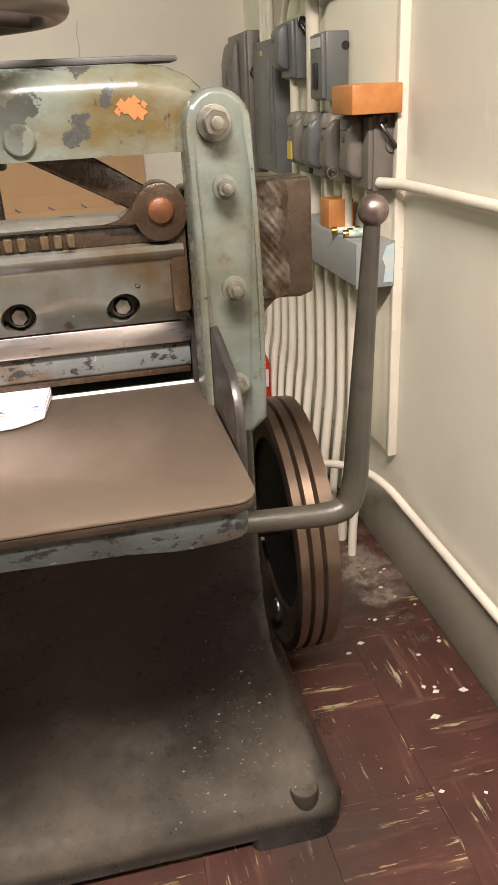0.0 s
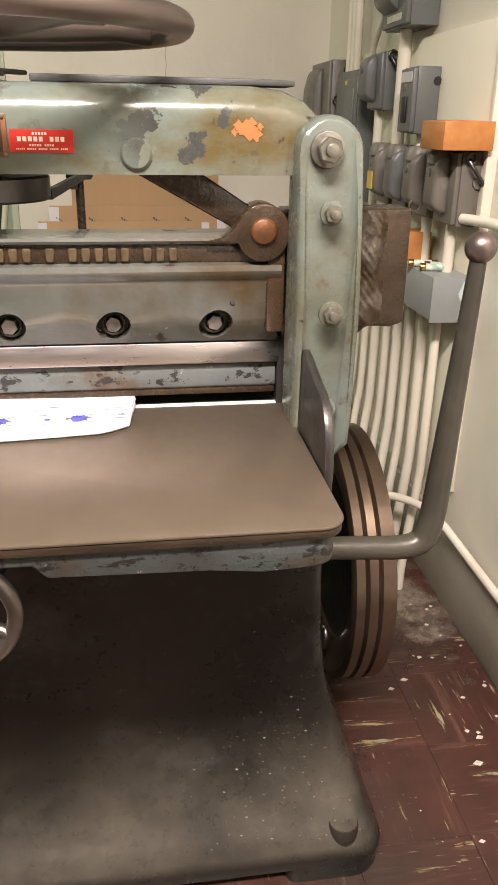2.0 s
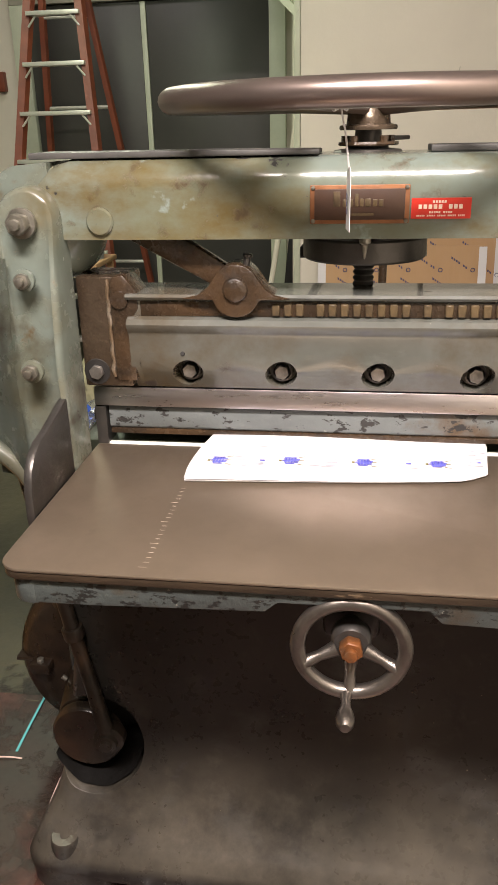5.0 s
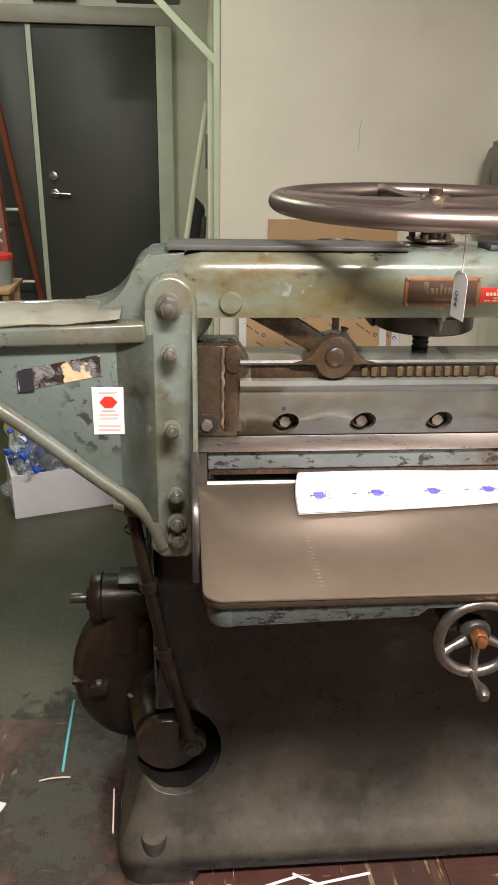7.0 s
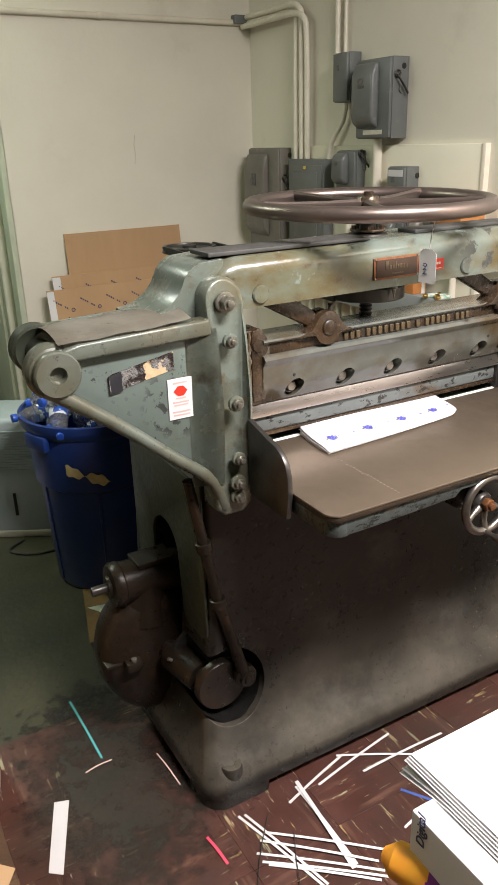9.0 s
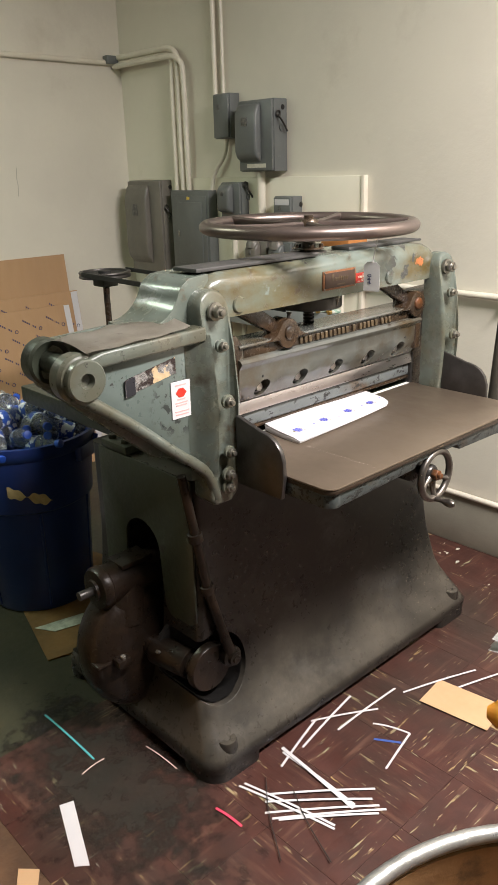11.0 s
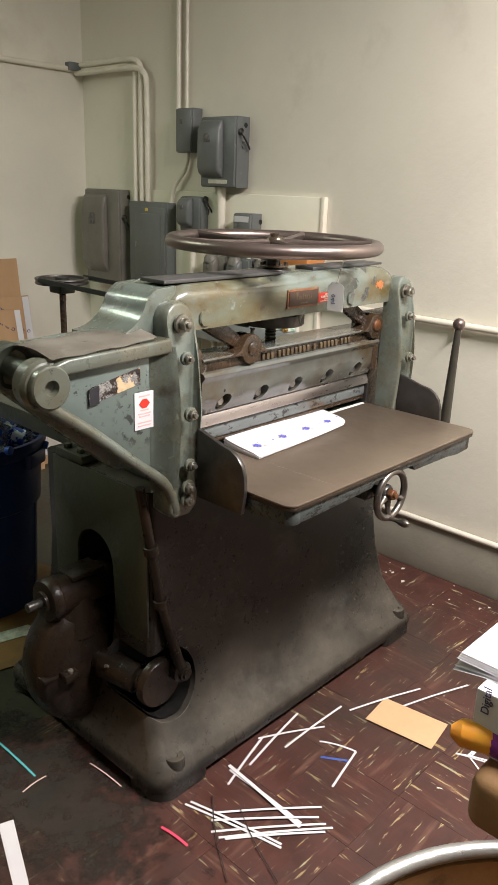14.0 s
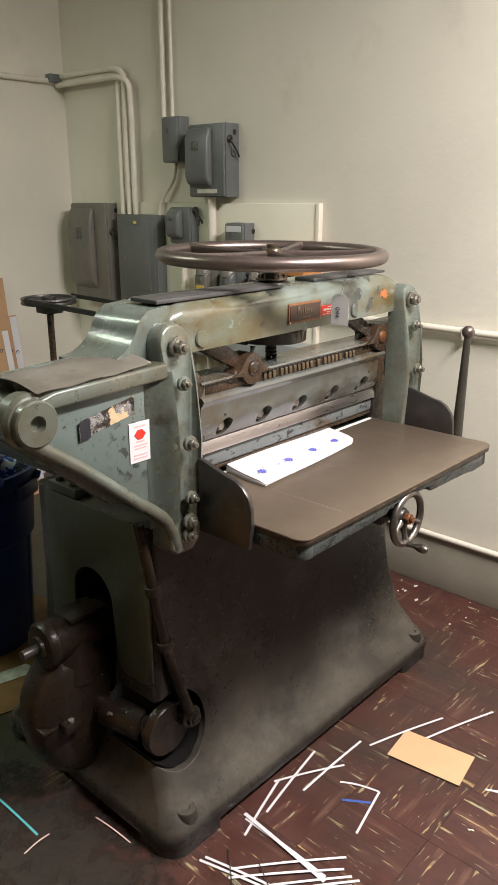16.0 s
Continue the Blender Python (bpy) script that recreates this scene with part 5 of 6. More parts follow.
part("lever_handle", tube([(-1.30, YF - 0.055, 1.08), (-1.30, YF - 0.09, 1.08), (-1.19, YF - 0.09, 1.075)], 0.011, 10), M_STAINLESS, door)
sign = thing("exit_sign", "black exit sign with red letters", "sign")
part("case", box(-1.36, -1.09, YF - 0.06, YF - 0.001, 2.22, 2.42, 0.004), M_BLACK, sign)
txt = bpy.data.curves.new("exit_letters", "FONT")
txt.body, txt.size, txt.extrude, txt.align_x = "EXIT", 0.16, 0.002, "CENTER"
to = new("exit_letters_curve", txt)
me = bpy.data.meshes.new_from_object(to)
bpy.data.objects.remove(to)
me.transform(pose(-1.225, YF - 0.062, 2.262, 90, 0, 0))
me.materials.append(M_RED)
letters = new("letters", me)
letters.parent = sign
single("wall_box", box(XP - 0.05, XP + 0.003, 3.0, 3.10, 1.30, 1.47, 0.004), M_EBOX, "small grey box on the alcove wall", "switch box")
single("wall_box", box(XP - 0.04, XP + 0.003, 2.85, 2.93, 1.18, 1.27, 0.004), M_TROUGH, "pale outlet box on the alcove wall", "switch box")
conduit([(XP - 0.02, 2.90, 1.18), (XP - 0.02, 2.90, 0.0)], 0.010, "cream conduit down the alcove wall", 0)
conduit([(XP - 0.03, YB + 0.2, 2.06), (XP - 0.03, YB + 0.2, 0.0)], 0.022, "pale green pipe at the alcove corner", 0)
single("jamb_post", box(XP - 0.03, XP - 0.001, YB - 0.003, YB + 0.10, 0.0, H, 0.004), M_GREENWALL, "pale green wooden jamb at the wall end", "post", kind="structure")
single("brace", tube([(-0.285, 2.47, 1.76), (-0.74, 2.60, 2.20)], 0.020, 4), M_GREENWALL, "pale diagonal steel brace", "brace")
rack = single("ceiling_shelf", box(-0.82, -0.30, 2.50, 2.95, 2.20, 2.26, 0.004), M_BASEB, "grey shelf on a diagonal brace", "shelf")
single("shelf_duct", box(-0.74, -0.44, 2.52, 2.90, 2.03, 2.1995, 0.01), M_EBOX_OLD, "dark metal duct under the shelf", "duct")
single("leaning_pole", tube([(-0.58, 3.2, 0.0), (-0.305, 3.25, 1.63)], 0.016, 10), M_CONDUIT, "pale pole leaning against the alcove wall", "pole")
single("leaning_plank", prism([(-0.43, 0.0), (-0.37, 0.0), (-0.305, 1.02), (-0.335, 1.02)], "y", 3.40, 3.43, 0.004), M_RUST, "dark wooden plank leaning against the wall", "plank")
single("leaning_board", prism([(-0.50, 0.0), (-0.40, 0.0), (-0.31, 1.05), (-0.38, 1.12)], "y", 3.55, 3.80, 0.01), M_BLACK, "black board leaning against the wall", "board")

ladder = thing("step_ladder", "orange fibreglass stepladder with aluminium steps", "ladder")


def lerp(a, b, t):
    return tuple(p + (q - p) * t for p, q in zip(a, b))


LB, LT, RB, RT = (-2.13, 3.25, 0.0), (-1.79, 3.55, 2.30), (-1.40, 3.25, 0.0), (-1.57, 3.55, 2.30)
for a, c, y in ((LB, LT, 0), (RB, RT, 0)):
    part("rail", tube([a, c], 0.034, 4, flat=0.55), M_LADDER_O, ladder)
for a, c in (((-2.10, 4.1, 0.0), (-1.78, 3.60, 2.30)), ((-1.36, 4.1, 0.0), (-1.58, 3.60, 2.30))):
    part("rear_leg", tube([a, c], 0.024, 4, flat=0.6), M_LADDER_O, ladder)
for k in range(8):
    t = (0.195 + 0.25 * k) / 2.30
    a, c = lerp(LB, LT, t), lerp(RB, RT, t)
    part("step", box(a[0], c[0], a[1] - 0.045, a[1] + 0.03, a[2] - 0.016, a[2] + 0.006, 0.002), M_ALU, ladder)
    for x, sg in ((a[0], 1), (c[0], -1)):
        part("step_brace", tube([(x + sg * 0.005, a[1] - 0.03, a[2] - 0.07), (x + sg * 0.055, a[1] - 0.03, a[2] - 0.012)], 0.006, 6), M_ALU, ladder)
for k in (1, 3, 5, 7):
    t = (0.30 + 0.235 * k) / 2.30
    a, c = lerp((-2.10, 4.1, 0.0), (-1.78, 3.60, 2.30), t), lerp((-1.36, 4.1, 0.0), (-1.58, 3.60, 2.30), t)
    part("rear_bar", tube([a, c], 0.011, 8), M_ALU, ladder)
alarm = single("call_point", box(-2.44, -2.365, YF - 0.05, YF - 0.001, 1.60, 1.72, 0.006), M_LADDER_O, "red fire alarm call point on the far wall", "alarm")
stand_t = thing("side_table", "plain wooden side table behind the cutter", "table")
part("tabletop", box(-1.75, -1.33, 2.75, 3.10, 0.69, 0.715, 0.004), M_CARD, stand_t)
for x in (-1.72, -1.375):
    for y in (2.78, 3.05):
        part("leg", box(x, x + 0.03, y, y + 0.03, 0, 0.6895), M_CARD, stand_t)
bucket = thing("bucket", "blue-grey plastic bucket with red lid", "bucket")
part("tub", lathe((-1.425, 2.93, 0.7155), (0, 0, 1), [(0, 0), (0.075, 0), (0.085, 0.13), (0, 0.13)], 24), M_TROUGH, bucket)
part("lid", lathe((-1.425, 2.93, 0.846), (0, 0, 1), [(0, 0), (0.09, 0), (0.09, 0.022), (0, 0.024)], 24), M_RED, bucket)


# ---------------------------------------------------------------- cardboard against the back wall
def leaning_sheet(label, x0, x1, ztop, yfoot, ytop, mat, printed=False, edge=False):
    t = thing("cardboard_sheet", label, "cardboard", "cardboard sheets leaning on the wall")
    n = Vector((0, ztop, -(ytop - yfoot))).normalized()          # towards the room is -n
    b = bmesh.new()
    th = 0.006
    add_poly(b, [(x, y + dy, z) for dy in (0, th) for x, y, z in ((x0, yfoot, 0), (x1, yfoot, 0), (x1, ytop, ztop), (x0, ytop, ztop))],
             [(0, 1, 2, 3), (7, 6, 5, 4), (0, 4, 5, 1), (1, 5, 6, 2), (2, 6, 7, 3), (3, 7, 4, 0)])
    part("sheet", b, mat, t)

    def on(u, z):
        return Vector((u, yfoot + (ytop - yfoot) * z / ztop - 0.0016, z))
    if edge:
        for u0, u1 in edge:
            q = bmesh.new()
            add_poly(q, [on(u0, 0.05), on(u1, 0.05), on(u1, ztop - 0.005), on(u0, ztop - 0.005)], [(0, 1, 2, 3)])
            part("paper_strip", q, M_PAPER, t, "white paper edge strip")
    if printed:
        rnd = random.Random(printed)
        z = ztop - 0.05
        row = 0
        while z > ztop - 0.55:
            u = x0 + 0.03 + (row % 2) * 0.06
            while u < x1 - 0.09:
                q = bmesh.new()
                for k in range(7):                       # a slanting word as plain bars
                    if k == 4:
                        continue
                    c = on(u + 0.010 * k, z - 0.0065 * k)
                    add_poly(q, [c + Vector((-0.0032, 0, -0.004)), c + Vector((0.0032, 0, -0.007)), c + Vector((0.0032, 0, 0.004 - 0.002)), c + Vector((-0.0032, 0, 0.006))], [(0, 1, 2, 3)])
                part("print_bar", q, M_INK, t)
                c = on(u + 0.088, z - 0.05)
                part("print_ring", torus(c, (0, 1, 0), 0.0085, 0.0018, 8, 4), M_INK, t)
                u += 0.135
            z -= 0.085
            row += 1
    return t


M_INK = surface("dark_blue_print", (0.06, 0.06, 0.14), rough=0.7)
leaning_sheet("large plain tan cardboard sheet leaning on the wall", -0.045, 0.575, 1.105, 2.33, 2.449, M_CARD)
leaning_sheet("printed brown cardboard sheet with white edge", -0.14, 0.605, 0.915, 2.27, 2.405, M_CARD, 3, ((0.565, 0.603), (-0.14, -0.10)))
leaning_sheet("second printed brown cardboard sheet", -0.185, 0.53, 0.855, 2.21, 2.372, M_CARD, 5, ((0.495, 0.528), (-0.185, -0.15)))
single("white_carton", box(-0.15, 0.12, 1.65, 1.85, 0.0, 0.40, 0.004), M_PAPER, "pale carton standing behind the bin", "carton")
single("cardboard_scrap", prism([(-0.62, 0.74), (-0.30, 0.66), (-0.02, 1.0), (-0.10, 1.3), (-0.5, 1.2)], "z", 0.0005, 0.005), surface("dirty_ochre_board", (0.20, 0.11, 0.03), (0.12, 0.07, 0.02), 7, rough=0.7), "dirty ochre board lying on the floor", "cardboard")
single("paper_scrap", prism([(-0.56, 0.94), (-0.52, 0.87), (-0.36, 0.83), (-0.38, 0.90)], "z", 0.006, 0.0075), surface("pale_green_scrap", (0.55, 0.60, 0.5), (0.3, 0.33, 0.27), 30, rough=0.7), "torn pale paper on the floor", "paper")

# ---------------------------------------------------------------- blue bin, bottles, boxes
BX, BY = -0.385, 1.19
binn = thing("trash_bin", "large navy blue plastic bin full of empty bottles", "bin")
part("tub", lathe((BX, BY, 0.0), (0, 0, 1), [(0, 0.0), (0.185, 0.0), (0.192, 0.01), (0.212, 0.40), (0.226, 0.41), (0.238, 0.60), (0.252, 0.615), (0.258, 0.635), (0.258, 0.655), (0.247, 0.657), (0.232, 0.64), (0.222, 0.45), (0, 0.44)], 48), M_BIN, binn)
for a in (200, 300):
    ca, sa = math.cos(radians(a)), math.sin(radians(a))
    hb = box(-0.055, 0.055, -0.004, 0.022, -0.055, 0.0, 0.008)
    hb.transform(Matrix.Translation((BX + 0.236 * ca, BY + 0.236 * sa, 0.615)) @ Matrix.Rotation(radians(a + 90), 4, "Z") @ Matrix.Rotation(radians(180), 4, "Z"))
    part("grip", hb, M_BIN, binn)
for k in range(6):
    a = radians(60 * k + 10)
    part("rib", tube([(BX + 0.190 * math.cos(a), BY + 0.190 * math.sin(a), 0.02), (BX + 0.212 * math.cos(a), BY + 0.212 * math.sin(a), 0.40)], 0.006, 6), M_BIN, binn)


def torn(u, v):
    a = radians(225 + 36 * u)
    w = 0.5 + 0.3 * math.sin(11 * u) + 0.2 * math.sin(23 * u + 1)
    z = 0.50 - 0.05 * u + (v - 0.5) * 0.055 * w
    r = 0.2345 + 0.0012
    return (BX + r * math.cos(a), BY + r * math.sin(a), z)


part("torn_sticker", grid_sheet(torn, 24, 3), surface("torn_yellow_paper", (0.62, 0.52, 0.25), (0.5, 0.42, 0.2), 40, rough=0.7), binn, "torn yellow paper sticker")

mc, nt, n_, l_, pb = nodes_of("clear_plastic")
pb.inputs["Base Color"].default_value = (0.92, 0.95, 0.97, 1)
pb.inputs["Transmission Weight"].default_value, pb.inputs["Roughness"].default_value, pb.inputs["IOR"].default_value = 0.92, 0.08, 1.25
bumped(nt, pb, noise_fac(nt, 45, 3, 0.3, 0.7), 0.6, 0.004)
M_PET = mc
M_PETLABEL = surface("blue_white_bottle_label", (0.03, 0.09, 0.42), (0.80, 0.84, 0.90), 30, 0.5, 0.54, rough=0.3)
M_CAP = surface("blue_cap_plastic", (0.02, 0.08, 0.45), rough=0.4)
bottle = thing("plastic_bottle", "empty clear plastic water bottle with blue label", "bottle", "empty bottles")
part("shell", lathe((0, 0, -0.095), (0, 0, 1), [(0, 0.004), (0.026, 0), (0.031, 0.006), (0.031, 0.05), (0.029, 0.055), (0.031, 0.06), (0.031, 0.12), (0.026, 0.145), (0.013, 0.17), (0.0125, 0.185), (0, 0.185)], 14), M_PET, bottle)
part("wrapper", lathe((0, 0, -0.03), (0, 0, 1), [(0.0315, 0), (0.0318, 0.02), (0.0315, 0.045)], 14), M_PETLABEL, bottle)
part("cap", cyl((0, 0, 0.086), (0, 0, 0.103), 0.0145, n=12, r=0.001), M_CAP, bottle)
rnd = random.Random(4)
first = True
for ring, (n, rr, z) in enumerate(((9, 0.165, 0.665), (6, 0.10, 0.70), (8, 0.20, 0.665), (4, 0.06, 0.745), (6, 0.15, 0.725))):
    for k in range(n):
        a = 2 * math.pi * (k + 0.37 * ring) / n
        m = pose(BX + rr * math.cos(a) * 0.9, BY + rr * math.sin(a) * 0.9, z - 0.012 + rnd.uniform(-0.012, 0.016), rnd.uniform(65, 115), rnd.uniform(-25, 25), math.degrees(a) + rnd.uniform(40, 140))
        if first:
            bottle.matrix_basis, first = m, False
        else:
            copy_thing(bottle, m)
carton = thing("bottle_carton", "low white carton full of empty bottles", "carton")
cm = Matrix.Translation((-0.955, 1.82, 0)) @ Matrix.Rotation(radians(17), 4, "Z")
for nm, bx in (("front", box(-0.24, 0.24, -0.15, -0.146, 0.0, 0.19)), ("back", box(-0.24, 0.24, 0.146, 0.15, 0.0, 0.19)), ("end", box(-0.24, -0.236, -0.1455, 0.1455, 0.0, 0.19)), ("end", box(0.236, 0.24, -0.1455, 0.1455, 0.0, 0.19)), ("bottom", box(-0.2355, 0.2355, -0.1455, 0.1455, 0.0, 0.10))):
    bx.transform(cm)
    part(nm, bx, M_PAPER, carton)
for k in range(22):
    p = cm @ Vector((-0.2 + 0.4 * ((k * 0.618) % 1), -0.11 + 0.22 * ((k * 0.381) % 1), 0.15 + 0.045 * (k % 3)))
    copy_thing(bottle, pose(*p, rnd.uniform(30, 110), rnd.uniform(-30, 30), rnd.uniform(0, 360)))


def crumpled(u, v):
    a, h = 2 * math.pi * u, v
    r = 0.20 * math.sin(math.pi * min(1, 0.16 + 0.80 * h)) ** 0.6 * (1 + 0.16 * noise.noise((3 * math.cos(a), 3 * math.sin(a), 4 * h)) + 0.10 * noise.noise((9 * math.cos(a), 9 * math.sin(a), 11 * h)))
    return (-1.08 + r * math.cos(a), 2.22 + 0.8 * r * math.sin(a), 0.003 + 0.50 * h + 0.02 * noise.noise((5 * math.cos(a), 5 * math.sin(a), 2)) * h)


single("plastic_bag", grid_sheet(crumpled, 60, 30), surface("pale_yellow_thin_plastic", (0.60, 0.58, 0.36), (0.50, 0.49, 0.33), 12, rough=0.3, bump=0.4, bump_scale=30), "crumpled pale yellow plastic bag standing on the floor", "bag", sharp=30)
M_APPL = surface("pale_blue_grey_plastic", (0.36, 0.42, 0.43), (0.32, 0.38, 0.39), 4, rough=0.45)
dehu = thing("dehumidifier", "pale blue-grey portable dehumidifier with side grille", "dehumidifier")
dm = Matrix.Translation((-0.545, 1.71, 0)) @ Matrix.Rotation(radians(-30), 4, "Z")
for nm, bx, mt in (("case", box(-0.16, 0.16, -0.13, 0.13, 0.02, 0.52, 0.02, 3), M_APPL), ("base", box(-0.165, 0.165, -0.135, 0.135, 0.0, 0.03, 0.006), M_BASEB), ("handle_slot", box(-0.02, -0.008, -0.1325, -0.129, 0.10, 0.20), M_BLACK)):
    bx.transform(dm)
    part(nm, bx, mt, dehu)
for k in range(16):
    bx = box(-0.10, 0.12, -0.1345, -0.1295, 0.30 + k * 0.011, 0.305 + k * 0.011)
    bx.transform(dm)
    part("grille_slat", bx, M_APPL, dehu)
single("power_cord", tube([(-0.62, 1.56, 0.006), (-0.72, 1.50, 0.005), (-0.60, 1.40, 0.005), (-0.45, 1.42, 0.005)], 0.005, 8, smooth=2), M_RUBBER, "dark power cord on the floor", "cord")

# ---------------------------------------------------------------- drums and the paper box near the path
M_FIBRE = surface("orange_brown_fibre_drum", (0.42, 0.235, 0.075), (0.36, 0.20, 0.062), 3, rough=0.45, bump=0.1, layers=[((0.10, 0.05, 0.02), 5, 0.60, 0.75, 0.6, 0, (1, 1, 0.4))])
M_FIBRE_DIRTY = surface("ink_stained_fibre", (0.34, 0.20, 0.09), (0.22, 0.12, 0.05), 5, rough=0.6, bump=0.2, layers=[((0.03, 0.025, 0.02), 6, 0.55, 0.66, 0.6, 0, ONE), ((0.12, 0.30, 0.25), 9, 0.68, 0.74, 0.6, 0, ONE)])
M_RIM = surface("inky_galvanised_rim", (0.55, 0.55, 0.52), (0.40, 0.40, 0.38), 14, rough=0.35, metal=0.8, bump=0.2, layers=[((0.10, 0.30, 0.26), 10, 0.62, 0.70, 0.5, 0, ONE), ((0.35, 0.12, 0.08), 13, 0.68, 0.74, 0.5, 0, ONE), ((0.04, 0.04, 0.04), 16, 0.66, 0.7, 0.5, 0, ONE)])
drum = thing("fibre_drum", "tall orange-brown fibre drum with metal ring", "drum")
part("wall", lathe((-1.235, 0.37, 0.0), (0, 0, 1), [(0.232, 0.03), (0.232, 0.72), (0.226, 0.72), (0.226, 0.02), (0, 0.02)], 56), M_FIBRE, drum)
part("bottom_ring", lathe((-1.235, 0.37, 0.0), (0, 0, 1), [(0.228, 0.0), (0.238, 0.002), (0.238, 0.034), (0.233, 0.036)], 56), M_RIM, drum)
part("top_ring", torus((-1.235, 0.37, 0.722), (0, 0, 1), 0.231, 0.008, 56, 8), M_RIM, drum)
DX, DY, DZ = -1.09, -1.22, 0.80
drum2 = thing("fibre_drum", "open ink-stained fibre drum with paint-smeared steel rim", "drum")
part("wall", lathe((DX, DY, 0.0), (0, 0, 1), [(0.296, 0.0), (0.300, DZ - 0.02), (0.292, DZ - 0.02), (0.290, 0.25), (0, 0.25)], 64), M_FIBRE_DIRTY, drum2)
part("rim", torus((DX, DY, DZ - 0.008), (0, 0, 1), 0.299, 0.0095, 72, 10), M_RIM, drum2)
stool = thing("stool", "ink-stained wooden stool beside the drum", "stool")
part("seat", box(-0.80, -0.42, -1.12, -0.928, 0.715, 0.80, 0.02, 4), M_FIBRE_DIRTY, stool)
for x in (-0.66, -0.48):
    for y in (-1.07, -0.975):
        part("leg", box(x, x + 0.035, y, y + 0.035, 0.0, 0.716, 0.004), M_FIBRE_DIRTY, stool)
pbox = thing("paper_box", "white ream carton with loose paper on top", "paper box")
part("carton", box(-0.735, -0.45, -1.08, -0.865, 0.7555, 0.850, 0.003), M_PAPER, pbox)
txt = bpy.data.curves.new("carton_word", "FONT")
txt.body, txt.size, txt.extrude, txt.align_x = "Digital", 0.016, 0.0004, "CENTER"
to = new("carton_word_curve", txt)
me = bpy.data.meshes.new_from_object(to)
bpy.data.objects.remove(to)
me.transform(Matrix.Translation((-0.7356, -0.886, 0.838)) @ Matrix(((0, 0, -1, 0), (0, 1, 0, 0), (1, 0, 0, 0), (0, 0, 0, 1))))
me.materials.append(M_INK)
wd = new("printed_word", me)
wd.parent = pbox
papers = thing("paper_stack", "stack of loose white sheets, corners curling", "paper")
for k in range(6):
    def sheet(u, v, k=k):
        curl = 0.012 * max(0, (0.25 - u) / 0.25) * max(0, (v - 0.75) / 0.25) * (1 - 0.3 * k)
        x, y = -0.762 + 0.31 * u + 0.002 * k, -1.09 + 0.235 * v - 0.001 * k
        return (x, y, 0.8515 + 0.0025 * k - curl * (k < 2))
    sb = grid_sheet(sheet, 10, 10)
    part("sheet", sb, M_PAPER, papers)
pack = thing("soft_packet", "orange and purple soft plastic packet", "packet")
M_YEL = surface("orange_yellow_plastic", (0.80, 0.42, 0.03), (0.85, 0.30, 0.03), 12, rough=0.4)
M_PUR = surface("purple_plastic", (0.22, 0.03, 0.25), rough=0.4)
part("front", tube([(-0.79, -0.893, 0.779), (-0.785, -0.905, 0.780), (-0.765, -0.945, 0.780)], 0.03, 14, radii=[0.008, 0.019, 0.022]), M_YEL, pack)
part("rear", tube([(-0.766, -0.943, 0.780), (-0.762, -1.00, 0.779), (-0.76, -1.06, 0.776)], 0.03, 14, radii=[0.0218, 0.021, 0.015]), M_PUR, pack)

pbox.location, papers.location, pack.location = (-0.022, -0.039, 0.045), (0.032, 0.0, 0.046), (0.020, 0.010, 0.043)

# ---------------------------------------------------------------- things on the cutter
job = thing("printed_sheets", "stack of white printed sheets with four blue emblems", "paper")


def top_z(u, v):
    return ZT + 0.0125 + 0.006 * v - 0.0045 * max(0, (0.2 - v) / 0.2) ** 2 * (1 + math.sin(3 * u)) + 0.002 * math.sin(5 * u)


def job_xy(u, v):
    x0, x1 = -0.246 - 0.002 * v, 0.186 + 0.010 * v
    y0 = -0.050 + 0.038 * u + 0.018 * max(0, (u - 0.93) / 0.07) - 0.004 * math.sin(math.pi * u)
    return x0 + (x1 - x0) * u + (0.02 * v * v if u < 0.02 else 0), y0 + (0.092 - y0) * v


for k in range(5):
    def leaf_fn(u, v, k=k):
        x, y = job_xy(u, v)
        f = 1 - k / 5
        return (x + 0.0016 * math.sin(k * 2.1), y + 0.0022 * math.cos(k * 3.3), ZT + 0.0012 + (top_z(u, v) - ZT - 0.0012) * f)
    part("sheet", grid_sheet(leaf_fn, 24, 8), M_PAPER, job)
side_edge = bmesh.new()
loop = [(i / 20, 0) for i in range(21)] + [(1, j / 6) for j in range(1, 7)] + [(0, 1 - j / 6) for j in range(0, 7)]
ring_t = [side_edge.verts.new((*job_xy(u, v), top_z(u, v) - 0.0006)) for u, v in loop]
ring_b = [side_edge.verts.new((job_xy(u, v)[0], job_xy(u, v)[1] + 0.002, ZT + 0.0003)) for u, v in loop]
for i in range(len(loop)):
    j = (i + 1) % len(loop)
    side_edge.faces.new((ring_t[i], ring_t[j], ring_b[j], ring_b[i]))
part("sheet_edges", side_edge, M_PAPER, job)


def inked(u, v):
    x, y = job_xy(u, v)
    return Vector((x, y, top_z(u, v) + 0.0007))


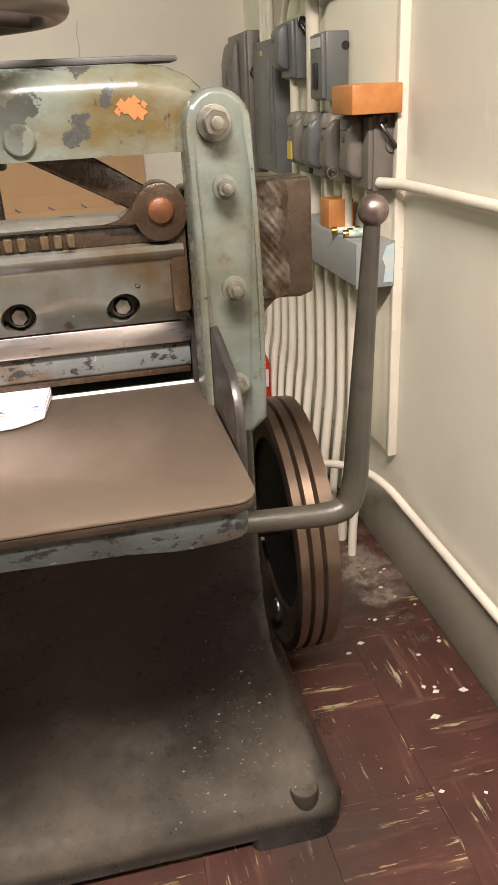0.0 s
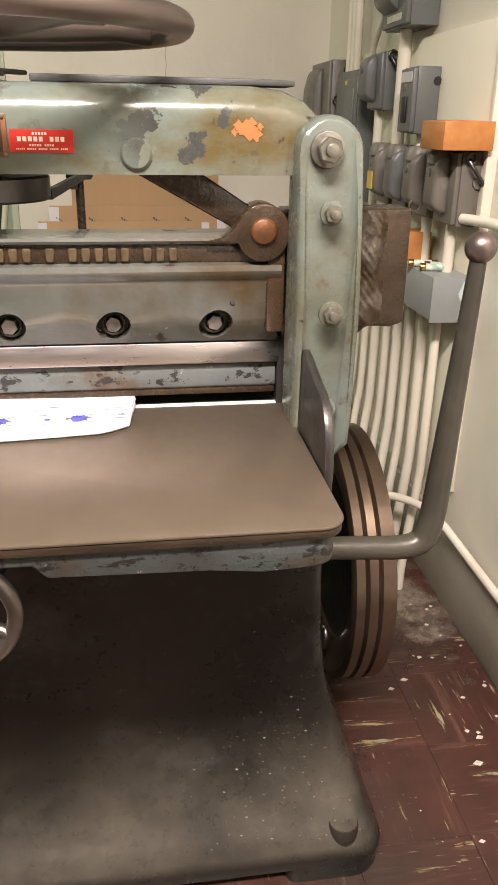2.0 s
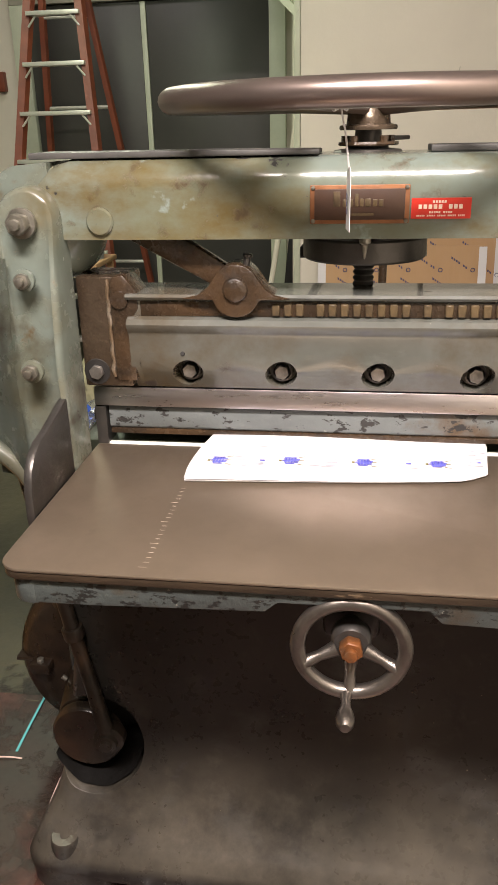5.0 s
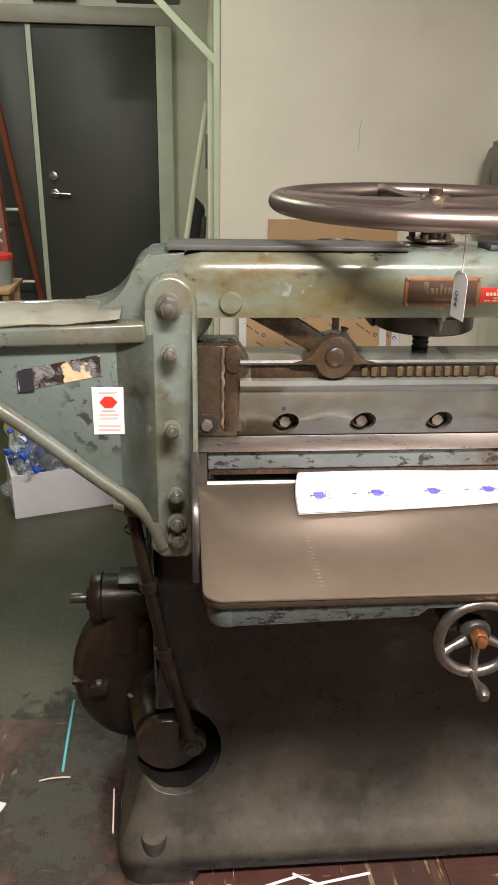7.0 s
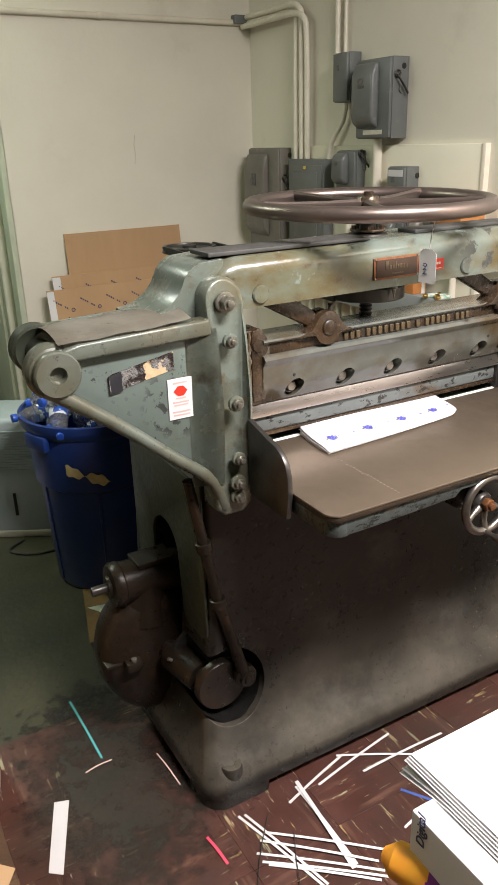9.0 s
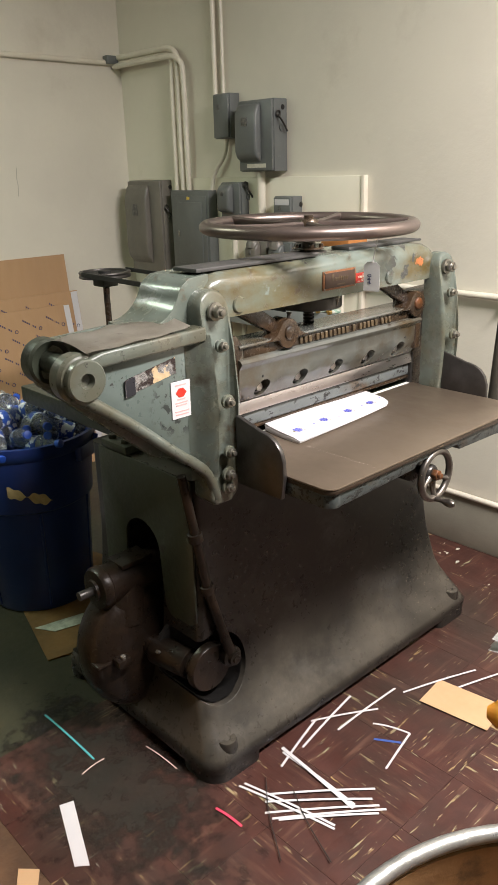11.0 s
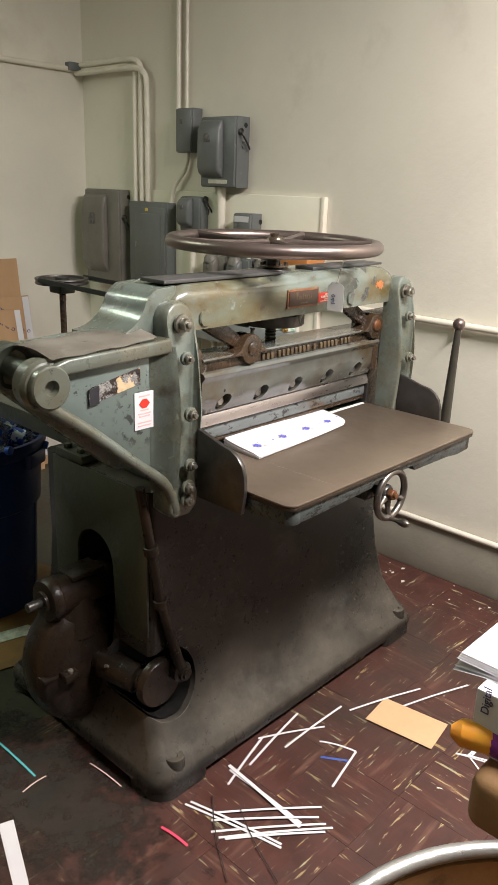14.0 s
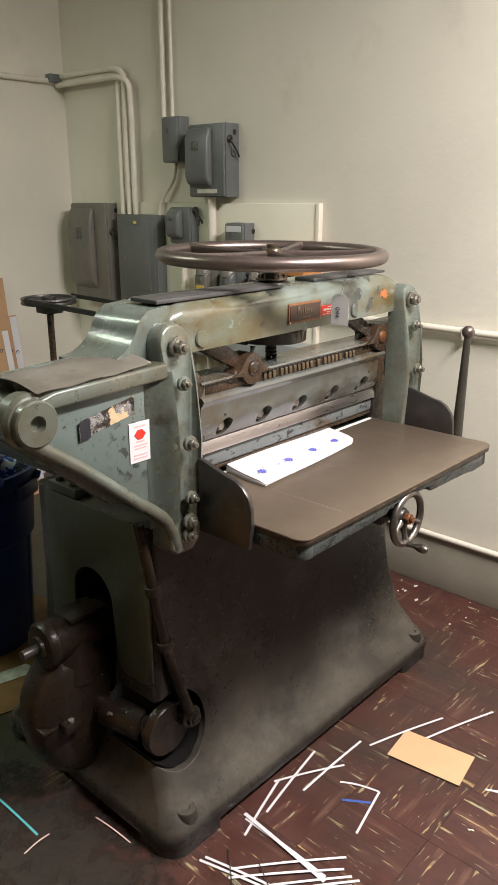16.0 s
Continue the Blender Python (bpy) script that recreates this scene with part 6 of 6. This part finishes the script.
rnd = random.Random(9)
M_OLIVE = surface("olive_ink", (0.16, 0.14, 0.03), rough=0.6)
for k in range(4):
    uc = 0.10 + 0.245 * k
    q = bmesh.new()

    def stroke(bm_, du, dv, s1, s2, slant=0.0):
        a = inked(uc + du, 0.32 + dv)
        add_poly(bm_, [a + Vector((-s1, -s2, 0)), a + Vector((s1, -s2 + slant, 0)), a + Vector((s1, s2 + slant, 0)), a + Vector((-s1, s2, 0))], [(0, 1, 2, 3)])
    for i, ln in enumerate((0.0065, 0.0105, 0.0125, 0.012, 0.009)):
        stroke(q, 0.004 * (i % 2), (i - 2) * 0.036, ln, 0.0017)
    for i in range(4):
        stroke(q, -0.015 + 0.010 * i, 0.02 * (i % 2), 0.0011, 0.010)
    for dv, sl in ((-0.085, -0.003), (0.0, 0.001), (0.08, 0.004)):
        olive = bmesh.new()
        stroke(olive, 0.036, dv, 0.0045, 0.0007, sl)
        part("emblem_leaf", olive, M_OLIVE, job)
    olive = bmesh.new()
    stroke(olive, -0.034, 0.0, 0.002, 0.0028)
    part("emblem_leaf", olive, M_OLIVE, job)
    part("emblem", q, M_BLUEINK, job)
    q = bmesh.new()
    for i in range(20):
        a = inked(min(0.97, uc + 0.125 + rnd.uniform(-0.045, 0.045)), 0.45 + rnd.uniform(-0.26, 0.26))
        s1, s2 = rnd.uniform(0.006, 0.014), rnd.uniform(0.0006, 0.0014)
        add_poly(q, [a + Vector((-s1, -s2, 0)), a + Vector((s1, -s2, 0)), a + Vector((s1, s2, 0)), a + Vector((-s1, s2, 0))], [(0, 1, 2, 3)])
    part("pale_print", q, M_PALEINK, job)
    q = bmesh.new()
    a = inked(min(0.97, uc + 0.15), 0.32)
    add_poly(q, [a + Vector((-0.004, -0.002, 0)), a + Vector((0.004, -0.002, 0)), a + Vector((0.004, 0.0025, 0)), a + Vector((-0.004, 0.0025, 0))], [(0, 1, 2, 3)])
    part("ink_spot", q, M_BLUEINK, job)

tag = thing("lot_tag", "white lot tag numbered 044 hanging from the handwheel", "tag")
ty = Vector((-0.108, 0.994, 0)).normalized()
tc = Vector((-0.020, -0.085, 1.250))
q = bmesh.new()
o = [(-0.023, -0.036), (0.023, -0.036), (0.023, 0.026), (0.012, 0.036), (-0.012, 0.036), (-0.023, 0.026)]
add_poly(q, [tc + ty * a + Vector((0, 0, c)) for a, c in o] + [tc + ty * a + Vector((0.0006, 0, c)) for a, c in o], [tuple(range(6)), tuple(range(11, 5, -1))] + [(i, i + 6, (i + 1) % 6 + 6, (i + 1) % 6) for i in range(6)])
part("card", q, M_PAPER, tag)
part("string", tube([(-0.020, -0.088, 1.285), (-0.024, -0.098, 1.32), (-0.030, -0.112, 1.349)], 0.0012, 6), M_PAPER, tag)
part("knot", tube([(-0.038, -0.118, 1.346), (-0.030, -0.112, 1.350), (-0.022, -0.115, 1.346)], 0.003, 6), M_PAPER, tag)
txt = bpy.data.curves.new("tag_number", "FONT")
txt.body, txt.size, txt.extrude, txt.align_x = "044", 0.017, 0.0002, "CENTER"
to = new("tag_number_curve", txt)
me = bpy.data.meshes.new_from_object(to)
bpy.data.objects.remove(to)
me.transform(Matrix.Translation(tc + Vector((-0.0012, 0, -0.006))) @ Matrix(((0, ty.x, -1, 0), (0, ty.y, 0, 0), (-1, 0, 0, 0), (0, 0, 0, 1))))
me.materials.append(M_INK)
nb = new("number", me)
nb.parent = tag

warn = part("service_sticker", box(-0.597, -0.543, 0.0035, 0.0058, 0.994, 1.078), M_PAPER, bracket, "white service sticker with red lozenge")
part("lozenge", prism([(-0.585, 1.052), (-0.576, 1.062), (-0.564, 1.062), (-0.555, 1.052), (-0.564, 1.042), (-0.576, 1.042)], "y", 0.0025, 0.0036), M_RED, warn)
M_PINK = surface("pale_red_print", (0.74, 0.44, 0.42), rough=0.6)
for z, w in ((1.068, 0.030), (1.036, 0.022), (1.028, 0.034), (1.022, 0.03), (1.008, 0.038), (1.001, 0.036)):
    part("print_line", box(-0.570 - w / 2, -0.570 + w / 2, 0.0028, 0.0036, z, z + 0.003), M_PINK, warn)
M_FOIL = surface("torn_silver_foil_label", (0.50, 0.50, 0.52), (0.10, 0.08, 0.08), 30, 0.47, 0.53, rough=0.22, metal=0.8, bump=0.5, layers=[((0.55, 0.42, 0.25), 22, 0.52, 0.56, 0.6, 0, ONE)])


def foil(u, v):
    x = -0.715 + 0.135 * u
    return (x, 0.0045 - 0.004 * max(0, 0.06 - u) / 0.06 - 0.0006 * math.sin(40 * u + 8 * v), 1.090 + 0.026 * u + (v - 0.5) * 0.036)


fo = part("foil_label", grid_sheet(foil, 26, 6), M_FOIL, bracket, "torn silver foil label")
part("foil_end", prism([(-0.716, 1.071), (-0.690, 1.074), (-0.690, 1.112), (-0.716, 1.107)], "y", 0.0012, 0.0026), surface("dark_foil", (0.05, 0.05, 0.06), rough=0.3, metal=0.5), fo)

# ---------------------------------------------------------------- paper trimmings and scraps on the floor
STRIPS = [(-0.06, -0.08, -0.321, -0.126), (-0.227, -0.071, -0.049, -0.175), (-0.415, -0.136, -0.219, -0.079), (-0.201, -0.151, 0.061, -0.155),
          (-0.364, -0.089, -0.39, -0.362), (-0.371, -0.10, -0.378, -0.355), (-0.54, -0.105, -0.469, -0.369), (-0.525, -0.109, -0.461, -0.363), (-0.512, -0.176, -0.30, -0.36),
          (-0.531, -0.192, -0.332, -0.376), (-0.554, -0.215, -0.334, -0.40), (-0.554, -0.241, -0.332, -0.42), (-0.546, -0.255, -0.356, -0.415),
          (0.063, -0.184, 0.312, -0.28), (0.192, -0.287, 0.439, -0.38), (0.129, -0.507, 0.174, -0.607), (0.147, -0.536, 0.273, -0.55)]


def strip(x0, y0, x1, y1, w, z, lift=0.004):
    d = Vector((x1 - x0, y1 - y0, 0))
    nrm = Vector((-d.y, d.x, 0)).normalized() * (w / 2)
    b = bmesh.new()
    pts = [Vector((x0, y0, z)).lerp(Vector((x1, y1, z)), k / 6) + Vector((0, 0, lift * math.sin(math.pi * k / 6))) for k in range(7)]
    top = [[b.verts.new(p + nrm + Vector((0, 0, 0.0006))), b.verts.new(p - nrm + Vector((0, 0, 0.0006)))] for p in pts]
    bot = [[b.verts.new(p + nrm), b.verts.new(p - nrm)] for p in pts]
    for k in range(6):
        b.faces.new((top[k][0], top[k][1], top[k + 1][1], top[k + 1][0]))
        b.faces.new((bot[k + 1][0], bot[k + 1][1], bot[k][1], bot[k][0]))
        b.faces.new((top[k][0], top[k + 1][0], bot[k + 1][0], bot[k][0]))
        b.faces.new((top[k + 1][1], top[k][1], bot[k][1], bot[k + 1][1]))
    return b


ZF = 0.004                          # tile surface
for k, (a, b_, c, d) in enumerate(STRIPS):
    single("paper_strip", strip(a, b_, c, d, 0.0065 if k not in (4, 5) else 0.010, ZF + 0.0006 + 0.0007 * (k % 5), 0.003), M_PAPER, "thin white paper trimming on the floor", "paper strip", "paper trimmings")
hook = [(-0.109, -0.203), (-0.085, -0.245), (-0.068, -0.302), (-0.223, -0.336)]
for p, q_ in zip(hook, hook[1:]):
    single("paper_strip", strip(*p, *q_, 0.006, ZF + 0.0008, 0.001), M_PAPER, "bent white paper trimming on the floor", "paper strip", "paper trimmings")
for pts, m in (([(-0.475, -0.138), (-0.551, -0.223), (-0.629, -0.345)], M_RUBBER), ([(-0.454, -0.216), (-0.503, -0.305), (-0.55, -0.428)], M_RUBBER)):
    single("wire_scrap", tube([(x, y, ZF + 0.0075) for x, y in pts], 0.0012, 6, smooth=1), m, "thin dark wire scrap on the floor", "wire")
M_TEAL = surface("teal_paper", (0.10, 0.45, 0.48), rough=0.6)
M_HOT = surface("pink_paper", (0.75, 0.06, 0.12), rough=0.6)
M_PALEPINK = surface("pale_pink_paper", (0.75, 0.55, 0.5), rough=0.6)
single("paper_strip", strip(-0.762, 0.505, -0.757, 0.246, 0.006, ZF + 0.001), M_TEAL, "teal paper trimming on the floor", "paper strip", "paper trimmings")
single("paper_strip", strip(-0.631, -0.118, -0.623, -0.205, 0.007, ZF + 0.001), M_HOT, "bright pink paper trimming on the floor", "paper strip", "paper trimmings")
single("paper_strip", strip(-0.81, 0.22, -0.736, 0.227, 0.004, ZF + 0.001), M_PALEPINK, "short pale pink trimming on the floor", "paper strip", "paper trimmings")
single("paper_strip", strip(-0.626, 0.185, -0.618, 0.057, 0.0035, ZF + 0.001), M_PALEPINK, "short pale trimming beside the stand", "paper strip", "paper trimmings")
single("paper_strip", strip(-0.157, -0.244, -0.115, -0.307, 0.008, ZF + 0.0006, 0), surface("blue_smear", (0.05, 0.10, 0.35), rough=0.6), "blue paper scrap on the floor", "paper strip", "paper trimmings")
single("paper_offcut", prism([(-0.908, 0.169), (-0.874, 0.157), (-0.949, -0.039), (-0.976, -0.017)], "z", ZF + 0.0006, ZF + 0.0016), M_PAPER, "long white paper offcut on the floor", "paper")
single("card_offcut", prism([(0.189, -0.228), (0.218, -0.431), (0.089, -0.450), (0.063, -0.242)], "z", ZF + 0.0045, ZF + 0.0055), M_CARD_PALE, "tan card rectangle lying on the floor", "card")
single("card_offcut", prism([(-1.072, 0.07), (-1.037, 0.034), (-1.10, -0.06), (-1.135, -0.03)], "z", ZF + 0.0006, ZF + 0.0016), M_CARD_PALE, "small tan card scrap on the floor", "card")

for p, q_ in (((0.129, -0.506), (0.166, -0.612)), ((0.228, -0.546), (0.142, -0.543)), ((0.142, -0.543), (0.104, -0.603))):
    single("paper_strip", strip(*p, *q_, 0.005, ZF + 0.0008, 0.001), M_PAPER, "short bent white paper trimming on the floor", "paper strip", "paper trimmings")


def patch(cx, cy, rx, ry, seed, power=3.0):
    """Uneven rounded outline of a worn or dusty place."""
    o = []
    for i in range(90):
        a = 2 * math.pi * i / 90
        r = 1 / (abs(math.cos(a)) ** power + abs(math.sin(a)) ** power) ** (1 / power)
        w = 1 + 0.10 * noise.noise((2.2 * math.cos(a) + seed, 2.2 * math.sin(a), seed)) + 0.07 * noise.noise((9 * math.cos(a), 9 * math.sin(a) + seed, seed))
        o.append((cx + rx * r * w * math.cos(a), cy + ry * r * w * math.sin(a)))
    return o


def bared_floor(name):
    return surface(name, (0.046, 0.037, 0.030), (0.036, 0.028, 0.023), 12, rough=0.55, bump=0.2, layers=[((0.10, 0.04, 0.028), 15, 0.60, 0.64, 0.45, 0, ONE), ((0.16, 0.14, 0.11), 30, 0.66, 0.74, 0.8, 0, ONE)])


M_DUSTY = surface("dust_on_floor", (0.24, 0.20, 0.155), (0.16, 0.125, 0.10), 9, rough=0.75, bump=0.2, layers=[((0.085, 0.034, 0.025), 7, 0.45, 0.60, 0.5, 0, ONE), ((0.30, 0.27, 0.22), 50, 0.68, 0.74, 0.8, 0, ONE)])


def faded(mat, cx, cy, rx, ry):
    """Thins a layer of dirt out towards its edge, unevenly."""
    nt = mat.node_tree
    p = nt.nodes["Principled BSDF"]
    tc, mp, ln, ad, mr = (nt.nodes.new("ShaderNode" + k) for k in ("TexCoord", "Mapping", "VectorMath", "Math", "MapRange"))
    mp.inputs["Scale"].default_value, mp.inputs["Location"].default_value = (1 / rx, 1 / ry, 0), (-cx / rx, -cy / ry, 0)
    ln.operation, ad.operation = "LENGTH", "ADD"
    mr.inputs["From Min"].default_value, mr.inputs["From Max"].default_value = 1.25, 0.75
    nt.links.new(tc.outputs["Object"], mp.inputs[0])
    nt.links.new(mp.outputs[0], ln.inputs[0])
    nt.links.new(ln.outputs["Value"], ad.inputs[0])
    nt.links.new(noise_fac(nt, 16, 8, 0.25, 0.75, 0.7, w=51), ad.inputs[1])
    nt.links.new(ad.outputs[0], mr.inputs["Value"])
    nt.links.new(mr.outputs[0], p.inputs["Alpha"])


faded(M_DUSTY, 0.93, 0.92, 0.17, 0.62)
M_BARED_EAST = bared_floor("grey_bared_floor")
faded(M_BARED_EAST, 0.50, 0.285, 0.165, 0.454)
single("worn_floor_patch", prism(patch(0.50, 0.285, 0.158, 0.437, 4.0, 6.0), "z", ZF + 0.0001, ZF + 0.0004), M_BARED_EAST, "grey bared floor round the cutter's foot", "floor", kind="structure")
M_BARED_WEST = bared_floor("grey_bared_floor")
faded(M_BARED_WEST, -0.50, 0.285, 0.147, 0.442)
single("worn_floor_patch", prism(patch(-0.50, 0.285, 0.142, 0.427, 9.0, 6.0), "z", ZF + 0.0001, ZF + 0.0004), M_BARED_WEST, "grey bared floor round the cutter's foot", "floor", kind="structure")
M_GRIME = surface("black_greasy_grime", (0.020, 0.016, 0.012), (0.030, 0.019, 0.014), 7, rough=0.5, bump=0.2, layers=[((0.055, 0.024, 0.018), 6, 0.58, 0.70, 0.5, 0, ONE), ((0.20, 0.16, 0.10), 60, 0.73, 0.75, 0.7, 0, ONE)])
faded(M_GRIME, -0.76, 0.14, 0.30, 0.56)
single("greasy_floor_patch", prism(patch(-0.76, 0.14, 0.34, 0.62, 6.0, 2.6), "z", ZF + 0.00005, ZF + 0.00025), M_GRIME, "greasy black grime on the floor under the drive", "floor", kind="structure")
single("dusty_floor_patch", prism(patch(0.93, 0.92, 0.16, 0.60, 2.0, 2.4), "z", ZF + 0.0001, ZF + 0.0003), M_DUSTY, "dusty floor along the baseboard", "floor", kind="structure")

rnd = random.Random(21)
M_CRUMB = surface("pale_paper_dust", (0.15, 0.12, 0.08), (0.26, 0.22, 0.16), 90, rough=0.8)
q, flakes = bmesh.new(), bmesh.new()
zs, fy = [v[0] for v in levels], [v[3] for v in levels]
for k in range(900):
    if k % 4 == 0:
        x, y, z = rnd.uniform(-0.95, 0.95), rnd.uniform(-0.75, -0.10), ZF
    elif k % 4 == 1:
        x, y, z = rnd.gauss(0.66, 0.07), rnd.gauss(0.18, 0.20), ZF
        if x < 0.615 or x > 1.0:
            continue
    else:
        # chaff caught on the flare of the stand
        z = 0.085 + abs(rnd.gauss(0, 0.16))
        if z > 0.72:
            continue
        x = rnd.gauss(0.42, 0.09)
        if x > float(np.interp(z, zs, [v[2] for v in levels])) - 0.02:
            continue
        y = float(np.interp(z, zs, fy))
    s1 = 0.0004 + 0.0014 * rnd.random() ** 3
    a = rnd.uniform(0, 3.14)
    c, s_ = math.cos(a) * s1 * rnd.uniform(1, 2.2), math.sin(a) * s1
    add_poly(q, [(x + c, y + s_, z), (x - s_, y + c, z), (x - c, y - s_, z), (x + s_, y - c, z), (x, y - s1 * 0.3, z + s1 * 0.8)], [(0, 1, 4), (1, 2, 4), (2, 3, 4), (3, 0, 4)])
for k in range(46):
    x, y, z = 1.005 - abs(rnd.gauss(0, 0.11)), rnd.uniform(-0.75, 0.85), ZF + 0.0004
    s1, a = rnd.uniform(0.002, 0.007), rnd.uniform(0, 3.14)
    c, s_ = math.cos(a) * s1 * rnd.uniform(1, 2.4), math.sin(a) * s1
    add_poly(flakes, [(x + c, y + s_, z), (x - s_, y + 0.6 * c, z + 0.001), (x - c, y - s_, z), (x + s_, y - 0.7 * c, z + 0.001), (x, y, z + 0.0016)], [(0, 1, 4), (1, 2, 4), (2, 3, 4), (3, 0, 4)])
single("paint_flakes", flakes, M_LABEL, "pale paint flakes scattered along the baseboard", "paint flakes", kind="stuff")
single("paper_dust", q, M_CRUMB, "scattered pale paper dust and crumbs on floor", "dust", kind="stuff")

# ---------------------------------------------------------------- worn floor tiles, the last in the file
mt, nt, n_, l_, pb = nodes_of("worn_dark_red_tile")
oi = nt.nodes.new("ShaderNodeObjectInfo")
tcn = nt.nodes.new("ShaderNodeTexCoord")
addv = nt.nodes.new("ShaderNodeVectorMath")
sc = nt.nodes.new("ShaderNodeVectorMath")
sc.operation = "SCALE"
sc.inputs[0].default_value = (37.0, 53.0, 0.0)
nt.links.new(oi.outputs["Random"], sc.inputs["Scale"])
nt.links.new(tcn.outputs["Object"], addv.inputs[0])
nt.links.new(sc.outputs[0], addv.inputs[1])


def tile_noise(scale, stretch, lo, hi, detail=5, shift=0.0):
    mp, nz, rp = nt.nodes.new("ShaderNodeMapping"), nt.nodes.new("ShaderNodeTexNoise"), nt.nodes.new("ShaderNodeMapRange")
    mp.inputs["Scale"].default_value, mp.inputs["Location"].default_value = stretch, (shift, shift * 1.7, 0)
    nz.inputs["Scale"].default_value, nz.inputs["Detail"].default_value, nz.inputs["Roughness"].default_value = scale, detail, 0.6
    rp.inputs["From Min"].default_value, rp.inputs["From Max"].default_value = lo, hi
    nt.links.new(addv.outputs[0], mp.inputs[0])
    nt.links.new(mp.outputs[0], nz.inputs["Vector"])
    nt.links.new(nz.outputs["Fac"], rp.inputs["Value"])
    return rp.outputs[0]


base = blend(nt, tile_noise(9, (1, 1, 1), 0.35, 0.7), (0.073, 0.027, 0.020), (0.046, 0.019, 0.0145))
base = blend(nt, tile_noise(6, (0.5, 5, 1), 0.56, 0.7, 4, 2.0), base, (0.125, 0.060, 0.040))
wear = blend(nt, tile_noise(14, (1, 1, 1), 0.42, 0.6, 3, 5.0), (0.37, 0.26, 0.115), (0.28, 0.28, 0.18))


def both(a, b):
    m = nt.nodes.new("ShaderNodeMath")
    m.operation = "MULTIPLY"
    m.use_clamp = True
    nt.links.new(a, m.inputs[0])
    nt.links.new(b, m.inputs[1])
    return m.outputs[0]


broken = tile_noise(30, (0.7, 1.6, 1), 0.40, 0.50, 6, 21.0)
base = blend(nt, both(tile_noise(8, (0.6, 5.2, 1), 0.622, 0.645, 8, 9.0), broken), base, wear)
base = blend(nt, both(tile_noise(14, (0.55, 4.6, 1), 0.635, 0.66, 8, 31.0), broken), base, wear)
base = blend(nt, both(tile_noise(26, (0.5, 3.4, 1), 0.665, 0.69, 5, 41.0), broken), base, (0.40, 0.30, 0.18))
base = blend(nt, tile_noise(30, (0.8, 1.4, 1), 0.725, 0.74, 4, 12.0), base, (0.62, 0.62, 0.50))
geo = nt.nodes.new("ShaderNodeNewGeometry")
gn, gr = nt.nodes.new("ShaderNodeTexNoise"), nt.nodes.new("ShaderNodeMapRange")
gn.inputs["Scale"].default_value, gn.inputs["Detail"].default_value = 2.6, 7
gr.inputs["From Min"].default_value, gr.inputs["From Max"].default_value, gr.inputs["To Max"].default_value = 0.46, 0.68, 0.75
nt.links.new(geo.outputs["Position"], gn.inputs["Vector"])
nt.links.new(gn.outputs["Fac"], gr.inputs["Value"])
base = blend(nt, gr.outputs[0], base, (0.034, 0.024, 0.018))
nt.links.new(base, pb.inputs["Base Color"])
nt.links.new(blend_value(nt, tile_noise(12, (1, 1, 1), 0.3, 0.7, 4, 15.0), 0.36, 0.58), pb.inputs["Roughness"])
bumped(nt, pb, tile_noise(16, (0.6, 3, 1), 0.3, 0.7, 5, 4.0), 0.25)
T = 0.2286
tile_me = mesh_of(box(-T / 2 + 0.0003, T / 2 - 0.0003, -T / 2 + 0.0003, T / 2 - 0.0003, 0.0, ZF, 0.0004, 1), "tile", mt)
nx, ny = 9, 18
for i in range(nx):
    for j in range(ny):
        x, y = XW - 0.02 - T * (i + 0.5), -1.85 + T * (j + 0.5)
        if y > 0.47 and x < 0.70 and not (y < 0.75 and x > -0.5):
            continue
        o = new("tile", tile_me)
        o.parent = floor
        o.matrix_basis = pose(x, y, 0.0002, 0, 0, 90 * ((i + j) % 2))
single("subfloor_board", box(-1.80, -1.037, -1.85, 0.46, 0.0002, 0.0028, 0.001), surface("worn_brown_subfloor", (0.13, 0.075, 0.04), (0.08, 0.047, 0.028), 6, rough=0.6, bump=0.4, layers=[((0.03, 0.024, 0.018), 5, 0.56, 0.68, 0.6, 0, ONE), ((0.36, 0.27, 0.14), 26, 0.70, 0.73, 0.6, 0, ONE)]), "worn brown bare subfloor", "subfloor", kind="structure")
